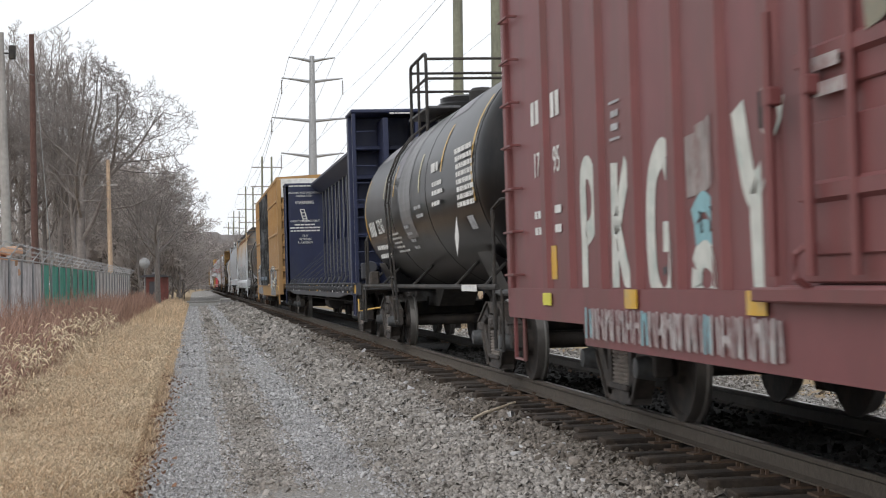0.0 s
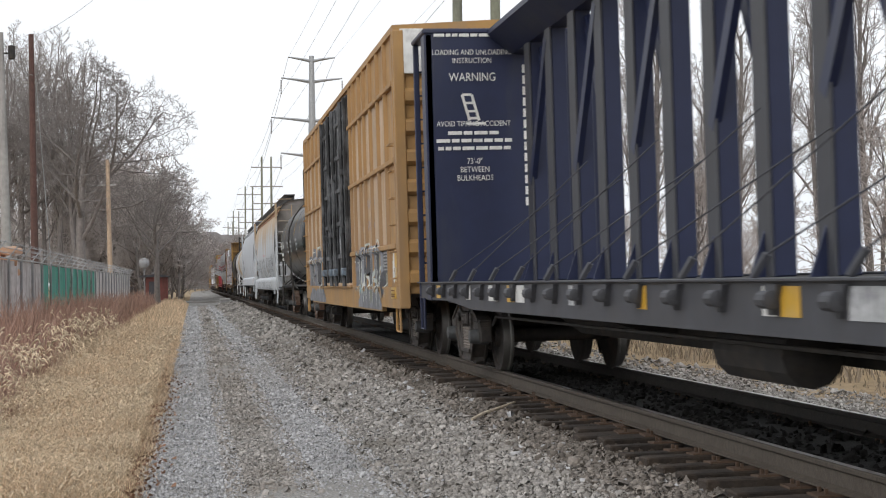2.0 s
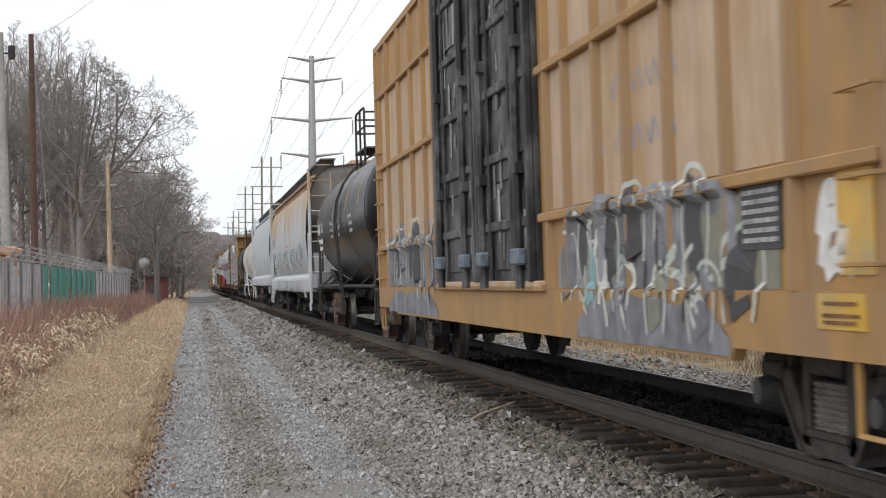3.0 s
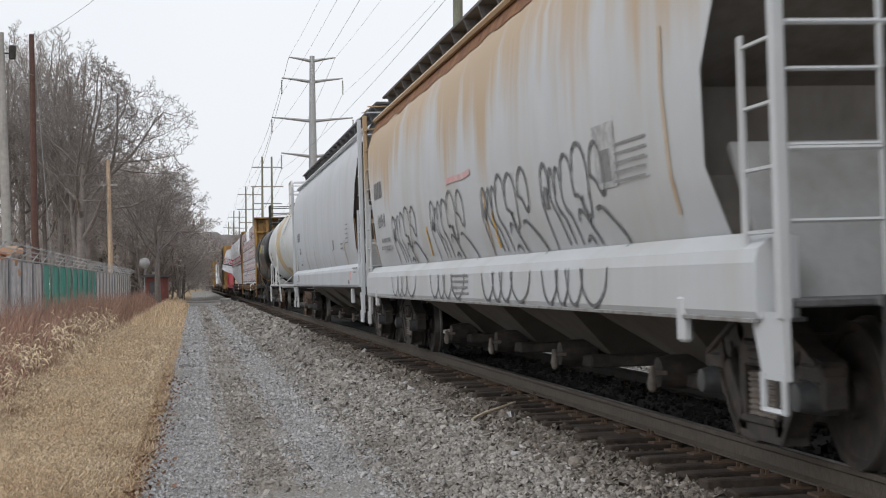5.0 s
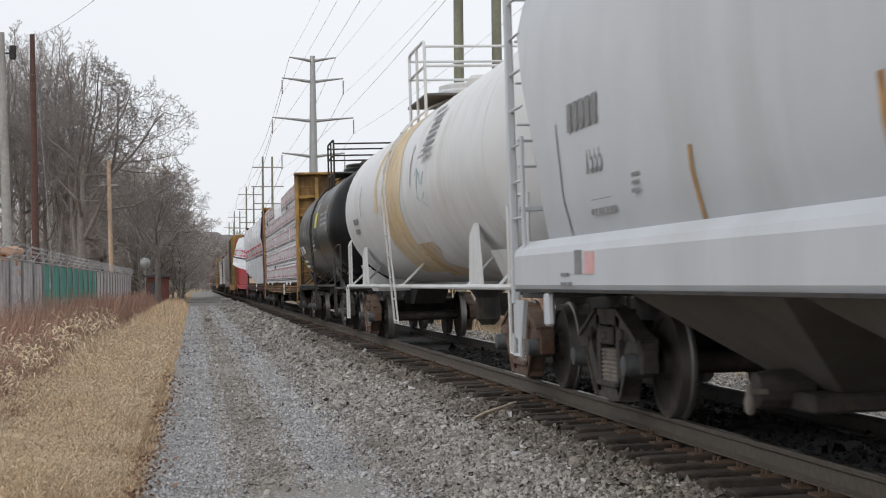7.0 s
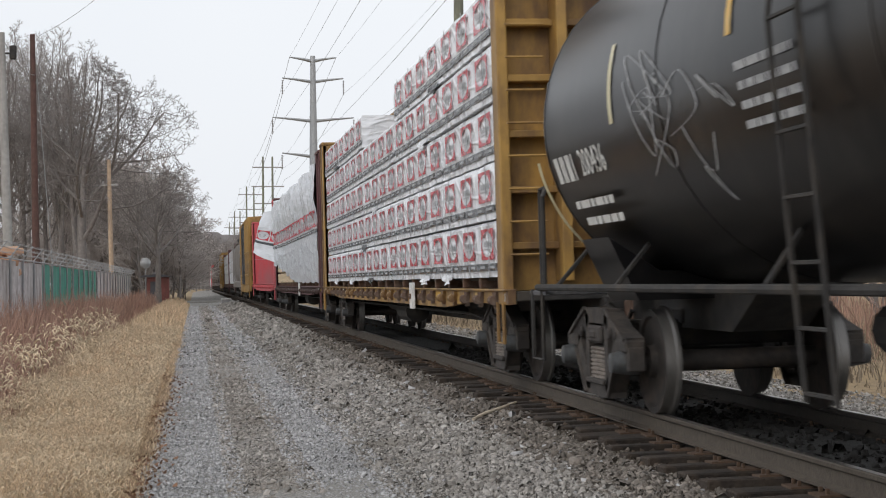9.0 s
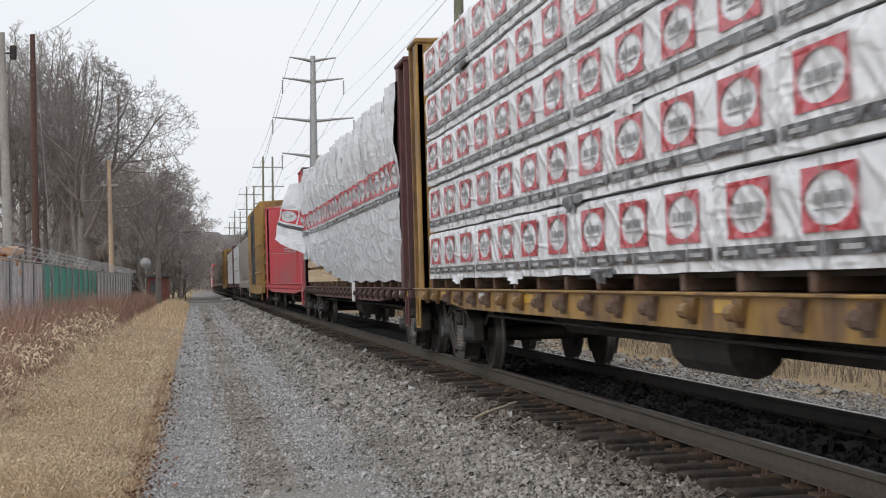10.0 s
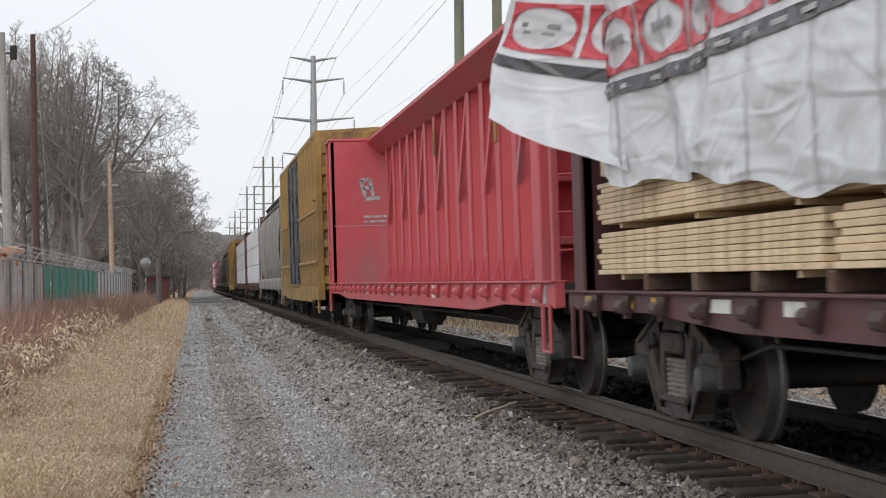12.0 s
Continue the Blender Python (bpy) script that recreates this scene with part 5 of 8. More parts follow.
def decal(car, name, x, y0, y1, z0, z1, mat, label=""):
    return part(name, Build().box(x - 0.003, x + 0.004, y0, y1, z0, z1), mat, car, label)


def text_lines(car, place, lines, mat, name="lettering", label="stencilled lettering"):
    """Words set out on a surface: (text, size, u, w) from the place's middle."""
    for text, size, u, w in lines:
        part(name, letters(text, size, mat), None, car, label, at=place @ pose(u, w, 0))


def bars(car, place, rows, mat, name="lettering_block", label="rows of small worn lettering"):
    """Small writing: rows of (u0, u1, w, height), broken into word-long bars."""
    rng = random.Random(len(rows) * 31 + int(rows[0][0] * 100))
    for u0, u1, w, h in rows:
        b = Build()
        u = u0
        while u < u1 - 0.01:
            e = min(u1, u + h * (0.62 if h > 0.18 else rng.uniform(1.2, 4.5)))
            b.add([tuple(place @ Vector(p)) for p in ((u, w - h / 2, 0.004), (e, w - h / 2, 0.004), (e, w + h / 2, 0.004), (u, w + h / 2, 0.004))], [(0, 1, 2, 3)])
            u = e + h * (0.22 if h > 0.18 else 0.5)
        part(name, b, mat, car, label)


def side_place(x, z_bend=None):
    """Maps (distance along the car, height) to a skin x of the near side."""
    return (lambda u, w: (x, u, w)) if z_bend is None else (lambda u, w: (z_bend(w), u, w))


# ---- box cars ----
def boxcar(label, near, L, H, z_end, z_mid, paint, rib_paint, ribs, doors, door_mat, belts=(), end_belts=(), inset=2.1, deep=None, roof_mat=None, name="boxcar", rib_depth=0.06, rib_half=0.13):
    car = new_car(name, label, "boxcar", near, L, inset)
    hw = 1.56
    part("body", Build().box(-hw, hw, 0.02, L - 0.02, 1.0, H - 0.05, 0.02), paint, car)
    for s in (-1, 1):
        y0, y1 = deep or (2.9, L - 2.9)
        sill = Build()
        x0, x1 = s * (hw - 0.03), s * (hw + 0.05)
        sill.prism([(0.0, z_end), (y0, z_end), (y0 + 0.05, z_mid), (y1 - 0.05, z_mid), (y1, z_end), (L, z_end), (L, 1.12), (0, 1.12)], x0, x1, "x")
        part("side_sill", sill, paint, car)
        rib = Build().prism([(-rib_half, 0.0), (-rib_half * 0.62, -rib_depth), (rib_half * 0.62, -rib_depth), (rib_half, 0.0)], 1.12, H - 0.12, "z")
        rib.v = [(s * (hw + abs(p[1])), p[0], p[2]) for p in rib.v]
        rm = rib.mesh("side_rib", rib_paint)
        for y in ribs:
            part("side_rib", rm, None, car, at=Matrix.Translation((0, y, 0)))
        for z in belts:
            for a, b_ in z[1]:
                part("belt_rail", Build().box(s * hw, s * (hw + 0.07), a, b_, z[0] - 0.04, z[0] + 0.04, 0.01), rib_paint, car)
        for a, b_ in doors:
            d = part("door", Build().box(s * hw, s * (hw + 0.06), a, b_, 1.16, H - 0.2, 0.01), door_mat, car, "dark sliding plug door")
            for k in range(1, 5):
                part("door_panel", Build().box(s * (hw + 0.06), s * (hw + 0.08), a + 0.12, b_ - 0.12, 1.3 + (k - 1) * (H - 1.6) / 4, 1.16 + k * (H - 1.6) / 4, 0.015), door_mat, d)
            for t in (0.3, 0.7):
                part("lock_bar", Build().tube([(s * (hw + 0.11), a + (b_ - a) * t, 1.2), (s * (hw + 0.11), a + (b_ - a) * t, H - 0.3)], 0.025, 6), door_mat, d)
            part("door_track", Build().box(s * hw, s * (hw + 0.10), a - 0.3, b_ + 0.3, 1.09, 1.15, 0.01), rib_paint, car)
    roof = Build().prism([(-hw - 0.05, H - 0.12), (-hw - 0.05, H - 0.02), (0, H + 0.06), (hw + 0.05, H - 0.02), (hw + 0.05, H - 0.12)], -0.02, L + 0.02, "y")
    part("roof", roof, roof_mat or rib_paint, car)
    for y, d in ((0.0, -1), (L, 1)):
        for s in (-1, 1):
            part("corner_post", Build().box(s * (hw - 0.12), s * (hw + 0.05), y - d * 0.1, y + d * 0.06, z_end, H - 0.1, 0.015), rib_paint, car)
        for z in end_belts:
            part("end_rib", Build().prism([(y, z - 0.13), (y + d * 0.08, z - 0.07), (y + d * 0.08, z + 0.07), (y, z + 0.13)], -hw + 0.12, hw - 0.12, "x"), paint, car)
        ladder(car, -hw - 0.11, y - d * 0.12 - (0.45 if d > 0 else 0), 1.25, H - 1.6 if H > 5 else H - 0.5, 0.42, rib_paint, 0.42, stiles=False)
        stirrup(car, -hw - 0.02, y - d * 0.15 - (0.4 if d > 0 else 0), 0.4, z_end, 0.42, rib_paint)
        stirrup(car, hw + 0.02, y - d * 0.15 - (0.4 if d > 0 else 0), 0.4, z_end, 0.42, rib_paint)
    return car


def strokes(car, x, paths, width, mat, name="graffiti", label="painted graffiti strokes", place=None):
    """Spray strokes, one part for each letter or figure."""
    made = None
    for pts in paths:
        b = Build()
        fine = []
        for i in range(len(pts) - 1):
            for k in range(6):
                t = k / 6
                p0, p1, p2, p3 = pts[max(i - 1, 0)], pts[i], pts[i + 1], pts[min(i + 2, len(pts) - 1)]
                fine.append(tuple(0.5 * ((2 * p1[c]) + (-p0[c] + p2[c]) * t + (2 * p0[c] - 5 * p1[c] + 4 * p2[c] - p3[c]) * t * t + (-p0[c] + 3 * p1[c] - 3 * p2[c] + p3[c]) * t ** 3) for c in (0, 1)))
        fine.append(pts[-1])
        b.strip(fine, width, place or side_place(x))
        made = part(name, b, mat, car, label)
    return made


def red_boxcar():
    L, near = 16.5, -0.65
    ribs = [14.9, 14.05, 13.05, 12.1, 11.15, 10.3, 9.45, 6.0, 5.1, 4.2, 3.3, 2.4, 1.5, 0.6]
    car = boxcar("faded oxide-red boxcar with white block graffiti along its side", near, L, 4.85, 0.83, 0.66, M["red_paint"], M["red_rib"],
                 ribs, [(6.5, 8.9)], M["red_rib"], end_belts=[1.3 + 0.42 * k for k in range(8)], deep=(2.95, L - 2.95), rib_depth=0.045)

    def skin(u, w):
        """The ribbed side as paint lies on it."""
        out = 1.56
        for y in ribs:
            out = max(out, 1.56 + 0.045 * min(1.0, max(0.0, (0.135 - abs(u - y)) / 0.05)))
        return (-out - 0.006, u, max(w, 1.13))

    x = -1.567
    sx = -1.63
    text_lines(car, on_side(x, 14.5, 2.75), [("17", 0.24, -0.78, -0.5), ("95", 0.24, 0.0, -0.5)], M["white_paint"], label="white stencilled car number")
    bars(car, on_side(x, 14.5, 2.75), [(-0.95, -0.62, 0.0, 0.22), (-0.16, 0.17, 0.0, 0.22), (-0.9, -0.65, -0.95, 0.07), (-0.1, 0.15, -0.93, 0.07), (-0.9, -0.65, -1.1, 0.07), (-0.1, 0.13, -1.1, 0.07)], M["white_paint"])
    bars(car, on_side(x, 12.6, 2.4), [(-0.14, 0.14, 0.14, 0.02), (-0.14, 0.14, -0.14, 0.02), (-0.1, 0.1, 0.05, 0.05), (-0.1, 0.1, -0.05, 0.05)], M["faded_white"])
    g = M["graffiti_white"]
    W = 0.19
    strokes(car, x, [[(13.62, 1.02), (13.60, 1.5), (13.60, 2.02), (13.42, 2.10), (13.26, 1.92), (13.30, 1.66), (13.56, 1.55)]], W, g, place=skin)
    strokes(car, x, [[(12.70, 1.04), (12.66, 2.08)], [(12.30, 2.06), (12.58, 1.66), (12.60, 1.56), (12.30, 1.05)]], W, g, place=skin)
    strokes(car, x, [[(11.30, 1.92), (11.45, 2.06), (11.68, 1.92), (11.76, 1.6), (11.72, 1.2), (11.52, 1.03), (11.32, 1.12), (11.28, 1.44), (11.48, 1.48)]], W * 1.1, g, place=skin)
    strokes(car, x, [[(10.80, 1.25), (10.66, 1.36), (10.42, 1.28), (10.44, 1.08), (10.66, 1.03), (10.80, 1.12), (10.78, 1.24)]], 0.20, g, place=skin)
    strokes(car, x, [[(10.86, 2.12), (10.84, 1.72)], [(10.66, 2.18), (10.62, 1.74)], [(10.44, 2.2), (10.42, 1.76)]], 0.21, M["spray_grey"], label="worn grey spray block", place=skin)
    over = lambda u, w: (skin(u, w)[0] - 0.002, u, w)
    strokes(car, x, [[(10.84, 1.58), (10.62, 1.68), (10.40, 1.56)], [(10.80, 1.46), (10.60, 1.5), (10.42, 1.44)]], 0.13, M["graffiti_teal"], label="teal spray eyes", place=over)
    strokes(car, x, [[(10.70, 1.62), (10.66, 1.48)], [(10.50, 1.62), (10.50, 1.48)], [(11.5, 1.24), (11.42, 1.26)]], 0.05, M["graffiti_black"], label="dark spray dots", place=over)
    strokes(car, x, [[(9.98, 2.20), (9.84, 1.78), (9.72, 1.66)], [(9.36, 2.22), (9.54, 1.80), (9.70, 1.66), (9.70, 1.3), (9.68, 1.06)]], W * 1.15, g, place=skin)
    rng = random.Random(2)
    y = 13.4
    for i in range(24):
        w = rng.uniform(0.09, 0.16)
        m = M["spray_pale"] if i % 8 else M["graffiti_teal"]
        ways = [[(y, 0.72), (y - 0.01, 0.97)], [(y - w, 0.73), (y - w + 0.02, 0.96)]]
        ways.append([(y, rng.uniform(0.76, 0.94)), (y - w / 2, rng.uniform(0.78, 0.94)), (y - w, rng.uniform(0.76, 0.94))])
        strokes(car, sx - 0.0006 * (i % 3), ways[:rng.choice((2, 3, 3))], rng.uniform(0.03, 0.055), m, label="faded block letters in thin spray paint")
        y -= w + rng.uniform(0.03, 0.07)
    # the sliding door: pressed ribs, rails and a faded tag
    for z in (1.62, 2.3, 3.0, 3.7):
        part("door_rib", Build().prism([(-1.622, z - 0.07), (-1.67, z - 0.035), (-1.67, z + 0.035), (-1.622, z + 0.07)], 6.55, 8.85, "y"), M["red_rib"], car)
    part("door_track", Build().box(-1.70, -1.56, 5.9, 9.5, 1.06, 1.14, 0.01), M["red_rib"], car)
    strokes(car, -1.675, [[(8.7, 2.25), (8.3, 2.25)], [(8.7, 2.12), (8.2, 2.12)]], 0.07, M["spray_pale"], label="pale stencil lines on the door")
    strokes(car, -1.675, [[(8.15, 3.0), (7.9, 3.2), (7.6, 2.9), (7.7, 2.5), (8.0, 2.4)], [(7.4, 2.4), (7.4, 3.1)]], 0.16, M["graffiti_olive"], label="faded olive tag on the door")
    for y, z in ((8.75, 2.85), (8.75, 1.25)):
        part("door_handle", Build().tube([(-1.66, y, z - 0.12), (-1.74, y, z - 0.06), (-1.74, y, z + 0.06), (-1.66, y, z + 0.12)], 0.02, 6), M["red_rib"], car)
    for y, z0, z1, m in ((14.75, 1.2, 1.5, "reflector"), (14.75, 0.97, 1.08, "placard"), (12.1, 0.98, 1.12, "reflector"), (9.6, 0.98, 1.12, "reflector"), (5.2, 0.98, 1.12, "reflector")):
        decal(car, "reflector", sx if z0 < 1.1 else x, y - 0.15, y + 0.15, z0, z1, M[m], "yellow reflective patch")
    for y in (9.1, 8.6):
        part("door_lever", Build().tube([(-1.72, y, 1.2), (-1.72, y, 2.6)], 0.03, 6).box(-1.74, -1.66, y - 0.06, y + 0.06, 2.1, 2.2, 0.01), M["red_rib"], car)
    decal(car, "reflector_dark", -1.71, 9.12, 9.26, 2.0, 2.2, M["dark_gap"], "small dark tag holder")


def ocher_boxcar():
    L, near = 19.5, 58.1
    ribs = [0.12, 1.28, 2.3, 3.4, 4.4, 5.2, 6.2, 6.9, 13.3, 14.1, 15.3, 16.6, 18.0, 19.0]
    car = boxcar("weathered ocher-yellow high boxcar with black doors and silver graffiti", near, L, 5.2, 0.78, 0.70, M["ocher"], M["ocher"], ribs,
                 [(7.3, 10.0), (10.1, 12.8)], M["door_black"], belts=[(3.1, [(0.2, 7.2), (12.9, 19.3)]), (1.76, [(0.2, 7.2), (12.9, 19.3)]), (4.3, [(0.2, 7.2), (12.9, 19.3)])],
                 end_belts=[1.25 + 0.47 * k for k in range(7)], deep=(2.2, L - 2.2), rib_half=0.06)
    part("end_panel", Build().box(-1.5, 1.5, -0.05, 0.0, 4.42, 5.12, 0.01), M["white_paint"], car, "white panel at the top of the end")
    text_lines(car, on_end(-0.05, -0.053, 4.74), [("EXCESS HEIGHT CAR", 0.17, 0, 0)], M["grey_mark"])
    x = -1.567
    rng = random.Random(7)

    def skin(u, w, off=0.006):
        """The near side with its ribs, belt and sill, as paint lies on it."""
        out = 1.56
        for y in ribs:
            out = max(out, 1.56 + 0.06 * min(1.0, max(0.0, (0.065 - abs(u - y)) / 0.025)))
        if abs(w - 1.76) < 0.045:
            out = max(out, 1.632)
        if w < 1.12:
            out = max(out, 1.612)
        return (-out - off, u, w)

    def sprayed(y0, y1, z0, z1, mat, seed, off=0.005, label="silver-grey spray fill"):
        """A filled stretch of spray paint with a ragged upper edge, following the ribs."""
        vs, fs = [], []
        ny, zs = int((y1 - y0) / 0.045), [k / 12 for k in range(13)]
        for i in range(ny + 1):
            y = y0 + (y1 - y0) * i / ny
            e = min(1.0, 4.0 * min(i, ny - i) / ny + 0.35)
            top = z0 + (z1 - z0) * e * (0.86 + 0.28 * noise.noise(Vector((y * 1.7, seed, 0))))
            vs += [skin(y, z0 + (top - z0) * k, off) for k in zs]
        n = len(zs)
        fs = [(i * n + k, i * n + k + 1, (i + 1) * n + k + 1, (i + 1) * n + k) for i in range(ny) for k in range(n - 1)]
        part("graffiti", Build().add(vs, fs), mat, car, label)

    for a, b_ in zip(ribs, ribs[1:]):
        if b_ - a < 2 and a > 1:
            for z0, z1 in ((1.82, 3.04), (3.16, 4.24)):
                part("side_panel", Build().box(-1.566, -1.55, a + 0.08, b_ - 0.08, z0, z1, 0.003), M["ocher_pale"], car, "sun-bleached tan panel")
    sprayed(1.62, 6.7, 1.125, 1.95, M["graffiti_grey"], 1.0)
    sprayed(1.55, 3.2, 1.13, 1.75, M["graffiti_olive"], 4.0, 0.0065, "olive-grey spray fill")
    sprayed(2.25, 5.9, 0.725, 1.115, M["graffiti_grey"], 2.0)
    sprayed(13.0, 18.6, 1.125, 2.2, M["graffiti_grey"], 3.0)
    sprayed(13.2, 18.2, 0.73, 1.10, M["graffiti_grey"], 6.0)

    def letter(y, w, z0, z1, ink):
        """One bubble letter: a dark body inside a pale outline."""
        m = (z0 + z1) / 2
        place = lambda u, v: skin(u, v, 0.009)
        over = lambda u, v: skin(u, v, 0.011)
        body = [(y, z0 + 0.06), (y + 0.06, m), (y - 0.02, z1 - 0.08)]
        strokes(car, 0, [body], w * 0.62, M[ink], label="dark spray fill", place=place)
        rim = [(y + w * 0.45, z0), (y + w * 0.55, m), (y + w * 0.35, z1 - 0.05), (y, z1), (y - w * 0.4, z1 - 0.08), (y - w * 0.5, m), (y - w * 0.35, z0 + 0.02)]
        strokes(car, 0, [rim], rng.uniform(0.03, 0.05), M["graffiti_white"], label="white spray outline", place=over)
    for y, w, z0, z1, ink in ((2.05, 0.55, 0.92, 1.5, "graffiti_black"), (2.75, 0.5, 0.78, 1.3, "graffiti_grey"), (2.95, 0.5, 1.2, 1.92, "graffiti_black"), (3.55, 0.5, 1.25, 1.85, "graffiti_grey"),
                              (3.7, 0.45, 0.8, 1.3, "graffiti_olive"), (4.25, 0.4, 1.3, 1.9, "graffiti_black"), (4.55, 0.45, 0.95, 1.4, "graffiti_grey"), (4.95, 0.42, 1.15, 1.72, "graffiti_black"),
                              (5.45, 0.42, 0.95, 1.5, "graffiti_teal"), (5.75, 0.4, 1.2, 1.74, "graffiti_black"), (6.2, 0.4, 1.0, 1.6, "graffiti_grey"),
                              (13.6, 0.5, 1.15, 2.0, "graffiti_black"), (14.4, 0.5, 1.2, 1.9, "graffiti_grey"), (15.1, 0.5, 1.15, 2.1, "graffiti_black"), (15.9, 0.5, 1.2, 1.9, "graffiti_black"),
                              (16.6, 0.5, 1.15, 2.0, "graffiti_grey"), (17.3, 0.5, 1.2, 2.0, "graffiti_black"), (18.0, 0.5, 1.15, 1.8, "graffiti_grey")):
        letter(y, w, z0, z1, ink)
    for i in range(36):
        y = rng.uniform(2.3, 6.2) if i < 24 else rng.uniform(13.2, 18.3)
        z = rng.uniform(0.8, 1.5)
        h = rng.uniform(0.15, 0.35)
        strokes(car, 0, [[(y, z), (y + rng.uniform(-0.05, 0.12), z + h * 0.6), (y + rng.uniform(-0.2, 0.2), z + h)]], rng.uniform(0.03, 0.07), M["graffiti_white" if i % 3 else "graffiti_black"], label="short spray stroke", place=lambda u, v: skin(u, v, 0.012))
    for a, b_ in ((7.3, 10.0), (10.1, 12.8)):
        for z in (1.75, 2.45, 3.15, 3.85, 4.55):
            part("door_rib", Build().box(-1.68, -1.62, a + 0.06, b_ - 0.06, z - 0.05, z + 0.05, 0.012), M["door_black"], car)
        for y in (a + 0.07, b_ - 0.07):
            part("door_edge", Build().box(-1.69, -1.62, y - 0.06, y + 0.06, 1.18, 4.95, 0.012), M["door_black"], car)
    for i in range(90):
        y, z = 7.5 + rng.uniform(0, 5.0), 1.3 + rng.uniform(0, 3.2)
        strokes(car, -1.652 - 0.0005 * (i % 4), [[(y, z), (y + rng.uniform(-0.04, 0.04), z + rng.uniform(0.15, 0.5))]], rng.uniform(0.03, 0.12), M[("faded_white", "graffiti_grey", "grey_mark")[i % 3]], "paper_label", "torn pale label on the door")
    for y in (7.7, 9.5, 10.6, 12.3):
        part("door_lever", Build().tube([(-1.70, y, 1.12), (-1.70, y, 4.9)], 0.05, 6).box(-1.74, -1.64, y - 0.10, y + 0.10, 2.2, 2.32, 0.01).box(-1.74, -1.64, y - 0.10, y + 0.10, 3.4, 3.52, 0.01), M["door_black"], car, "black lock rod with brackets")
        part("door_latch", Build().box(-1.76, -1.66, y - 0.16, y + 0.16, 1.34, 1.5, 0.02), M["latch_blue"], car, "grimy blue-grey latch")
    part("door_ledge", Build().box(-1.66, -1.56, 7.2, 12.9, 1.10, 1.19, 0.01), M["ocher_pale"], car, "worn pale door rail")
    decal(car, "reflector", x, 0.36, 0.78, 1.2, 1.72, M["reflector"], "yellow reflective strip")
    decal(car, "warning_plate", -1.614, 0.38, 0.95, 0.93, 1.11, M["reflector"], "yellow warning plate")
    bars(car, on_side(-1.62, 0.66, 1.02), [(-0.2, 0.2, 0.04, 0.02), (-0.22, 0.22, -0.02, 0.02), (-0.2, 0.2, -0.055, 0.02)], M["rust"])
    for k, pts in enumerate(([(1.0, 1.4), (0.9, 1.62), (0.72, 1.6), (0.6, 1.66)], [(0.98, 1.24), (0.9, 1.45), (0.75, 1.5), (0.62, 1.58)], [(0.95, 1.22), (0.75, 1.3), (0.6, 1.24)], [(0.8, 1.22), (0.7, 1.45)])):
        strokes(car, x - 0.001 * k, [pts], 0.13, M["white_paint"], label="white spray blot")
    for k in range(9):
        y, z = 3.2 + 0.45 * (k % 5) + rng.uniform(-0.1, 0.1), 2.15 + 0.4 * (k // 5)
        strokes(car, -1.569, [[(y, z), (y + 0.12, z + 0.16), (y + 0.2, z), (y + 0.3, z + 0.14)]], 0.03, M["graffiti_blue"], label="faint blue scrawl")
    part("notice", Build().box(-1.575, -1.566, 1.5, 2.1, 1.35, 1.72, 0.002), M["graffiti_black"], car, "dark data panel")
    bars(car, on_side(-1.577, 1.8, 1.54), [(-0.27, 0.27, 0.14 - 0.055 * k, 0.028) for k in range(6)], M["faded_white"])


def rear_boxcar():
    L, near = 16.4, 243.8
    car = boxcar("dirty mustard boxcar with a white roof edge and black door", near, L, 5.15, 0.75, 0.68, M["old_ocher"], M["old_ocher"], [0.5, 1.5, 2.5, 3.5, 4.5, 5.5, 6.5, 12, 13, 14, 15, 15.9],
                 [(7.2, 11.6)], M["door_black"], belts=[(3.1, [(0.2, 7.1), (11.7, 16.2)]), (1.76, [(0.2, 7.1), (11.7, 16.2)])], end_belts=[1.25 + 0.47 * k for k in range(7)], deep=(2.2, L - 2.2))
    part("end_panel", Build().box(-1.5, 1.5, -0.05, 0.0, 4.55, 5.1, 0.01), M["ttx_yellow"], car, "dusty panel at the top of the end")
    text_lines(car, on_end(0, -0.053, 4.8), [("EXCESS HEIGHT CAR", 0.17, 0, 0)], M["white_paint"])
    rng = random.Random(3)
    for i in range(12):
        y = 0.9 + i * 0.5
        z = 1.2 + rng.uniform(-0.1, 0.2)
        strokes(car, -1.567, [[(y, z), (y + 0.1, z + 0.5), (y + 0.3, z + 0.6), (y + 0.2, z + 0.2)]], 0.14, M[("graffiti_white", "graffiti_grey", "graffiti_black")[i % 3]])


def far_boxcar(label, near, L, H, paint):
    return boxcar(label, near, L, H, 0.8, 0.7, M[paint], M[paint], [0.6 + k * 1.1 for k in range(int(L / 1.1))], [(L / 2 - 1.5, L / 2 + 1.5)], M[paint], end_belts=[1.4, 2.2, 3.0, 3.8])


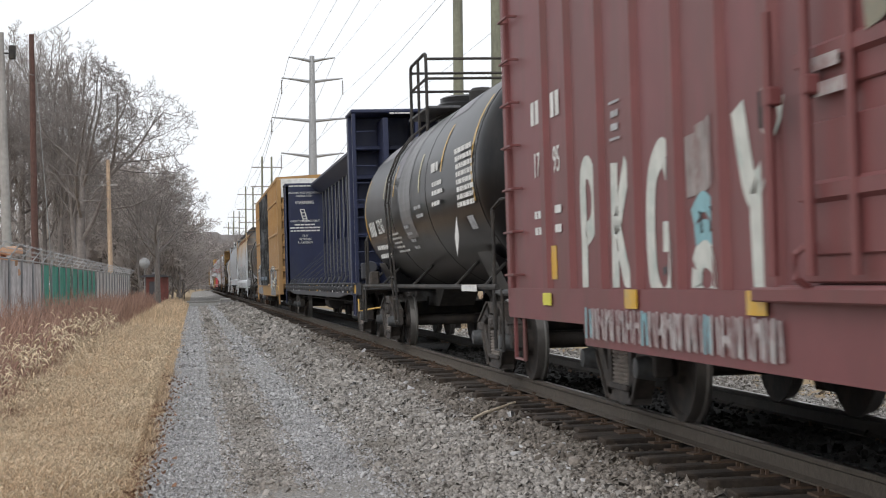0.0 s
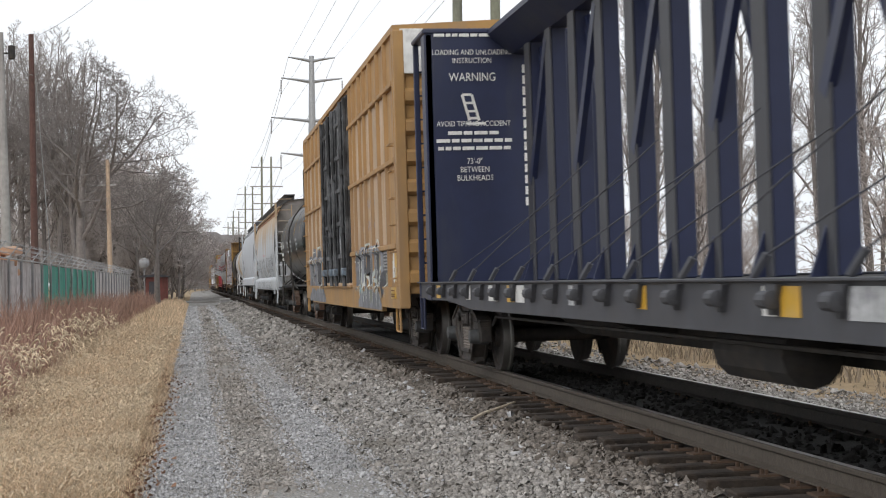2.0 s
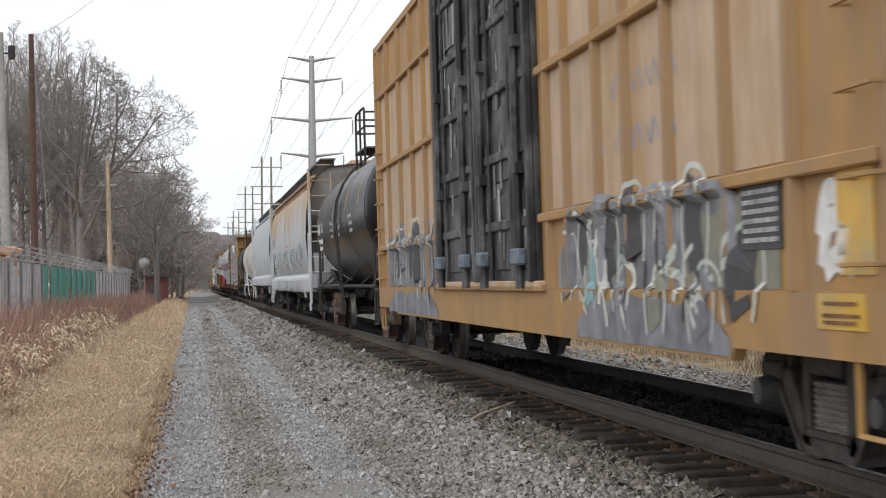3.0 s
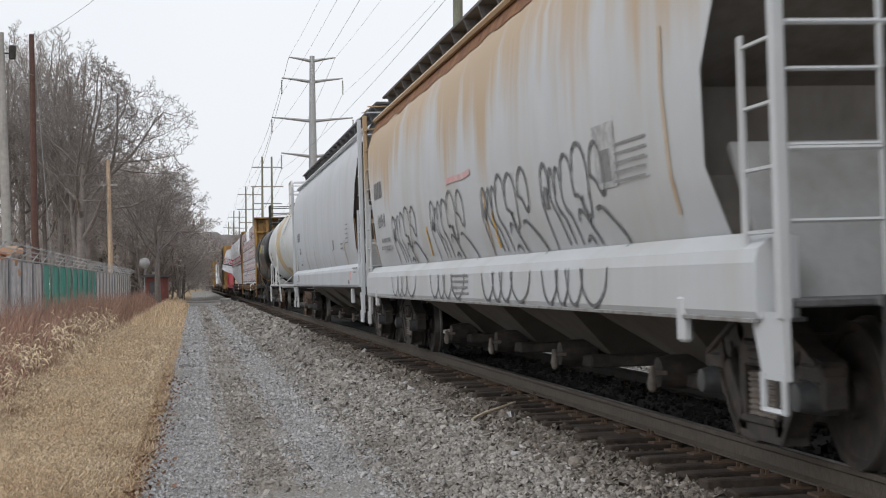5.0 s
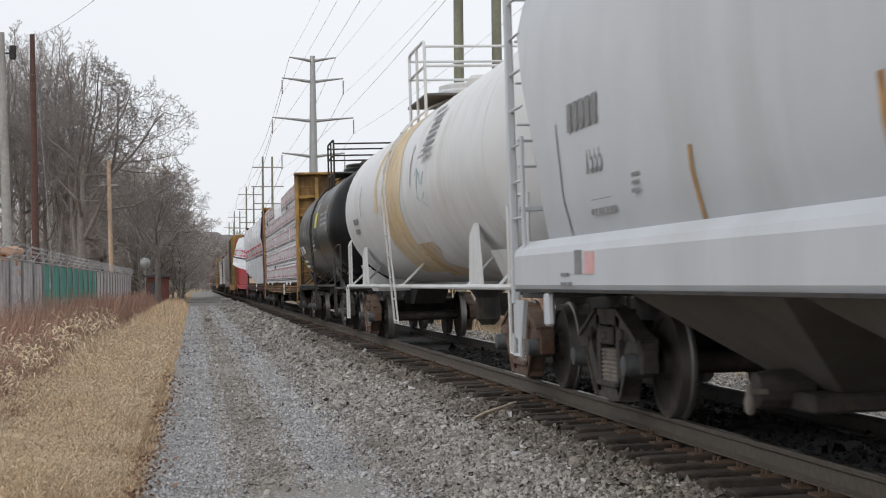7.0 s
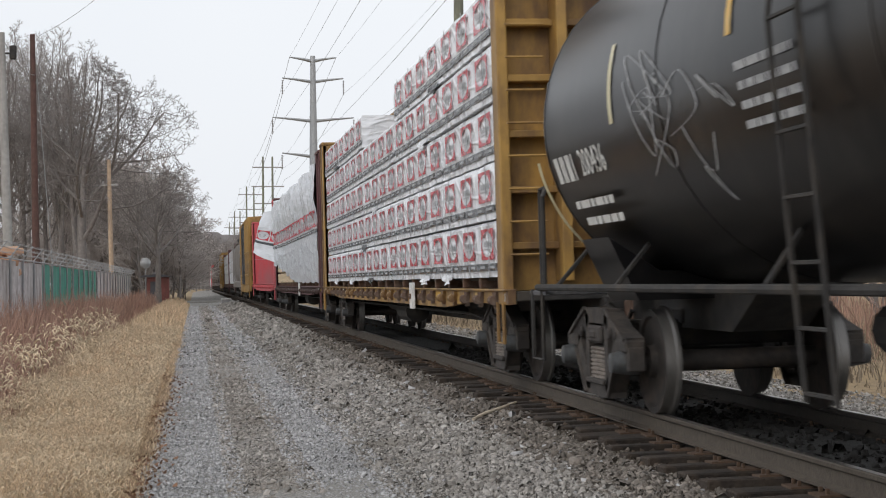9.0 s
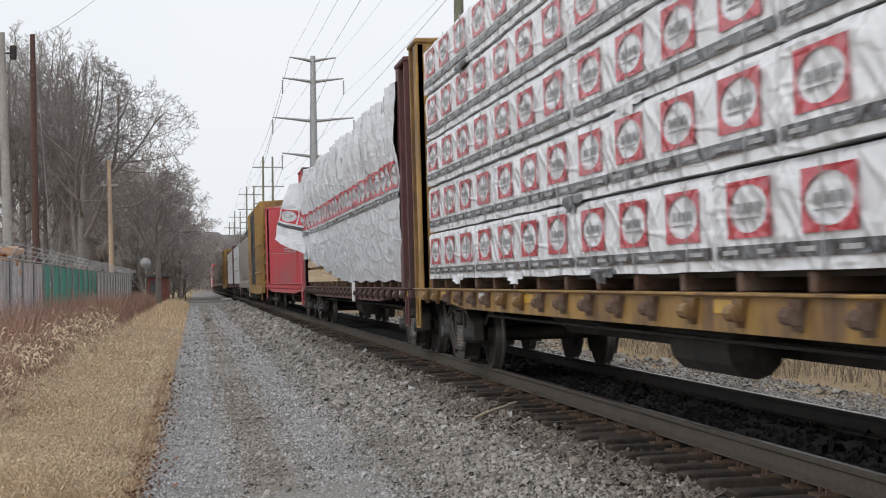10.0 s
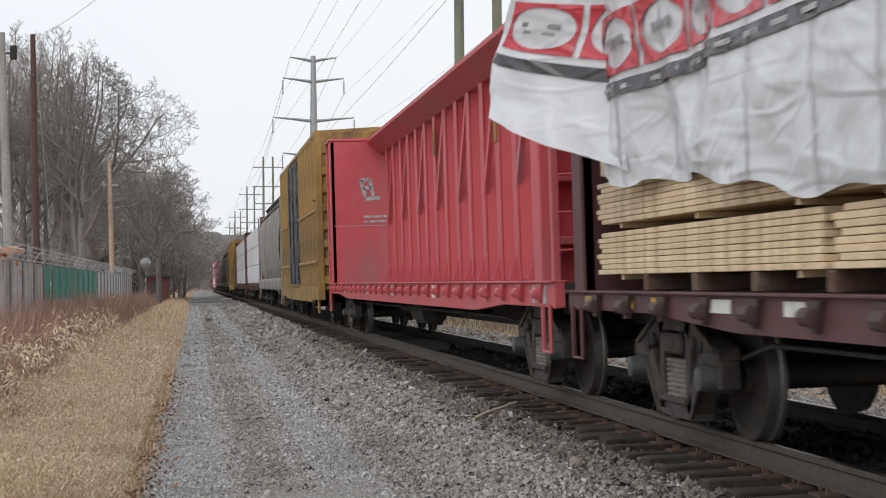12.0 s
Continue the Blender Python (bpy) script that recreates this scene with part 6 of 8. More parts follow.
# ---- tank cars ----
def tank_car(label, near, L, R, zc, paint, frame_kind, dome, stage_mat, heads=0.75, name="tank_car", inset=(1.7, 1.3)):
    car = new_car(name, label, "tank car", near, L, inset, frame_kind, sill=False)
    for y, d in ((-0.05, 1), (L + 0.05, -1)):
        part("stub_sill", Build().prism([(y, 0.72), (y + d * 2.9, 0.72), (y + d * 3.6, 1.10), (y, 1.02)], -0.32, 0.32, "x"), M["under"], car)
    y0, y1 = 0.55, L - 0.5
    prof = [(y0 + heads * (1 - math.cos(math.pi / 2 * k / 10)), max(R * math.sin(math.pi / 2 * k / 10), 0.02)) for k in range(11)]
    tail = [(y1 - heads * (1 - math.cos(math.pi / 2 * k / 10)), max(R * math.sin(math.pi / 2 * k / 10), 0.02)) for k in range(10, -1, -1)]
    part("tank_shell", Build().lathe(prof + tail, 48, "y", (0, 0, zc)), paint, car, smooth=True)
    for y in (y0 + heads, y0 + heads + (y1 - y0 - 2 * heads) / 3, y0 + heads + (y1 - y0 - 2 * heads) * 2 / 3, y1 - heads):
        part("weld_seam", Build().lathe([(y - 0.02, R), (y - 0.01, R + 0.006), (y + 0.01, R + 0.006), (y + 0.02, R)], 48, "y", (0, 0, zc)), paint, car, smooth=True)
    # running rail, end platforms and saddles
    for s in (-1, 1):
        part("side_rail", Build().tube([(s * 1.42, 0.4, 1.12), (s * 1.42, L - 0.4, 1.12)], 0.032, 8), stage_mat, car)
        for y in (1.2, 3.2, L / 2, L - 3.2, L - 1.2):
            part("rail_bracket", Build().tube([(s * 1.42, y, 1.12), (s * 0.95, y + 0.5, 1.5)], 0.022, 5), stage_mat, car)
    for y in (2.0, L - 2.0):
        sad = Build().prism([(-1.25, 1.55), (-1.0, 1.0), (1.0, 1.0), (1.25, 1.55), (0.8, 1.15 + 0.1), (-0.8, 1.15 + 0.1)], y - 0.45, y + 0.45, "y")
        part("saddle", sad, paint, car)
    for y, d in ((0.05, 1), (L - 0.05, -1)):
        part("end_platform", Build().box(-1.42, 1.42, y, y + d * 0.65, 1.04, 1.09, 0.01), M["grating"], car)
        for s in (-1, 1):
            h = Build()
            h.tube([(s * 1.4, y + d * 0.6, 1.08), (s * 1.4, y + d * 0.6, 2.0), (s * 1.33, y + d * 0.45, 2.1), (s * 1.3, y + d * 0.06, 2.1), (s * 1.3, y + d * 0.06, 1.08)], 0.024, 6)
            part("end_handrail", h, stage_mat, car)
        for s in (-1, 1):
            stirrup(car, s * 1.42, y + (d * 0.1 if d > 0 else -0.55), 0.42, 1.1, 0.42, stage_mat)
    # ladder and fittings platform
    ym = dome
    for s in (-1, 1):
        lad = Build()
        for k in (0, 0.42):
            pts = [(s * 1.44, ym + k, 0.5), (s * (R + 0.09), ym + k, zc)]
            for a in range(15, 76, 15):
                pts.append((s * (R + 0.09) * math.cos(radians(a)), ym + k, zc + (R + 0.09) * math.sin(radians(a))))
            lad.tube(pts, 0.018, 5)
        for i in range(5):
            z = 0.55 + i * 0.36
            lad.tube([(s * (1.44 + (R - 1.35) * (z - 0.5) / 2), ym, z), (s * (1.44 + (R - 1.35) * (z - 0.5) / 2), ym + 0.42, z)], 0.014, 5)
        for a in range(0, 76, 13):
            lad.tube([(s * (R + 0.09) * math.cos(radians(a)), ym + k, zc + (R + 0.09) * math.sin(radians(a))) for k in (0, 0.42)], 0.014, 5)
        part("ladder", lad, stage_mat, car)
    top = zc + R
    fit = Build().lathe([(top - 0.1, 0.55), (top + 0.22, 0.55), (top + 0.26, 0.5), (top + 0.33, 0.5), (top + 0.36, 0.44)], 20, "z", (0, ym + 0.9, 0))
    part("manway_dome", fit, paint, car, smooth=True)
    part("valve_housing", Build().lathe([(top - 0.1, 0.22), (top + 0.3, 0.22), (top + 0.36, 0.16)], 12, "z", (0, ym - 0.3, 0)), stage_mat, car, smooth=True)
    part("top_platform", Build().box(-0.95, -0.4, ym - 0.5, ym + 1.6, top + 0.02, top + 0.06, 0.005).box(0.4, 0.95, ym - 0.5, ym + 1.6, top + 0.02, top + 0.06, 0.005), M["grating"], car)
    y_a, y_b, z_mid, z_top = ym - 0.5, ym + 1.25, top + 0.5, top + 0.92
    rail = lambda path, r: part("safety_rail", Build().tube(path, r, 6), stage_mat, car)
    for s in (-1, 1):
        rail([(s * 0.95, y_a, z_mid), (s * 0.95, y_b, z_mid)], 0.024)
        rail([(s * 0.95, y_a, top - 0.4), (s * 0.95, y_a, z_top - 0.12), (s * 0.95, y_a + 0.04, z_top - 0.03), (s * 0.95, y_a + 0.14, z_top), (s * 0.95, y_b - 0.14, z_top),
              (s * 0.95, y_b - 0.04, z_top - 0.03), (s * 0.95, y_b, z_top - 0.12), (s * 0.95, y_b, top - 0.4)], 0.028)
        rail([(s * 0.95, (y_a + y_b) / 2, top - 0.4), (s * 0.95, (y_a + y_b) / 2, z_top)], 0.026)
    for y in (y_a, y_b):
        for z in (z_mid, z_top - 0.1):
            rail([(-0.95, y, z), (0.95, y, z)], 0.024)
    part("bottom_outlet", Build().lathe([(0.45, 0.12), (0.55, 0.2), (0.9, 0.2), (1.1, 0.35)], 12, "z", (0, L / 2, 0)), M["under"], car)
    part("air_reservoir", Build().lathe([(L / 2 + 1.2, 0.05), (L / 2 + 1.25, 0.2), (L / 2 + 2.4, 0.2), (L / 2 + 2.45, 0.05)], 12, "y", (0.55, 0, 0.75)), M["under"], car)
    return car


def shell_patch(R, zc, y0, y1, a0, a1, off=0.004, n=8, wave=0.0):
    """A piece of painted skin on the tank's near side, between two angles above the level."""
    b = Build()
    vs, fs = [], []
    for i in range(n + 1):
        a = radians(a0 + (a1 - a0) * i / n)
        jog = wave * noise.noise(Vector((a * 4, y0, 0))), wave * noise.noise(Vector((a * 4, y1, 7)))
        for y in (y0 + jog[0], y1 + jog[1]):
            vs.append((-(R + off) * math.cos(a), y, zc + (R + off) * math.sin(a)))
    for i in range(n):
        fs.append((2 * i, 2 * i + 1, 2 * i + 3, 2 * i + 2))
    return b.add(vs, fs)


def shell_place(R, zc, y, angle, off=0.004):
    a = radians(angle)
    return on_side(-(R + off) * math.cos(a), y, zc + (R + off) * math.sin(a), -angle)


def black_tank_one():
    R, zc, L, near = 1.47, 2.5, 14.2, 17.0
    car = tank_car("black tank car with grey repaint patches and yellow reflective strips", near, L, R, zc, M["tank_black"], "casting", 8.6, M["under"], inset=(2.4, 1.3))
    part("grey_patch", shell_patch(R, zc, 8.1, 8.9, 15, 70), M["tank_patch"], car, "patch of grey primer")
    part("dull_band", shell_patch(R, zc, 6.8, 8.0, -25, 80, n=24, wave=0.25), M["tank_band"], car, "dull grey band down the shell")
    part("grey_patch", shell_patch(R, zc, 9.6, 12.4, 38, 62), M["tank_patch"], car, "patch of grey primer")
    part("grey_patch", shell_patch(R, zc, 3.4, 5.0, 40, 66), M["tank_patch"], car, "patch of grey primer")
    for y, a0, a1, m in ((12.75, -20, 25, "reflector"), (10.0, 5, 22, "pale_reflector"), (8.7, 4, 24, "reflector"), (5.8, 0, 22, "pale_reflector"), (3.8, 6, 32, "reflector"), (1.5, -14, 38, "reflector")):
        part("reflector", shell_patch(R, zc, y - 0.05, y + 0.05, a0, a1, 0.006), M[m], car, "yellow reflective strip")
    p = shell_place(R, zc, 11.2, -13)
    text_lines(car, p, [("222165", 0.27, 0.42, 0)], M["white_paint"], label="white stencilled car number")
    bars(car, p, [(-1.15, -0.3, 0, 0.27), (-0.7, 0.85, -0.36, 0.08), (-0.5, 1.05, -0.52, 0.08)], M["white_paint"])
    bars(car, shell_place(R, zc, 9.2, -26), [(-0.58, 0.5, 0.16, 0.035), (-0.58, 0.62, 0.08, 0.035), (-0.5, 0.45, 0.0, 0.035), (-0.45, 0.5, -0.08, 0.035), (-0.4, 0.85, -0.16, 0.035)], M["white_paint"])
    bars(car, shell_place(R, zc, 6.0, -10), [(-0.4, 0.3, 0.05, 0.05), (-0.3, 0.4, -0.08, 0.05)], M["faded_white"])
    bars(car, shell_place(R, zc, 4.3, 2), [(-0.3, 0.3, 0.2, 0.12), (-0.2, 0.6, -0.03, 0.06), (-0.2, 0.7, -0.15, 0.06), (-0.2, 0.5, -0.3, 0.06)], M["white_paint"])
    bars(car, shell_place(R, zc, 7.4, -25), [(-0.4, 0.1, 0.2, 0.05), (-0.35, 0.15, 0.08, 0.05), (-0.3, 0.2, -0.04, 0.05), (-0.25, 0.25, -0.16, 0.05)], M["faded_white"])
    bars(car, shell_place(R, zc, 2.0, -2), [(-0.55, 0.6, 0.36 - 0.095 * k, 0.06) for k in range(8)], M["white_paint"])
    part("notice", shell_patch(R, zc, 1.95, 2.35, -27, -20, 0.006), M["faded_white"], car, "pale data panel")
    part("placard", Build().add([tuple(Vector((-1.46, 2.7, 1.75)) + Vector(p)) for p in ((0, 0.16, 0), (0, 0, 0.26), (0, -0.16, 0), (0, 0, -0.26))], [(0, 1, 2, 3)]), M["white_paint"], car, "white diamond placard")
    decal(car, "sill_mark", -1.47, 1.4, 2.4, 1.07, 1.15, M["white_paint"], "white stencil panel")
    part("valve_box", Build().box(-1.40, -1.22, 12.9, 13.15, 1.12, 1.4, 0.03), M["casting"], car, "grimy valve box")
    part("brake_wheel", Build().lathe([(0.3, 0.26), (0.33, 0.28), (0.36, 0.26)], 18, "y", (-0.5, 0, 1.7)), M["under"], car)


def black_tank_two():
    R, zc, L, near = 1.50, 2.62, 13.5, 79.3
    car = tank_car("black tank car with yellow edge strips and large white numbers", near, L, R, zc, M["tank_black"], "rusty_casting", 6.2, M["under"])
    p = shell_place(R, zc, 11.4, -2)
    text_lines(car, p, [("162", 0.26, 0.35, 0.0)], M["white_paint"], label="white stencilled car number")
    bars(car, p, [(-0.75, -0.1, 0, 0.26), (-0.5, 0.6, -0.32, 0.12), (-0.45, 0.55, -0.5, 0.10)], M["white_paint"])
    for y, a0, a1, m in ((12.45, -25, 40, "pale_reflector"), (10.3, 5, 30, "reflector"), (8.0, -5, 12, "faded_white"), (5.0, 5, 30, "reflector"), (2.5, 5, 30, "reflector")):
        part("reflector", shell_patch(R, zc, y - 0.05, y + 0.05, a0, a1, 0.006), M[m], car, "yellow reflective strip")
    for y in (4.0, 6.8, 8.4):
        bars(car, shell_place(R, zc, y, -5), [(-0.4, 0.4, 0.1, 0.07), (-0.3, 0.4, -0.05, 0.07), (-0.3, 0.3, -0.2, 0.07)], M["faded_white"])
    part("valve_box", Build().box(-1.35, -0.95, 12.85, 13.25, 1.15, 1.5, 0.03), M["steel"], car, "grimy brake valve")
    part("air_pipe", Build().tube([(-1.38, 13.3, 1.1), (-1.38, 13.3, 2.2), (-1.3, 13.1, 2.35), (-1.1, 12.9, 2.35)], 0.035, 8), M["under"], car)


def white_tank():
    R, zc, L, near = 1.52, 2.68, 18.4, 135.0
    car = tank_car("white tank car with a tan spill stain round its middle", near, L, R, zc, M["tank_white"], "rusty_casting", 9.6, M["tank_white"], heads=0.85)
    part("spill_stain", shell_patch(R, zc, 8.5, 10.9, -62, 88, n=30, wave=0.5), M["tan_stain"], car, "tan product stain running down the shell")
    part("spill_stain", shell_patch(R, zc, 11.4, 11.9, -10, 80, 0.003, n=20, wave=0.3), M["tan_stain"], car, "faint tan stain")
    bars(car, shell_place(R, zc, 5.6, 25), [(-0.5, 0.4, 0.3 - 0.1 * k, 0.06) for k in range(8)], M["grey_mark"])
    bars(car, shell_place(R, zc, 15.2, -14), [(-0.4, 0.4, 0.1, 0.12), (-0.4, 0.3, -0.1, 0.1)], M["grey_mark"])
    for y, a0, a1 in ((14.2, -8, 14), (7.2, -2, 22)):
        part("reflector", shell_patch(R, zc, y - 0.04, y + 0.04, a0, a1, 0.006), M["faded_white"], car, "worn reflective strip")
    part("spill_stain", shell_patch(R, zc, 6.9, 8.7, -68, -36, 0.003, n=24, wave=0.9), M["rust_run"], car, "brown stain low on the shell")
    for k, pts in enumerate(([(6.8, 2), (6.5, 6), (6.6, -6)], [(6.4, 4), (6.1, -4), (5.9, 3)], [(6.7, -9), (6.3, -12), (5.9, -8)], [(6.2, -13), (5.8, -16)])):
        strokes(car, 0, [pts], 0.05, M["graffiti_teal"], "graffiti", "faint teal scrawl", place=lambda u, w: (-(R + 0.005) * math.cos(radians(w)), u, zc + (R + 0.005) * math.sin(radians(w))))
    for y in (3.0, 15.2):
        part("cradle_plate", Build().prism([(y - 0.35, 1.12), (y + 0.35, 1.12), (y + 0.25, 1.75), (y - 0.1, 1.9)], -1.36, -1.30, "x"), M["tank_white"], car)


def black_tank_three():
    R, zc, L, near = 1.5, 2.62, 12.9, 155.7
    car = tank_car("black tank car with chalk scrawl and a yellow hazard panel", near, L, R, zc, M["tank_black"], "casting", 5.4, M["under"])
    p = shell_place(R, zc, 10.6, -17)
    text_lines(car, p, [("200436", 0.24, 0.38, 0.0)], M["white_paint"], label="white stencilled car number")
    bars(car, p, [(-0.85, -0.2, 0, 0.24), (-0.55, 0.7, -0.34, 0.07), (-0.35, 0.8, -0.5, 0.07)], M["white_paint"])
    for y, a0, a1, m in ((12.05, -50, -12, "pale_reflector"), (9.4, -8, 16, "pale_reflector"), (6.7, 2, 22, "reflector"), (4.0, 6, 26, "reflector"), (1.8, -5, 20, "reflector")):
        part("reflector", shell_patch(R, zc, y - 0.05, y + 0.05, a0, a1, 0.006), M[m], car, "yellow reflective strip")
    bars(car, shell_place(R, zc, 6.2, -12), [(-0.4, 0.5, 0.16 - 0.12 * k, 0.05) for k in range(4)], M["faded_white"])
    rng = random.Random(12)
    for i in range(9):
        y, a = 8.6 - rng.uniform(0, 1.5), rng.uniform(-28, 2)
        pts = [(y + rng.uniform(-0.5, 0.5), a + rng.uniform(-12, 12)) for _ in range(5)]
        strokes(car, 0, [pts], 0.025, M["faded_white"], "chalk_scrawl", "pale chalk scrawl", place=lambda u, w: (-(R + 0.005) * math.cos(radians(w)), u, zc + (R + 0.005) * math.sin(radians(w))))
    part("hazard_panel", shell_patch(R, zc, 4.6, 5.3, 2, 18, 0.006), M["placard"], car, "yellow hazard notice")
    part("notice", shell_patch(R, zc, 4.7, 5.3, 19, 28, 0.006), M["faded_white"], car, "pale data panel")
    for y in (3.0, 2.0):
        bars(car, shell_place(R, zc, y, 5), [(-0.4, 0.4, 0.2 - 0.13 * k, 0.06) for k in range(3)], M["faded_white"])


# ---- centre-beam flat cars ----
DECK = 1.17


def winch_mesh():
    b = Build().lathe([(-0.08, 0.03), (-0.075, 0.055), (0.065, 0.055), (0.07, 0.03)], 10, "y", (-1.44, 0, 1.06))
    b.prism([(-0.13, 1.15), (0.07, 1.15), (0.02, 0.97), (-0.05, 0.97)], -1.43, -1.385, "x")
    return b


def bulkhead(car, y0, y1, H, paint, outer, name="bulkhead"):
    """A tall end wall between y0 and y1; outer is the side on which its stiffeners and ladder stand."""
    bh = part(name, Build().box(-1.38, 1.38, y1 - 0.06 if outer < 0 else y0, y1 if outer < 0 else y0 + 0.06, DECK - 0.1, H, 0.01), paint, car)
    ya, yb = (y0, y1 - 0.06) if outer < 0 else (y0 + 0.06, y1)
    for x in (-1.4, 1.28):
        inner = (max(y0, y1 - 0.32), y1) if outer < 0 else (y0, min(y1, y0 + 0.32))
        rim = (y0, y0 + 0.08) if outer < 0 else (y1 - 0.08, y1)
        part("bulkhead_post", Build().box(x, x + 0.12, *inner, DECK - 0.25, H, 0.015), paint, bh)
        if y1 - y0 > 0.6:
            part("bulkhead_post", Build().box(x, x + 0.08, *rim, DECK - 0.25, H, 0.01), paint, bh)
    for x in (-0.75, -0.06, 0.63):
        part("stiffener", Build().box(x, x + 0.12, ya, yb, DECK, H - 0.1, 0.01), paint, bh)
    for z in np.arange(DECK + 0.4, H - 0.2, 0.62):
        part("stiffener", Build().box(-1.28, 1.28, (ya + yb) / 2 if outer < 0 else ya, yb if outer < 0 else (ya + yb) / 2, z - 0.04, z + 0.04, 0.01), paint, bh)
    part("top_cap", Build().box(-1.42, 1.42, y0 - 0.02, y1 + 0.02, H, H + 0.08, 0.02), paint, bh)
    ye = y0 - 0.02 if outer < 0 else y1 + 0.02
    z = DECK + 0.3
    while z < H - 0.2:
        part("rung", Build().tube([(-1.34, ye, z), (-0.92, ye, z)], 0.014, 5), paint, bh)
        z += 0.36
    return bh


def centrebeam(label, near, L, a_in, b_in, H, paint, post_mat, side_mat, winch_mat, sill_marks, loaded, frame_kind="casting", cables=True, name="centerbeam_flatcar"):
    car = new_car(name, label, "flatcar", near, L, 2.2, frame_kind)
    rim = DECK - 0.09 if loaded else DECK
    part("deck", Build().box(-1.29, 1.29, 0.1, L - 0.1, rim - 0.12, rim - 0.01, 0.01), M["under"], car)
    if loaded:
        for k in range(int((L - 1.2) / 1.15)):
            part("load_bolster", Build().box(-1.34, 1.34, 0.8 + k * 1.15, 0.90 + k * 1.15, rim + 0.017, DECK + 0.055, 0.01), M["rusty_casting"], car, "rusty bolster under the load")
    for s in (-1, 1):
        part("side_sill", Build().prism([(0.1, 0.93), (2.6, 0.93), (4.4, 0.84), (L - 4.4, 0.84), (L - 2.6, 0.93), (L - 0.1, 0.93), (L - 0.1, rim - 0.005), (0.1, rim - 0.005)], s * 1.30, s * 1.385, "x"), side_mat, car)
        part("sill_flange", Build().box(s * 1.28, s * 1.43, 0.1, L - 0.1, rim - 0.004, rim + 0.016, 0.004), side_mat, car)
        stirrup(car, s * 1.4, 0.3, 0.3, 0.95, 0.5, paint)
        stirrup(car, s * 1.4, L - 0.6, 0.3, 0.95, 0.5, paint)
    part("underframe", Build().prism([(3.6, 0.84), (L - 3.6, 0.84), (L - 5.5, 0.55), (5.5, 0.55)], -0.3, 0.3, "x"), M["under"], car)
    part("air_reservoir", Build().lathe([(L / 2 - 0.8, 0.05), (L / 2 - 0.75, 0.22), (L / 2 + 0.6, 0.22), (L / 2 + 0.65, 0.05)], 12, "y", (-0.75, 0, 0.66)), M["under"], car)
    part("brake_rigging", Build().tube([(-0.6, 3.4, 0.62), (-0.65, 7.0, 0.70), (-0.65, L / 2 - 0.9, 0.7)], 0.02, 5).tube([(0.5, 3.4, 0.6), (0.5, L - 3.4, 0.6)], 0.02, 5), M["under"], car)
    for y in (L * 0.36, L * 0.5, L * 0.64):
        part("cross_bearer", Build().prism([(-1.32, 1.05), (1.32, 1.05), (1.32, 0.9), (0.4, 0.62), (-0.4, 0.62), (-1.32, 0.9)], y - 0.05, y + 0.05, "y"), M["under"], car)
    part("train_pipe", Build().tube([(-0.9, 3.2, 0.62), (-1.05, 4.2, 0.74), (-1.05, L - 4.2, 0.74), (-0.9, L - 3.2, 0.6)], 0.018, 5), M["under"], car)
    bulkhead(car, 0.12, a_in, H, paint, -1)
    bulkhead(car, b_in, L - 0.12, H, paint, 1)
    # the beam: cap, posts and braces
    part("top_chord", Build().prism([(-0.47, H - 0.02), (-0.47, H + 0.05), (0.47, H + 0.05), (0.47, H - 0.02), (0.12, H - 0.30), (-0.12, H - 0.30)], a_in, b_in, "y"), paint, car)
    ys, y = [], a_in + 0.62
    while y < b_in - 0.3:
        ys.append(y)
        y += 1.235
    post = Build().box(-0.10, 0.10, -0.13, 0.13, DECK, H - 0.25, 0.012).mesh("post", post_mat)
    flange = Build().box(-0.125, -0.102, -0.15, 0.15, DECK, H - 0.28, 0.004).mesh("post_flange", side_mat if not loaded else post_mat)
    knee = Build().prism([(-0.10, DECK), (-0.26, DECK), (-0.10, DECK + 0.45)], -0.015, 0.015, "y").mesh("post_gusset", post_mat)
    for i, y in enumerate(ys):
        p = part("post", post, None, car, at=Matrix.Translation((0, y, 0)))
        part("post_flange", flange, None, p)
        part("post_gusset", knee, None, p)
        if not loaded and i + 1 < len(ys) and i % 2 == 0:
            d = Build()
            bar(d, -0.13, -0.06, (y + 0.1, H - 0.4), (ys[i + 1] - 0.02, DECK + 1.35), 0.15)
            part("diagonal_brace", d, post_mat, car)
            d = Build()
            bar(d, 0.02, 0.09, (y + 1.1, H - 0.4), (y + 0.05, DECK + 1.1), 0.15)
            part("diagonal_brace", d, post_mat, car)
    wm = winch_mesh().mesh("winch", winch_mat)
    worn = winch_mesh().mesh("winch", side_mat)
    y = 0.7
    while y < L - 0.5:
        part("winch", worn if loaded and int(y * 7) % 3 == 0 else wm, None, car, "cable winch on the side sill", at=Matrix.Translation((0, y, rim - DECK)))
        y += 0.92
    if cables:
        for k in range(int((b_in - a_in - 1.8) / 1.38)):
            y = a_in + 1.6 + k * 1.38
            part("tie_cable", Build().tube([(-1.40, y, DECK + 0.02), (-1.33, y - 0.06, DECK + 0.16)], 0.03, 5).tube([(-1.33, y - 0.06, DECK + 0.16), (-0.16, y - 1.15, 2.25 + 0.3 * (k % 2))], 0.007, 4), M["blue_grey"], car, "slack steel tie-down cable")
    for y, w, m in sill_marks:
        decal(car, "sill_mark", -1.389, y, y + w, 0.96, rim - 0.03, M[m])
    return car


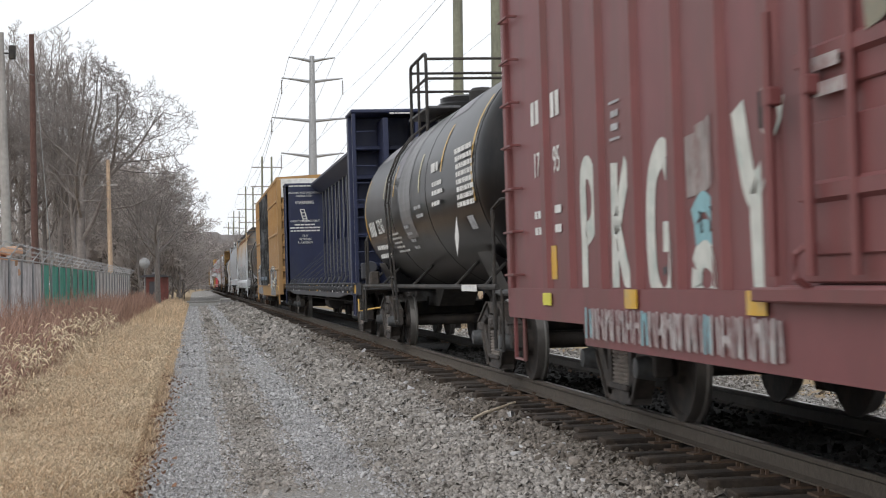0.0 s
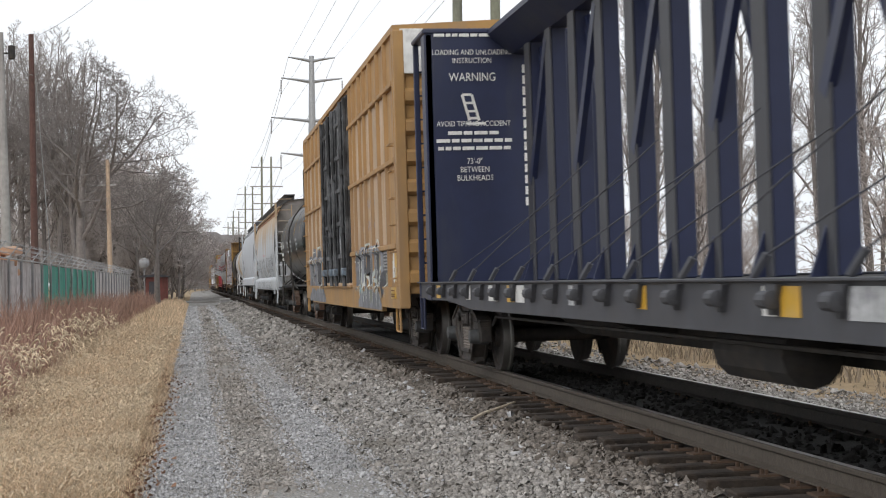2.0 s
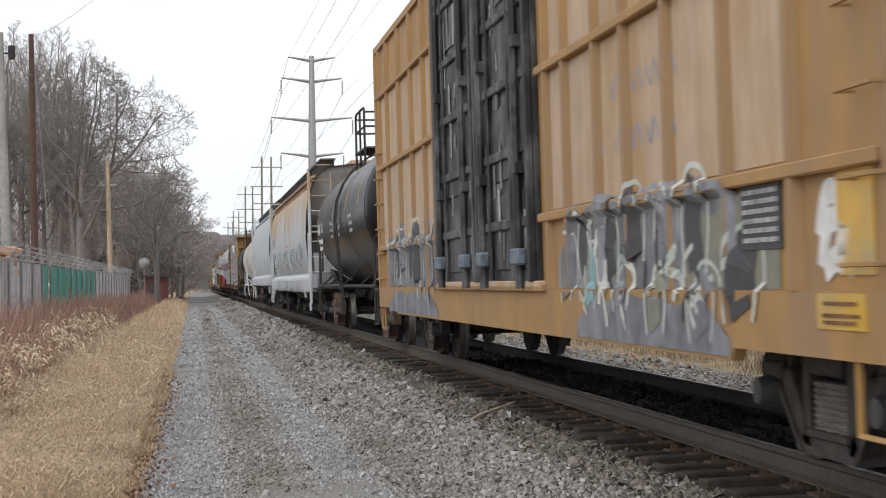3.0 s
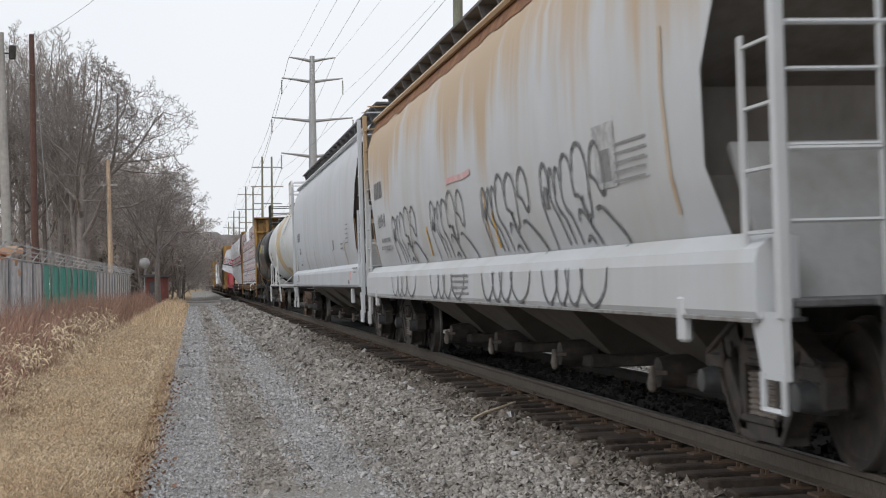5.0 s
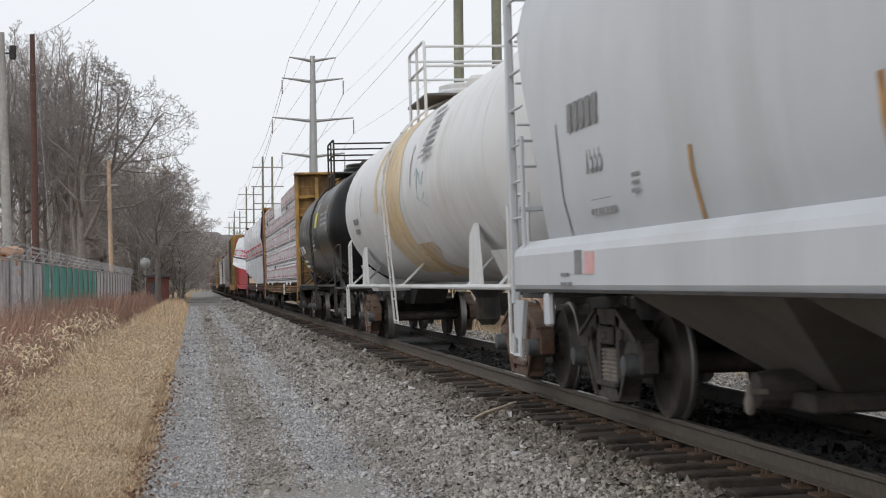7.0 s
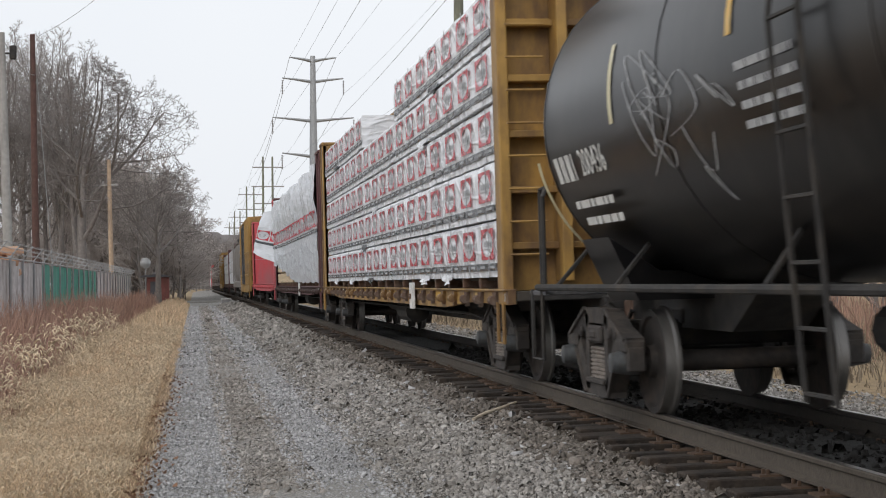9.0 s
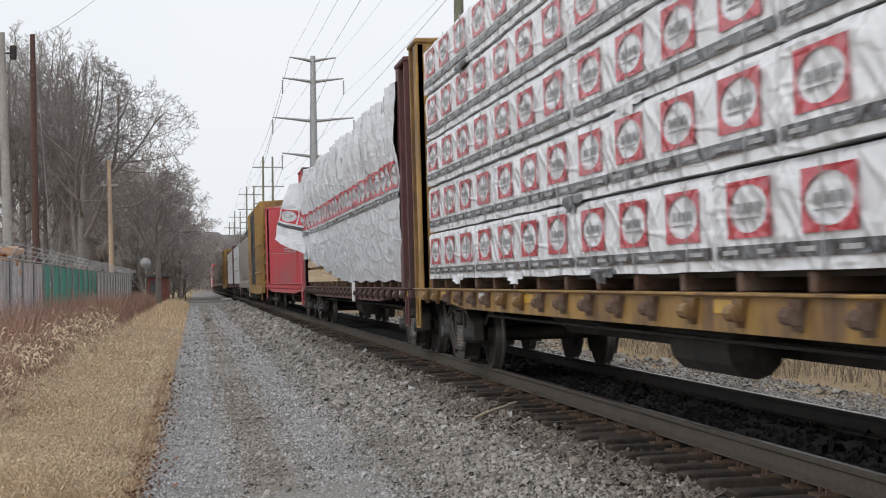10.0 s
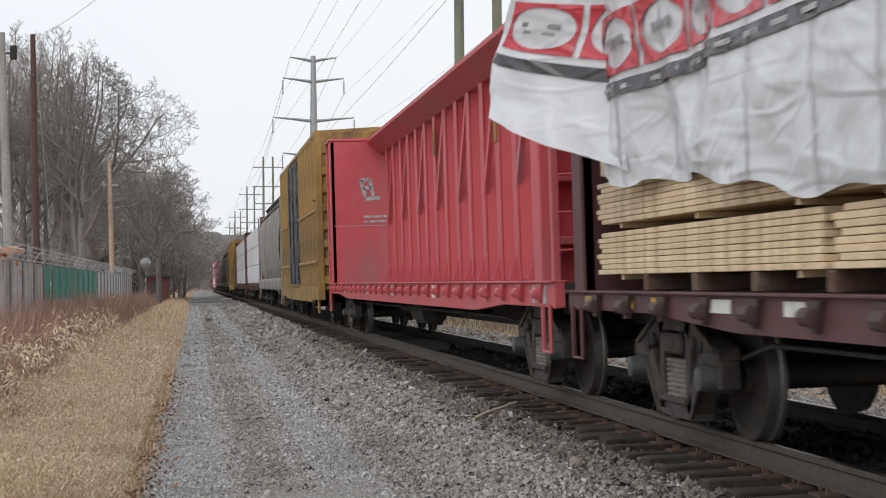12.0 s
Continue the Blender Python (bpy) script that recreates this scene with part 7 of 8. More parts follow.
def blue_flatcar():
    marks = [(0.3, 0.45, "reflector"), (1.95, 0.22, "reflector"), (3.1, 0.25, "faded_white"), (4.45, 0.3, "white_paint"), (5.75, 0.2, "white_paint"), (7.12, 0.22, "reflector"), (9.3, 0.5, "faded_white"),
             (10.45, 0.28, "reflector"), (10.8, 0.22, "white_paint"), (13.4, 0.24, "reflector"), (15.6, 0.2, "faded_white"), (17.7, 0.4, "white_paint"), (18.2, 0.35, "reflector"), (19.1, 0.5, "white_paint"), (20.8, 0.3, "white_paint"), (23.1, 0.3, "reflector")]
    car = centrebeam("empty dark-blue center-beam flatcar with lettered bulkheads", 32.4, 25.1, 1.25, 23.85, 4.74, M["blue"], M["blue"], M["blue_grey"], M["blue_grey"], marks, False)
    e = on_end(-0.71, 23.838, 2.9)
    w = M["white_paint"]
    text_lines(car, e, [("LOADING AND UNLOADING", 0.078, 0, 1.57), ("INSTRUCTION", 0.078, 0, 1.45), ("WARNING", 0.125, 0, 1.21), ("AVOID TIPPING ACCIDENT", 0.078, 0, 0.54), ("73'-0\"", 0.085, 0.0, 0.0), ("BETWEEN", 0.085, 0.0, -0.12), ("BULKHEADS", 0.085, 0, -0.24)], w, label="white stencilled instructions")
    bars(car, e, [(-0.55, 0.5, 1.82, 0.045), (-0.38, 0.36, 0.41, 0.05), (-0.55, 0.55, 0.30, 0.05), (-0.53, 0.53, 0.19, 0.05)], w)
    pic = Build()
    for p, q in (((-0.14, 0.66), (-0.04, 0.22)), ((0.0, 0.66), (0.1, 0.22)), ((-0.14, 0.66), (0.0, 0.66)), ((-0.11, 0.52), (0.03, 0.52)), ((-0.08, 0.38), (0.07, 0.38)), ((-0.05, 0.26), (0.09, 0.26)), ((-0.08, 0.17), (0.2, 0.17))):
        pic.strip([p, q], 0.04, lambda u, v: (-0.73 + u, 23.836, 3.3 + 0.85 * v))
    part("warning_drawing", pic, w, car, "white drawing of a tipping stack")
    sc = Build()
    for k in range(13):
        sc.box(0.02, 0.11, 23.834, 23.838, 2.25 + k * 0.16, 2.37 + k * 0.16)
    part("load_scale", sc, w, car, "white ladder of load marks")
    text_lines(car, on_end(0.35, 0.108, 4.76), [("CAUTION", 0.08, 0, 0)], w)
    bars(car, on_end(-0.2, 0.108, 4.76), [(-0.45, 0.2, 0.03, 0.03), (-0.4, 0.1, -0.03, 0.03)], w)
    part("brake_box", Build().box(-1.30, -1.06, -0.02, 0.1, 1.25, 1.6, 0.03).lathe([(-0.12, 0.11), (-0.09, 0.13), (-0.06, 0.11)], 16, "y", (-1.1, 0, 1.5)), M["blue_grey"], car, "grey hand-brake wheel and chain box")
    part("uncoupling_lever", Build().tube([(-1.38, -0.05, 0.85), (-1.38, -0.1, 0.6), (-1.25, -0.15, 0.62), (-0.3, -0.25, 0.75)], 0.02, 5), M["reflector"], car, "yellow uncoupling lever")


def red_flatcar():
    marks = [(0.5, 0.6, "faded_white"), (3.4, 0.3, "reflector"), (7.5, 0.25, "white_paint"), (12, 0.4, "faded_white"), (16, 0.3, "faded_white"), (20.2, 0.5, "faded_white"), (22, 0.3, "reflector")]
    car = centrebeam("empty bright-red center-beam flatcar", 218.4, 24.7, 0.95, 23.5, 4.66, M["bright_red"], M["bright_red"], M["bright_red"], M["bright_red"], marks, False, cables=False)
    w = M["faded_white"]
    pic = Build()
    for p, q in (((-0.1, 0.6), (0.0, 0.2)), ((0.12, 0.62), (0.2, 0.22)), ((-0.1, 0.6), (0.12, 0.62)), ((-0.04, 0.4), (0.16, 0.42)), ((0.0, 0.14), (0.36, 0.16))):
        pic.strip([p, q], 0.09, lambda u, v: (-0.55 + u, 23.487, 3.1 + v))
    part("warning_drawing", pic, w, car, "worn white drawing of a tipping stack")
    bars(car, on_end(-0.4, 23.49, 2.9), [(-0.2, 0.5, -0.1, 0.05), (-0.2, 0.6, -0.22, 0.05), (-0.95, 0.9, -0.32, 0.015), (0.4, 0.7, 1.2, 0.12)], w)
    for k, y in enumerate((6.5, 9.0, 15.0)):
        part("old_placard", Build().box(-0.15, -0.13, y - 0.1, y + 0.1, 3.6 - 0.3 * (k % 2), 4.1 - 0.3 * (k % 2)), M["old_ocher"], car, "weathered green-brown tag board")


# ---- wrapped lumber ----
def wrapped_bundle(length, height, depth, seed):
    """A wrapped pack: a soft box whose long side is creased."""
    b = Build()
    ny, nz = 16, 5
    rng = random.Random(seed)
    vs, fs = [], []
    ring = [(0.0, 0.0), (0.0, 0.02)] + [(0.0, 0.02 + (height - 0.06) * k / nz) for k in range(1, nz)] + [(0.0, height - 0.04), (0.03, height), (depth, height), (depth, 0.0)]
    for j in range(ny + 1):
        y = length * j / ny
        for i, (x, z) in enumerate(ring):
            bump = 0.022 * noise.noise(Vector((y * 2.3 + seed * 7, z * 5, seed))) + 0.014 * noise.noise(Vector((y * 6 + z * 3, z * 9, seed + 3))) if x < 0.05 else 0
            sag = 0.012 * noise.noise(Vector((y * 1.2, seed, 5))) if i < 2 else 0
            vs.append((x + bump, y, z + sag))
    n = len(ring)
    for j in range(ny):
        for i in range(n):
            fs.append((j * n + i, j * n + (i + 1) % n, (j + 1) * n + (i + 1) % n, (j + 1) * n + i))
    fs += [tuple(range(n))[::-1], tuple(range(ny * n, (ny + 1) * n))]
    return b.add(vs, fs).mesh("wrapped_pack", M["wrap"], True)


def logo(b, place, y, z, s, wide=1.5, seg=16):
    """A red square with a round window."""
    vs, fs = [], []
    for k in range(seg):
        a = 2 * math.pi * k / seg
        c, d = math.cos(a), math.sin(a)
        q = max(abs(c), abs(d))
        vs += [place(y + c / q * s * wide / 2, z + d / q * s / 2), place(y + c * s * wide * 0.45, z + d * s * 0.42)]
    for k in range(seg):
        j = (k + 1) % seg
        fs.append((2 * k, 2 * j, 2 * j + 1, 2 * k + 1))
    b.add(vs, fs)


def print_meshes(length, height, count):
    skin = lambda u, w: (-0.016, u, w)
    red, grey, words = Build(), Build(), Build()
    step = length / count
    for k in range(count):
        y, z = step * (k + 0.5), height * 0.62
        logo(red, skin, y, z, 0.36, 2.05)
        for q in range(4):
            words.strip([(y - 0.20 + 0.11 * q, z + 0.005), (y - 0.13 + 0.11 * q, z + 0.005)], 0.065, skin)
        words.strip([(y - 0.2, z - 0.06), (y + 0.2, z - 0.06)], 0.014, skin)
    grey.strip([(0.02, height * 0.19), (length - 0.02, height * 0.19)], 0.085, skin)
    light = Build()
    for k in range(count * 2):
        light.strip([(length / (2 * count) * (k + 0.3), height * 0.19), (length / (2 * count) * (k + 0.75), height * 0.19)], 0.03, lambda u, w: (-0.019, u, w))
    return red.mesh("red_print", M["wrap_red"]), grey.mesh("grey_band", M["wrap_grey"]), words.mesh("logo_mark", M["print_grey"]), light.mesh("band_mark", M["faded_white"])


def lumber_car():
    near, L = 169.7, 24.2
    marks = [(0.25, 0.5, "faded_white"), (1.55, 0.5, "reflector"), (4.6, 0.5, "reflector"), (10.0, 0.4, "reflector"), (15.8, 0.5, "reflector"), (18.45, 0.35, "white_paint"), (21.2, 0.4, "reflector"), (23.2, 0.4, "reflector")]
    car = centrebeam("rusty yellow center-beam flatcar loaded with wrapped lumber", near, L, 0.58, 23.3, 4.76, M["ttx_yellow"], M["ttx_yellow"], M["ttx_yellow"], M["rusty_casting"], marks, True, cables=False)
    text_lines(car, on_side(-1.391, 17.4, 0.99), [("4738", 0.13, 0, 0)], M["white_paint"], label="white stencilled car number")
    part("tag_board", Build().box(-1.47, -1.43, 6.9, 7.25, 0.78, 1.18, 0.005), M["white_paint"], car, "white routing board")
    stack = thing("lumber_load", "tiers of white plastic-wrapped lumber packs with red printed squares", "lumber", "loaded lumber")
    cars.append((stack, near))
    tiers, h = 5, 0.665
    sizes = {"long": 4.86, "short": 3.66}
    shapes = {k: [wrapped_bundle(n - 0.02, h - 0.022, 1.15, j + 4 * (k == "short")) for j in range(4)] for k, n in sizes.items()}
    prints = {"long": print_meshes(4.84, h - 0.045, 4), "short": print_meshes(3.64, h - 0.045, 3)}
    order = ["long", "long", "short", "long", "short"]
    rng = random.Random(5)
    for t in range(tiers):
        at = 0.64
        for k in range(5):
            kind = order[(k + 2 * t) % 5] if t else order[k]
            y = at + rng.uniform(-0.01, 0.01)
            at += sizes[kind] + 0.03
            if t == 4 and k == 2:
                continue
            z = DECK + 0.06 + t * h
            m = Matrix.Translation((-1.37 + rng.uniform(-0.012, 0.012), y, z))
            bu = part("wrapped_pack", shapes[kind][(t * 3 + k) % 4], None, stack, "creased white plastic wrap over sawn lumber", at=m)
            for name, me in zip(("red_print", "grey_band", "logo_mark", "band_mark"), prints[kind]):
                tagged(part(name, me, None, bu), kind="stuff")
            for s in (0.5, 1.8, 3.1):
                part("strap", Build().box(-0.022, -0.014, s, s + 0.014, 0.0, h - 0.03), M["faded_white"], bu)
            if t == 0 or (t + k) % 4 == 0:
                tail = Build()
                u0 = rng.uniform(0.1, sizes[kind] - 1.0)
                pts = [(u0 + 0.06 * i, -0.02 - 0.06 * abs(noise.noise(Vector((i * 0.35, t * 3 + k, 2)))) - (0.05 if 3 < i < 9 else 0.0)) for i in range(13)]
                vs = [(-0.02 - 0.05 * abs(noise.noise(Vector((i * 0.5, k, q)))) * q, u, 0.05 + (w - 0.05) * q / 2) for i, (u, w) in enumerate(pts) for q in range(3)]
                tail.add(vs, [(3 * i + q, 3 * i + q + 1, 3 * i + q + 4, 3 * i + q + 3) for i in range(12) for q in range(2)])
                part("loose_hem", tail, M["wrap_grey"] if rng.random() < 0.4 else M["wrap"], bu, "loose crumpled tail of film", smooth=True)
            part("wrapped_pack", shapes[kind][k % 4], None, stack, at=Matrix.Translation((0.2, y, z)))
        # a dark slab fills the gap below each tier
        part("spacer", Build().box(-1.25, -0.25, 0.7, 22.9, DECK + 0.02 + t * h, DECK + 0.055 + t * h), M["dark_gap"], stack)


def ridge(v):
    """Rounded hollows between sharp folds, 0 to 1."""
    return max(0.0, 1 - abs(noise.noise(Vector(v))) * 2.6)


def tarp_x(y, z):
    """The wrap's side: taut and square below, hanging in long upright folds above."""
    high = min(1.0, max(0.0, z - 2.9) * 0.9)
    bulge = 0.05 * math.sin(math.pi * min(max((z - 1.2) / 3.3, 0), 1))
    soft = 0.014 * noise.noise(Vector((y * 1.1, z * 1.6, 9.0))) + 0.010 * noise.noise(Vector((y * 4, z * 3.2, 4.0)))
    folds = high * (0.17 * ridge((y * 1.5 + z * 0.5, z * 0.22, 6.0)) + 0.09 * ridge((y * 3.4 - z * 0.8, z * 0.35, 12.0)))
    creases = (1 - high) * (0.022 * ridge((y * 0.5, z * 2.6, 11.0)) ** 4 + 0.016 * ridge((y * 1.6 + z, z * 1.1, 15.0)) ** 4)
    loose = max(0.0, y - 15.0) * 0.010 * math.sin(y * 2.6 + z * 0.8) + (0.07 * ridge((y * 0.9, z * 0.5, 21.0)) if y > 16 else 0.0) * min(1.0, max(0.0, (y - 16) / 3))
    return -1.36 - bulge + soft - folds - creases - loose + max(0.0, z - 3.6) * 0.12


def tarp_low(y):
    """Where the wrap's torn lower edge hangs."""
    away = max(0.0, y - 10.5)
    return 1.21 + 0.02 * math.sin(y * 3.1) + 0.80 * (away / 11.5) ** 1.25 + min(1.0, away / 5) * (0.05 * math.sin(y * 2.3) + 0.03 * math.sin(y * 5.7 + 1))


def torn_lumber_car():
    near, L = 194.2, 23.9
    marks = [(0.5, 0.4, "reflector"), (1.4, 0.2, "white_paint"), (2.6, 0.3, "faded_white"), (8.2, 0.3, "white_paint"), (13.4, 0.5, "faded_white"), (16.8, 0.5, "reflector"), (18.15, 0.5, "white_paint"), (19.55, 0.4, "white_paint"), (21.0, 0.25, "reflector"), (21.75, 0.25, "reflector"), (22.9, 0.3, "reflector")]
    car = centrebeam("dark brown-red center-beam flatcar under torn lumber wrap", near, L, 1.15, 23.2, 4.68, M["brown_paint"], M["brown_paint"], M["brown_paint"], M["brown_paint"], marks, True, cables=False)
    part("tag_board", Build().box(-1.47, -1.43, 8.2, 8.5, 0.80, 1.2, 0.005), M["white_paint"], car, "white routing board")
    stack = thing("lumber_load", "sawn lumber packs under a torn flapping white wrap", "lumber", "loaded lumber")
    cars.append((stack, near))
    # bare packs: layers of boards
    layer = 0.044
    rng = random.Random(9)
    board = {n: Build().box(0, 1.05, 0, n, 0, layer - 0.004, 0.004).mesh("board", M["timber"]) for n in (4.75, 4.6, 4.68)}
    for t in range(3):
        for k in range(4):
            y = 3.6 + k * 4.86
            z = DECK + 0.06 + t * 0.42
            if k < 2 or t > 1:
                part("lumber_pack", Build().box(-1.28, -0.2, y, y + 4.8, z, z + 0.38, 0.01), M["timber"], stack)
                continue
            for i in range(8):
                n = (4.75, 4.6, 4.68)[(i + t) % 3]
                part("board", board[n], None, stack, at=Matrix.Translation((-1.33 + rng.uniform(-0.008, 0.008), y + rng.uniform(0, 0.06), z + i * layer)))
            for u in (0.4, 2.2, 4.1):
                part("sticker", Build().box(-1.30, -0.3, y + u, y + u + 0.06, z - 0.045, z - 0.003), M["timber"], stack)
    part("lumber_pack", Build().box(-1.22, 1.2, 1.3, 23.0, 2.45, 4.35, 0.02), M["timber"], stack)
    # the wrap: side and top as one creased sheet
    b = Build()
    ys = np.arange(0.95, 22.1, 0.06)
    nz = 46
    vs, fs = [], []
    for y in ys:
        lo = tarp_low(y)
        hi = 4.42 + 0.05 * math.sin(y * 1.3) + 0.03 * math.sin(y * 3.7)
        for i in range(nz + 1):
            z = lo + (hi - lo) * i / nz
            vs.append((tarp_x(y, z), y, z))
        vs.append((-1.1, y, hi + 0.12 + 0.03 * noise.noise(Vector((y * 2, 1, 1)))))
        vs.append((-0.1, y, hi + 0.2))
    n = nz + 3
    for j in range(len(ys) - 1):
        for i in range(n - 1):
            fs.append((j * n + i, j * n + i + 1, (j + 1) * n + i + 1, (j + 1) * n + i))
    wrap = part("wrap_sheet", b.add(vs, fs), M["tarp"], stack, "torn creased white plastic wrap", smooth=True)
    skin = lambda u, w: (min(tarp_x(u, w), tarp_x(u - 0.05, w), tarp_x(u + 0.05, w), tarp_x(u, w + 0.05), tarp_x(u, w - 0.05)) - 0.010, u, w)
    red, grey, words, light = Build(), Build(), Build(), Build()
    for k in range(27):
        y = 1.4 + k * 0.80
        logo(red, skin, y, 2.98, 0.45, 1.62, 24)
        for q in range(4):
            words.strip([(y - 0.17 + 0.095 * q, 2.99), (y - 0.11 + 0.095 * q, 2.99)], 0.075, skin)
    grey.strip([(1.0 + 0.1 * i, 2.64) for i in range(210)], 0.11, skin)
    for k in range(52):
        light.strip([(1.1 + 0.4 * k, 2.64), (1.32 + 0.4 * k, 2.64)], 0.035, lambda u, w: (skin(u, w)[0] - 0.004, u, w))
    tagged(part("red_print", red, M["wrap_red"], wrap), kind="stuff")
    part("grey_band", grey, M["wrap_grey"], wrap)
    tagged(part("logo_mark", words, M["print_grey"], wrap), kind="stuff")
    tagged(part("band_mark", light, M["faded_white"], wrap), kind="stuff")
    for k in range(24):
        y = 1.7 + k * 0.86
        s = Build()
        s.strip([(y, tarp_low(y) + 0.02 + (4.3 - tarp_low(y)) * i / 40) for i in range(41)], 0.02, skin)
        part("strap", s, M["faded_white"], wrap, "thin grey strap")
    # the loose end that flaps in the wind
    def flap(name, length, height, seed):
        f = Build()
        nu, nw = 22, 26
        shape = {}
        for i in range(nu + 1):
            for j in range(nw + 1):
                u, w = i / nu, j / nw
                reach = length * (0.62 + 0.42 * w ** 1.5 - 0.25 * max(0.0, w - 0.85) / 0.15 + 0.04 * math.sin(11 * w + seed))
                y = u * reach
                z = -w * height * (1 - 0.12 * u - 0.10 * u * u) - 0.12 * u * (1 - w)
                x = -0.85 * u ** 1.4 * (0.35 + 0.65 * w) - 0.10 * math.sin(6 * u + 3 * w + seed) * u ** 0.5 + 0.05 * noise.noise(Vector((u * 6, w * 6, seed))) - 0.06 * ridge((u * 2.4, w * 1.2, seed))
                shape[(i, j)] = (x, y, z)
        keys = list(shape)
        num = {k: i for i, k in enumerate(keys)}
        f.add([shape[k] for k in keys], [(num[(i, j)], num[(i + 1, j)], num[(i + 1, j + 1)], num[(i, j + 1)]) for i in range(nu) for j in range(nw)])
        ob = tagged(new(name, f.mesh(name, M["tarp"], True)), "loose torn end of white lumber wrap flapping in the wind", "plastic wrap")

        def lay(u, w):
            i, j = min(max(u, 0), 0.999) * nu, min(max(w, 0), 0.999) * nw
            a, c = int(i), int(j)
            p = Vector(shape[(a, c)]) * (1 - (i - a)) * (1 - (j - c)) + Vector(shape[(a + 1, c)]) * (i - a) * (1 - (j - c)) + Vector(shape[(a, c + 1)]) * (1 - (i - a)) * (j - c) + Vector(shape[(a + 1, c + 1)]) * (i - a) * (j - c)
            return (p.x - 0.012, p.y - 0.004, p.z)
        r, g, m = Build(), Build(), Build()
        for k in range(2):
            logo(r, lay, 0.26 + 0.46 * k, 0.53, 0.20, 2.1, 24)
            m.strip([(0.16 + 0.46 * k, 0.52), (0.36 + 0.46 * k, 0.52)], 0.02, lay)
            m.strip([(0.18 + 0.46 * k, 0.55), (0.34 + 0.46 * k, 0.55)], 0.014, lay)
        g.strip([(0.01 + 0.049 * i, 0.685) for i in range(21)], 0.05, lay)
        tagged(part("red_print", r, M["wrap_red"], ob), kind="stuff")
        tagged(part("logo_mark", m, M["print_grey"], ob), kind="stuff")
        part("grey_band", g, M["wrap_grey"], ob)
        return ob
    flaps.append((flap("torn_wrap", 1.3, 2.25, 1.0), near, (-1.43, 21.35, 4.25), 0.0))


flaps = []


def far_wrapped_car(near):
    L = 24.6
    car = centrebeam("center-beam flatcar carrying white-wrapped lumber in the distance", near, L, 0.9, 23.4, 4.5, M["brown_paint"], M["brown_paint"], M["brown_paint"], M["brown_paint"], [(2, 0.5, "reflector")], True, cables=False)
    stack = thing("lumber_load", "white-wrapped lumber packs on a distant flatcar", "lumber", "loaded lumber")
    cars.append((stack, near))
    for t in range(3):
        for k in range(4):
            part("wrapped_pack", Build().box(-1.36, 1.36, 1.0 + k * 5.6, 6.55 + k * 5.6, DECK + 0.05 + t * 1.03, DECK + 1.06 + t * 1.03, 0.05), M["wrap"], stack)


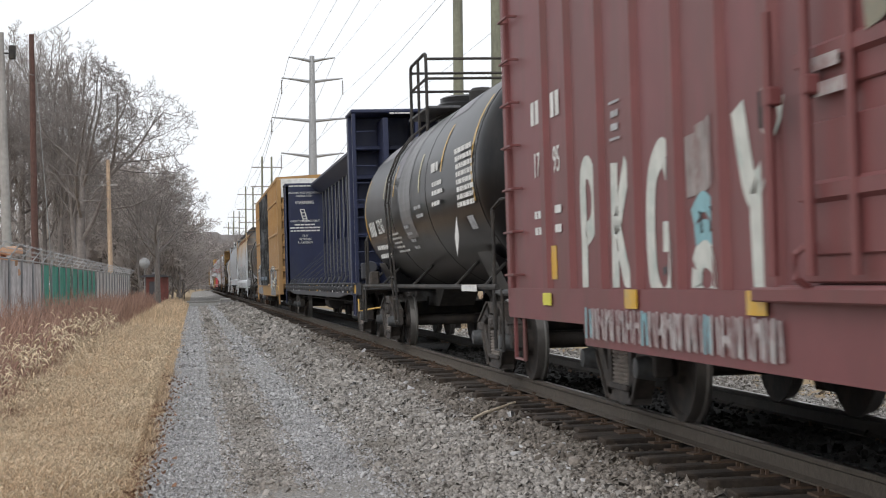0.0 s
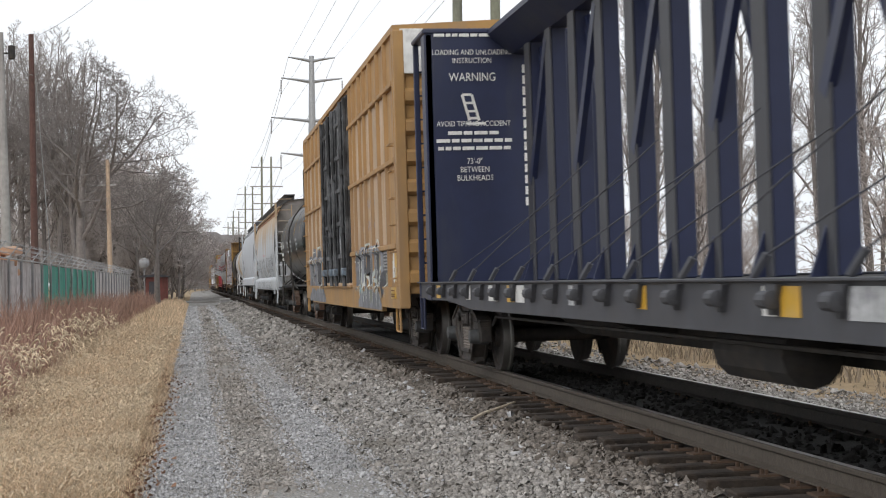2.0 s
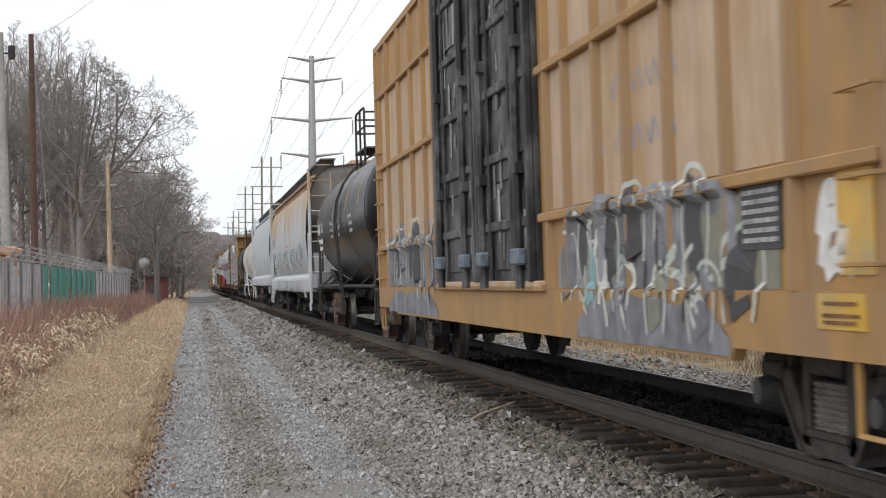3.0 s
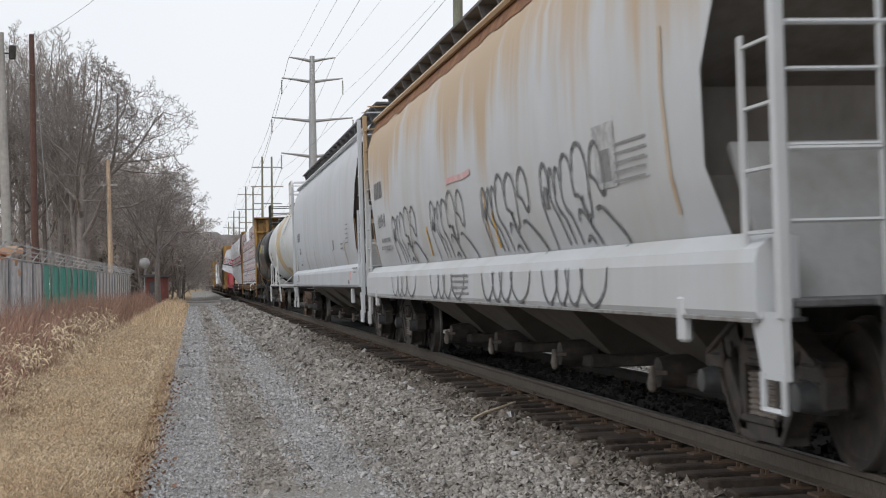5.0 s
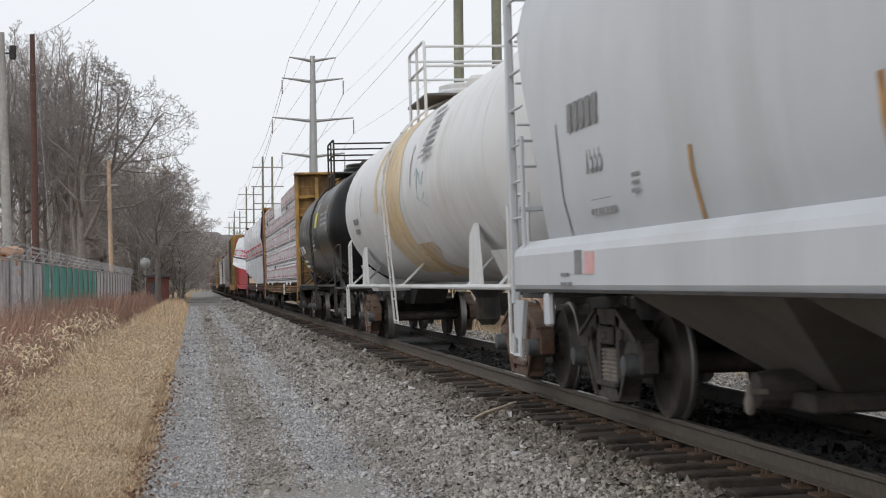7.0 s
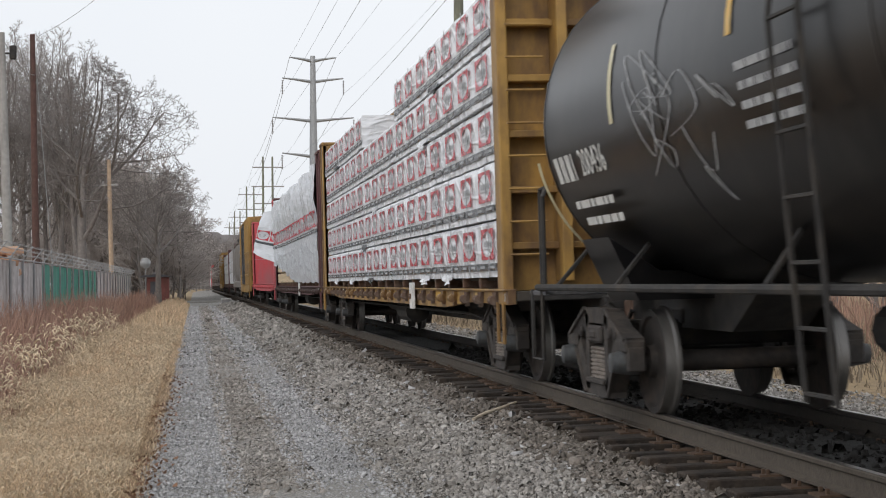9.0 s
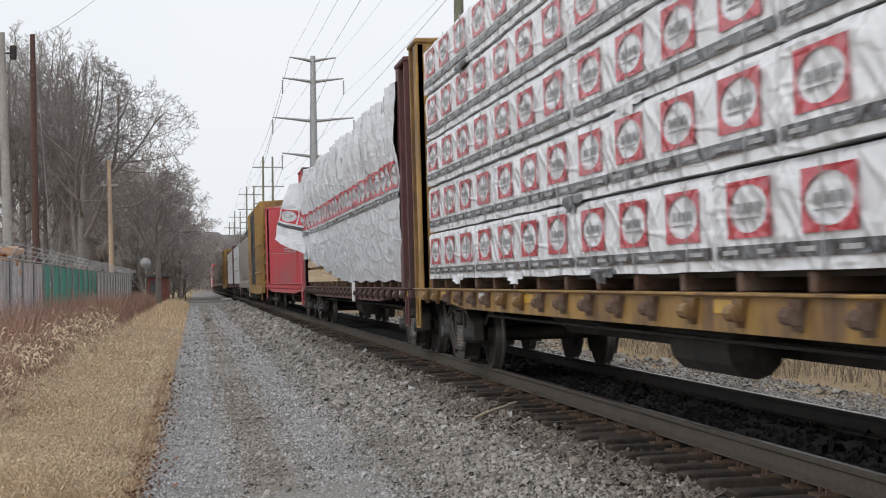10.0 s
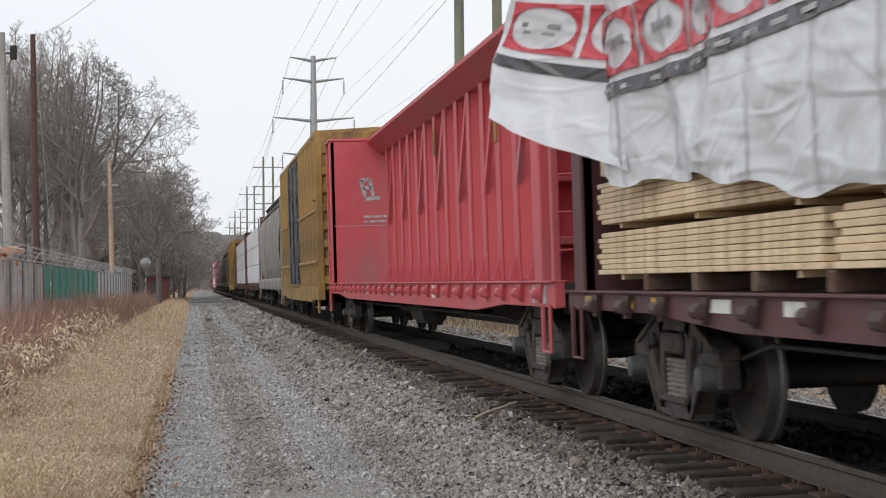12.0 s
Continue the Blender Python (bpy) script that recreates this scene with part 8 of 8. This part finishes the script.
# ---- covered hoppers ----
def hopper(label, near, L, paint, H, ledge, bays=4, up=0.0, name="covered_hopper", frame_kind="casting"):
    car = new_car(name, label, "hopper car", near, L, 1.75, frame_kind, sill_z=(0.75, 1.0))
    outline = [(-1.30, 1.30), (-1.44, 1.45), (-1.55, 1.9), (-1.60, 2.5), (-1.60, 3.1), (-1.56, 3.6), (-1.47, H - 0.55), (-1.30, H - 0.2), (-0.95, H), (0.0, H + 0.08)]
    outline = outline + [(-x, z) for x, z in outline[-2::-1]]
    ends = lambda z: float(np.interp(z, [1.3, 1.5, 1.9, 2.3, 2.9, 3.6, 4.2, 5], [1.15, 1.2, 1.35, 1.38, 0.95, 0.5, 0.32, 0.3]))
    n = len(outline)
    steps = [0.0, 0.02, 0.05, 0.15, 0.3, 0.5, 0.7, 0.85, 0.95, 0.98, 1.0]
    vs, fs = [], []
    for t in steps:
        for x, z in outline:
            y0 = ends(z)
            vs.append((x, y0 + (L - 2 * y0) * t, z))
    for j in range(len(steps) - 1):
        for i in range(n - 1):
            fs.append((j * n + i, j * n + i + 1, (j + 1) * n + i + 1, (j + 1) * n + i))
    part("body", Build().add(vs, fs), paint, car, smooth=True)
    # slope sheets close the ends
    for side in (0, 1):
        v2, f2 = [], []
        yy = (lambda y: y) if side == 0 else (lambda y: L - y)
        half = [(x, z) for x, z in outline[:10]]
        for x, z in half:
            d = 0.02 + (0.9 if z < 3.0 else 0.1)
            v2 += [(x * 0.985, yy(ends(z) + 0.03), z), (x * 0.985, yy(ends(z) + d), z), (-x * 0.985, yy(ends(z) + d), z), (-x * 0.985, yy(ends(z) + 0.03), z)]
        for i in range(9):
            for k in range(3):
                f2.append((4 * i + k, 4 * i + k + 1, 4 * i + k + 5, 4 * i + k + 4))
        # shadow in the end recess is put into this brown
        part("slope_sheet", Build().add(v2, f2), M["hopper_dust_shade"], car, "dusty brown slope sheet, recess shadow in its colour")
    for s in (-1, 1):
        sec = [(-1.36, 0.96), (-1.60, 0.96), (-1.62, 1.0), (-1.62, 1.28)] + ([(-1.60, 1.36), (-1.46, 1.46)] if ledge else [(-1.60, 1.34), (-1.50, 1.42)]) + [(-1.36, 1.42)]
        sec = [(u, w + up) for u, w in sec]
        part("side_sill", Build().prism([(s * -u, w) for u, w in sec] if s > 0 else sec, 0.35, L - 0.35, "y"), paint, car)
        part("sill_lip", Build().box(s * 1.3, s * 1.63, 0.4, L - 0.4, 0.935 + up, 0.962 + up, 0.004), M["under"] if not ledge else M["steel"], car)
        for y, d in ((0.05, 1), (L - 0.05, -1)):
            part("corner_post", Build().box(s * 1.52, s * 1.60, y, y + d * 0.07, 0.96, H - 0.15, 0.012), paint, car)
            part("step_bracket", Build().prism([(y, 1.0), (y + d * 0.5, 1.0), (y + d * 0.34, 0.62), (y, 0.62)], s * 1.54, s * 1.58, "x"), paint, car)
            part("corner_post", Build().box(s * 1.55, s * 1.59, y + d * 0.54, y + d * 0.58, 1.3, 2.6, 0.01), paint, car)
            for k in range(9):
                part("rung", Build().tube([(s * 1.56, y + d * 0.05, 1.45 + 0.36 * k), (s * 1.56, y + d * 0.55, 1.45 + 0.36 * k)], 0.014, 5), paint, car)
            stirrup(car, s * 1.58, y + (0.02 if d > 0 else -0.32), 0.30, 0.66, 0.45, paint)
            part("jacking_pad", Build().box(s * 1.56, s * 1.635, y + d * 1.58, y + d * 1.72, 0.78, 1.08, 0.02), paint, car)
    for y, d in ((0.1, 1), (L - 0.1, -1)):
        part("end_platform", Build().box(-1.5, 1.5, y, y + d * 0.9, 1.02, 1.07, 0.01), M["grating"], car)
        for k in range(8):
            part("rung", Build().tube([(-1.5, y, 1.5 + 0.42 * k), (-0.95, y, 1.5 + 0.42 * k)], 0.014, 5), paint, car)
        for path in (((-1.5, y, 1.9), (1.5, y, 1.9)), ((-1.5, y, 2.6), (1.5, y, 2.6)), ((-0.95, y, 1.05), (-0.95, y, H - 0.2))):
            part("end_rail", Build().tube(path, 0.019, 6), paint, car)
        part("end_panel", Build().prism([(y + d * 0.55, 1.07), (y + d * 0.60, 1.07), (y + d * 1.30, 2.02), (y + d * 1.25, 2.05)], -1.38, 1.38, "x"), M["shaded_end_grey"], car, "sloping grey end sheet, dust and shade in its paint")
        part("end_brace", Build().box(-0.06, 0.06, y + d * 0.3, y + d * 0.42, 1.07, H - 0.5, 0.01), paint, car)
        part("brake_cylinder", Build().lathe([(y + d * 0.2, 0.05), (y + d * 0.22, 0.16), (y + d * 0.5, 0.16), (y + d * 0.52, 0.06)], 12, "y", (0.4, 0, 1.35)), M["under"], car)
    # discharge bays
    span = (L - 2 * 3.0) / bays
    for k in range(bays):
        yc = 3.0 + span * (k + 0.5)
        b = Build()
        w2 = span * 0.47
        top, low = [(-1.3, yc - w2, 1.1), (1.3, yc - w2, 1.1), (1.3, yc + w2, 1.1), (-1.3, yc + w2, 1.1)], [(-0.36, yc - 0.42, 0.36), (0.36, yc - 0.42, 0.36), (0.36, yc + 0.42, 0.36), (-0.36, yc + 0.42, 0.36)]
        b.add(top + low, [(0, 1, 5, 4), (1, 2, 6, 5), (2, 3, 7, 6), (3, 0, 4, 7), (4, 5, 6, 7), (0, 3, 2, 1)])
        bay = part("discharge_bay", b, M["bay_grey"], car, "dusty sloped discharge bay")
        part("outlet_gate", Build().box(-0.62, 0.62, yc - 0.5, yc + 0.5, 0.24, 0.37, 0.02).lathe([(-0.86, 0.03), (-0.84, 0.13), (-0.70, 0.15), (-0.45, 0.15)], 14, "x", (0, yc, 0.38)), M["casting"], bay)
        part("outlet_cap", Build().lathe([(0.22, 0.015), (0.24, 0.035), (0.30, 0.045), (0.36, 0.03), (0.42, 0.03), (0.44, 0.015)], 10, "z", (-0.93, yc - 0.12, 0)).box(-0.93, -0.80, yc - 0.14, yc - 0.10, 0.36, 0.40, 0.005), M["spring"], bay, "pale capped outlet handle")
    # roof walk and hatches
    b = Build().box(-1.22, -0.80, 0.1, L - 0.1, H + 0.16, H + 0.20, 0.004).box(0.80, 1.22, 0.1, L - 0.1, H + 0.16, H + 0.20, 0.004)
    part("running_board", b, M["grating"], car, "dark grating walkway on the roof")
    br = Build().prism([(-1.12, H - 0.14), (-0.80, H), (-0.80, H + 0.16), (-1.22, H + 0.16)], -0.02, 0.02, "y").mesh("walkway_bracket", M["grating"])
    for k in range(int(L)):
        part("walkway_bracket", br, None, car, at=Matrix.Translation((0, 0.5 + k, 0)))
    part("hatch_trough", Build().box(-0.3, 0.3, 1.0, L - 1.0, H + 0.05, H + 0.22, 0.04), paint, car)
    part("eave_rail", Build().tube([(-1.40, 0.35, H - 0.28), (-1.40, L - 0.35, H - 0.28)], 0.045, 6), paint, car)
    return car


def hopper_skin(H):
    zs = [1.30, 1.45, 1.9, 2.5, 3.1, 3.6, H - 0.55, H - 0.2, H]
    xs = [-1.30, -1.44, -1.55, -1.60, -1.60, -1.56, -1.47, -1.30, -0.95]
    return lambda z, off=0.006: float(np.interp(z, zs, xs)) - off


def skin_sheet(x_of, y0, y1, z0, z1, off=0.006, wave=0.0, seed=0.0):
    b = Build()
    vs, fs = [], []
    ny, nz = max(2, int((y1 - y0) / 0.12)), 10
    for i in range(ny + 1):
        y = y0 + (y1 - y0) * i / ny
        zl = z0 + wave * (0.5 + noise.noise(Vector((y * 1.1, seed, 0))) + 0.22 * noise.noise(Vector((y * 5.0, seed, 3))))
        for j in range(nz + 1):
            z = zl + (z1 - zl) * j / nz
            vs.append((x_of(z, off), y, z))
    for i in range(ny):
        for j in range(nz):
            a = i * (nz + 1) + j
            fs.append((a, a + 1, a + nz + 2, a + nz + 1))
    return b.add(vs, fs)


def tagged_hopper():
    H, L, near = 4.42, 20.2, 93.5
    car = hopper("pale grey covered hopper with rust-streaked eaves and black tags", near, L, M["streaked_grey"], H, True)
    x = hopper_skin(H)
    part("rusted_eave", skin_sheet(x, 0.5, 19.8, 3.86, 4.22, 0.010, 0.06, 5.0), M["rust"], car, "band of brown rust along the roof edge", smooth=True)
    for y, z0, z1 in ((2.0, 1.6, 2.9), (8.6, 1.5, 2.2), (19.0, 1.5, 2.4), (12.9, 1.6, 1.95)):
        part("rust_streak", skin_sheet(x, y, y + 0.07, z0, z1, 0.007, 0.1, y), M["rust_run"], car, "single rust run")
    def place(u, w):
        return (float(np.interp(w, [1.28, 1.46], [-1.628, -1.472])) if w < 1.46 else x(w, 0.012), u, w)
    rng = random.Random(17)

    def arch(y, a, b, low, top, end):
        """One tall leaning hoop of a tag; a and b run from its first edge at y."""
        u = lambda k: y - k
        return [(u(a + 0.22), low), (u(a + 0.05), low + 0.3), (u(a), top - 0.22), (u(a + 0.1 * (b - a)), top - 0.07), (u((a + b) / 2), top), (u(b - 0.04), top - 0.10), (u(b + 0.05), top - 0.35), (u(b + 0.25), end + 0.22), (u(b + 0.42), end)]
    for y, f in ((16.5, 1.0), (12.5, 0.98), (8.8, 0.92), (5.85, 0.84)):
        wob = lambda a=0.03: rng.uniform(-a, a)
        tag = lambda pts, w=0.032: strokes(car, 0, [[(y + (p[0] - y) * f, p[1]) for p in pts]], w * 1.15, M["tag_grey"], "graffiti", "dark looping spray tag", place)
        tag(arch(y, 0.0, 0.36, 1.47, 2.24 + wob(), 1.5))
        tag(arch(y, 0.38, 0.60, 1.9, 2.17 + wob(), 1.5)[2:])
        tag(arch(y, 0.62, 0.90, 1.9, 2.2 + wob(), 1.49)[2:])
        tag(arch(y, 0.92, 1.38, 1.9, 2.27 + wob(), 1.66)[2:])
        tag(arch(y, 1.42, 1.95, 1.9, 2.30 + wob(), 1.8)[2:7] + [(y - 1.92, 1.74), (y - 1.74, 1.73), (y - 1.66, 1.84), (y - 1.76, 1.88)])
        tag([(y - 2.08, 2.02), (y - 2.16, 2.22), (y - 2.36, 2.29), (y - 2.55, 2.16), (y - 2.6, 1.95), (y - 2.48, 1.86), (y - 2.3, 1.98), (y - 2.1, 2.03)])
        tag([(y - 1.38, 1.68), (y - 1.46, 1.77), (y - 1.62, 1.75), (y - 1.82, 1.62), (y - 2.05, 1.47)])
        tag([(y - 2.12, 1.76), (y - 2.3, 1.77), (y - 2.6, 1.66), (y - 2.9, 1.52), (y - 2.98, 1.44)])
        tag([(y - 1.5, 1.5), (y - 1.64, 1.55), (y - 1.8, 1.49)])
        for a, b in ((0.22, 0.92), (0.86, 1.40), (1.30, 1.95), (1.9, 2.85)):
            tag([(y - a, 1.43), (y - a + 0.03, 1.28), (y - a - 0.12 * (b - a), 1.08), (y - (a + b) / 2, 0.985), (y - b + 0.12 * (b - a), 1.10), (y - b, 1.28), (y - b + 0.02, 1.40)], 0.028)
        for q in range(5):
            tag([(y - 0.1 - 0.04 * q, 1.86 + wob(0.04)), (y - 0.14 - 0.03 * q, 2.02 + wob(0.05))], 0.04)
    p = on_side(x(2.6), 18.1, 2.6)
    text_lines(car, on_side(x(2.25), 17.85, 2.25), [("104478", 0.31, 0, 0)], M["grey_mark"], label="grey stencilled car number")
    bars(car, on_side(x(2.75), 18.05, 2.76), [(-0.5, 0.5, 0, 0.28)], M["grey_mark"])
    bars(car, on_side(x(1.9), 17.4, 1.85), [(-0.6, 0.5, 0.05, 0.06), (-0.6, 0.6, -0.08, 0.06)], M["grey_mark"])
    bars(car, on_side(-1.626, 10.0, 1.16), [(-0.55, 0.55, 0.1, 0.03), (-0.55, 0.55, 0.03, 0.03), (-0.5, 0.5, -0.04, 0.03), (-0.4, 0.6, -0.11, 0.03)], M["grey_mark"])
    bars(car, on_side(x(2.2), 2.9, 2.05), [(-0.4, 0.4, 0.16 - 0.07 * k, 0.022) for k in range(5)], M["grey_mark"])
    part("notice", skin_sheet(x, 3.45, 3.75, 1.95, 2.2, 0.011), M["grey_mark"], car, "dark square stencil")
    part("notice", skin_sheet(x, 3.3, 3.9, 1.9, 2.4, 0.008), M["faded_white"], car, "pale data panel")
    strokes(car, 0, [[(11.0, 2.44), (10.4, 2.44), (9.8, 2.43), (9.3, 2.45)]], 0.07, M["graffiti_pink"], "graffiti", "faded pink spray line", place)
    for y, z in ((12.9, 1.75), (8.2, 1.75)):
        part("reflector", skin_sheet(x, y, y + 0.1, z - 0.2, z + 0.2, 0.009), M["reflector"], car, "yellow reflective strip")


def plain_hopper():
    H, L, near = 4.45, 20.2, 114.5
    car = hopper("clean light-grey covered hopper with small black lettering", near, L, M["hopper_grey"], H, False, 4, 0.15)
    x = hopper_skin(H)
    text_lines(car, on_side(x(2.15), 16.9, 2.15), [("1555", 0.24, 0, 0)], M["grey_mark"], label="grey stencilled car number")
    bars(car, on_side(x(2.55), 17.1, 2.55), [(-0.5, 0.5, 0, 0.24)], M["grey_mark"])
    bars(car, on_side(x(1.9), 15.8, 1.9), [(-0.1, 0.1, 0.06 - 0.06 * k, 0.03) for k in range(3)], M["grey_mark"])
    bars(car, on_side(x(1.8), 16.8, 1.8), [(-0.35, 0.25, 0.06, 0.05), (-0.35, 0.35, -0.06, 0.05)], M["grey_mark"])
    for y, z1, m in ((18.0, 2.55, "grey_mark"), (14.5, 2.06, "rust_line"), (11.7, 2.15, "rust_line"), (9.4, 1.9, "grey_mark"), (7.6, 1.9, "grey_mark"), (6.4, 2.0, "grey_mark"), (3.5, 2.1, "rust_line"), (0.95, 2.45, "rust_line")):
        part("reflector", skin_sheet(x, y, y + (0.07 if m == "rust_line" else 0.035), 1.56, z1, 0.008), M[m], car, "thin rusty reflective strip")
    bars(car, on_side(x(2.0), 4.1, 2.02), [(-0.3, 0.2, 0.12 - 0.1 * k, 0.035) for k in range(3)], M["grey_mark"])
    part("notice", skin_sheet(x, 5.95, 6.25, 1.95, 2.17, 0.008), M["grey_mark"], car, "dark square stencil")
    bars(car, on_side(x(2.3), 2.75, 2.3), [(-0.32, 0.25, 0.3 - 0.095 * k, 0.028) for k in range(7)], M["grey_mark"])
    bars(car, on_side(-1.627, 17.6, 1.2), [(-0.3, 0.0, 0.04, 0.03), (-0.3, 0.1, -0.04, 0.03)], M["grey_mark"])
    decal(car, "sill_mark", -1.624, 16.8, 17.1, 1.24, 1.42, M["graffiti_pink"], "small pink stencil")
    decal(car, "sill_mark", -1.624, 17.2, 17.42, 1.24, 1.44, M["grey_mark"], "small dark stencil")
    decal(car, "sill_mark", -1.624, 1.75, 2.0, 1.25, 1.42, M["graffiti_pink"], "small pink stencil")
    decal(car, "sill_mark", -1.624, 2.15, 2.4, 1.17, 1.25, M["grey_mark"], "small dark stencil")
    bars(car, on_side(-1.627, 1.0, 1.4), [(-0.4, 0.5, 0.08, 0.03), (-0.2, 0.2, 0.0, 0.03)], M["grey_mark"])


def build_train():
    red_boxcar()
    black_tank_one()
    blue_flatcar()
    ocher_boxcar()
    black_tank_two()
    tagged_hopper()
    plain_hopper()
    white_tank()
    black_tank_three()
    lumber_car()
    torn_lumber_car()
    red_flatcar()
    rear_boxcar()
    hopper("dust-brown covered hopper with grimy sides", 261.3, 19.6, M["hopper_dust_shade"], 4.6, False)
    far_wrapped_car(282.0)
    far_wrapped_car(307.8)
    far_boxcar("distant weathered ocher boxcar in the train", 333.6, 17.0, 4.9, "old_ocher")
    for k in range(5):
        hopper("dark brown hopper car far along the train", 351.8 + 18.2 * k, 17.0, M["dark_brown"], 4.5, False, 3)
    far_boxcar("distant faded red boxcar in the train", 442.8, 17.0, 4.8, "bright_red")
    far_boxcar("distant white-sided boxcar in the train", 461.0, 17.0, 4.8, "tank_white")
    for k in range(5):
        far_boxcar("distant brown boxcar at the end of sight", 479.2 + 18.2 * k, 17.0, 4.8, "red_paint")


build_ground()
build_track()
build_surroundings()
build_train()


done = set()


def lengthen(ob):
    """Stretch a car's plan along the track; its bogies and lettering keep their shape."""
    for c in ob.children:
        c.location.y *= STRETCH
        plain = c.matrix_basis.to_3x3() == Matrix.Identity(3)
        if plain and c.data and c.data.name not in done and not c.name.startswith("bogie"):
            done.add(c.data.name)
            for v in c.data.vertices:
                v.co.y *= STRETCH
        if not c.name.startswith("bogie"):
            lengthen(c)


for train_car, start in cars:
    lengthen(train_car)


def train_pose(y, t):
    """Where a car's near end stands on the canted track at t seconds."""
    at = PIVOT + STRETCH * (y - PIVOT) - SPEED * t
    ahead = math.degrees(math.atan((track_offset(at + 18) - track_offset(at)) / 18))
    return Matrix.Translation(track_point(0, at, 0)) @ pose(0, 0, 0, 0, LEAN, -ahead)


def motions():
    for car, y in cars:
        walk(car, [(t, train_pose(y, t)) for t in range(13)])
    for flap, y, at, phase in flaps:
        rows = []
        for k in range(81):
            t = k * 0.15
            swing = 5 * math.sin(t * 9.1 + phase) + 3 * math.sin(t * 15.7 + 2 * phase)
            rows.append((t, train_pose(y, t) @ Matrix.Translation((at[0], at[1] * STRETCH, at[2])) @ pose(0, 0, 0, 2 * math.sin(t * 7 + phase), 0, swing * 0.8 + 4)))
        walk(flap, rows)
    # every axle turns alike: one set of keys serves all of them
    turn = math.degrees(SPEED / WHEEL_R) / FPS
    first = wheelsets[0]
    walk(first, [(k / FPS, pose(0, 0, 0, turn * k)) for k in range(12 * FPS + 1)])
    for ws in wheelsets[1:]:
        ws.rotation_mode = "QUATERNION"
        ws.animation_data_create()
        ws.animation_data.action = first.animation_data.action
        ws.animation_data.action_slot = first.animation_data.action_slot


motions()
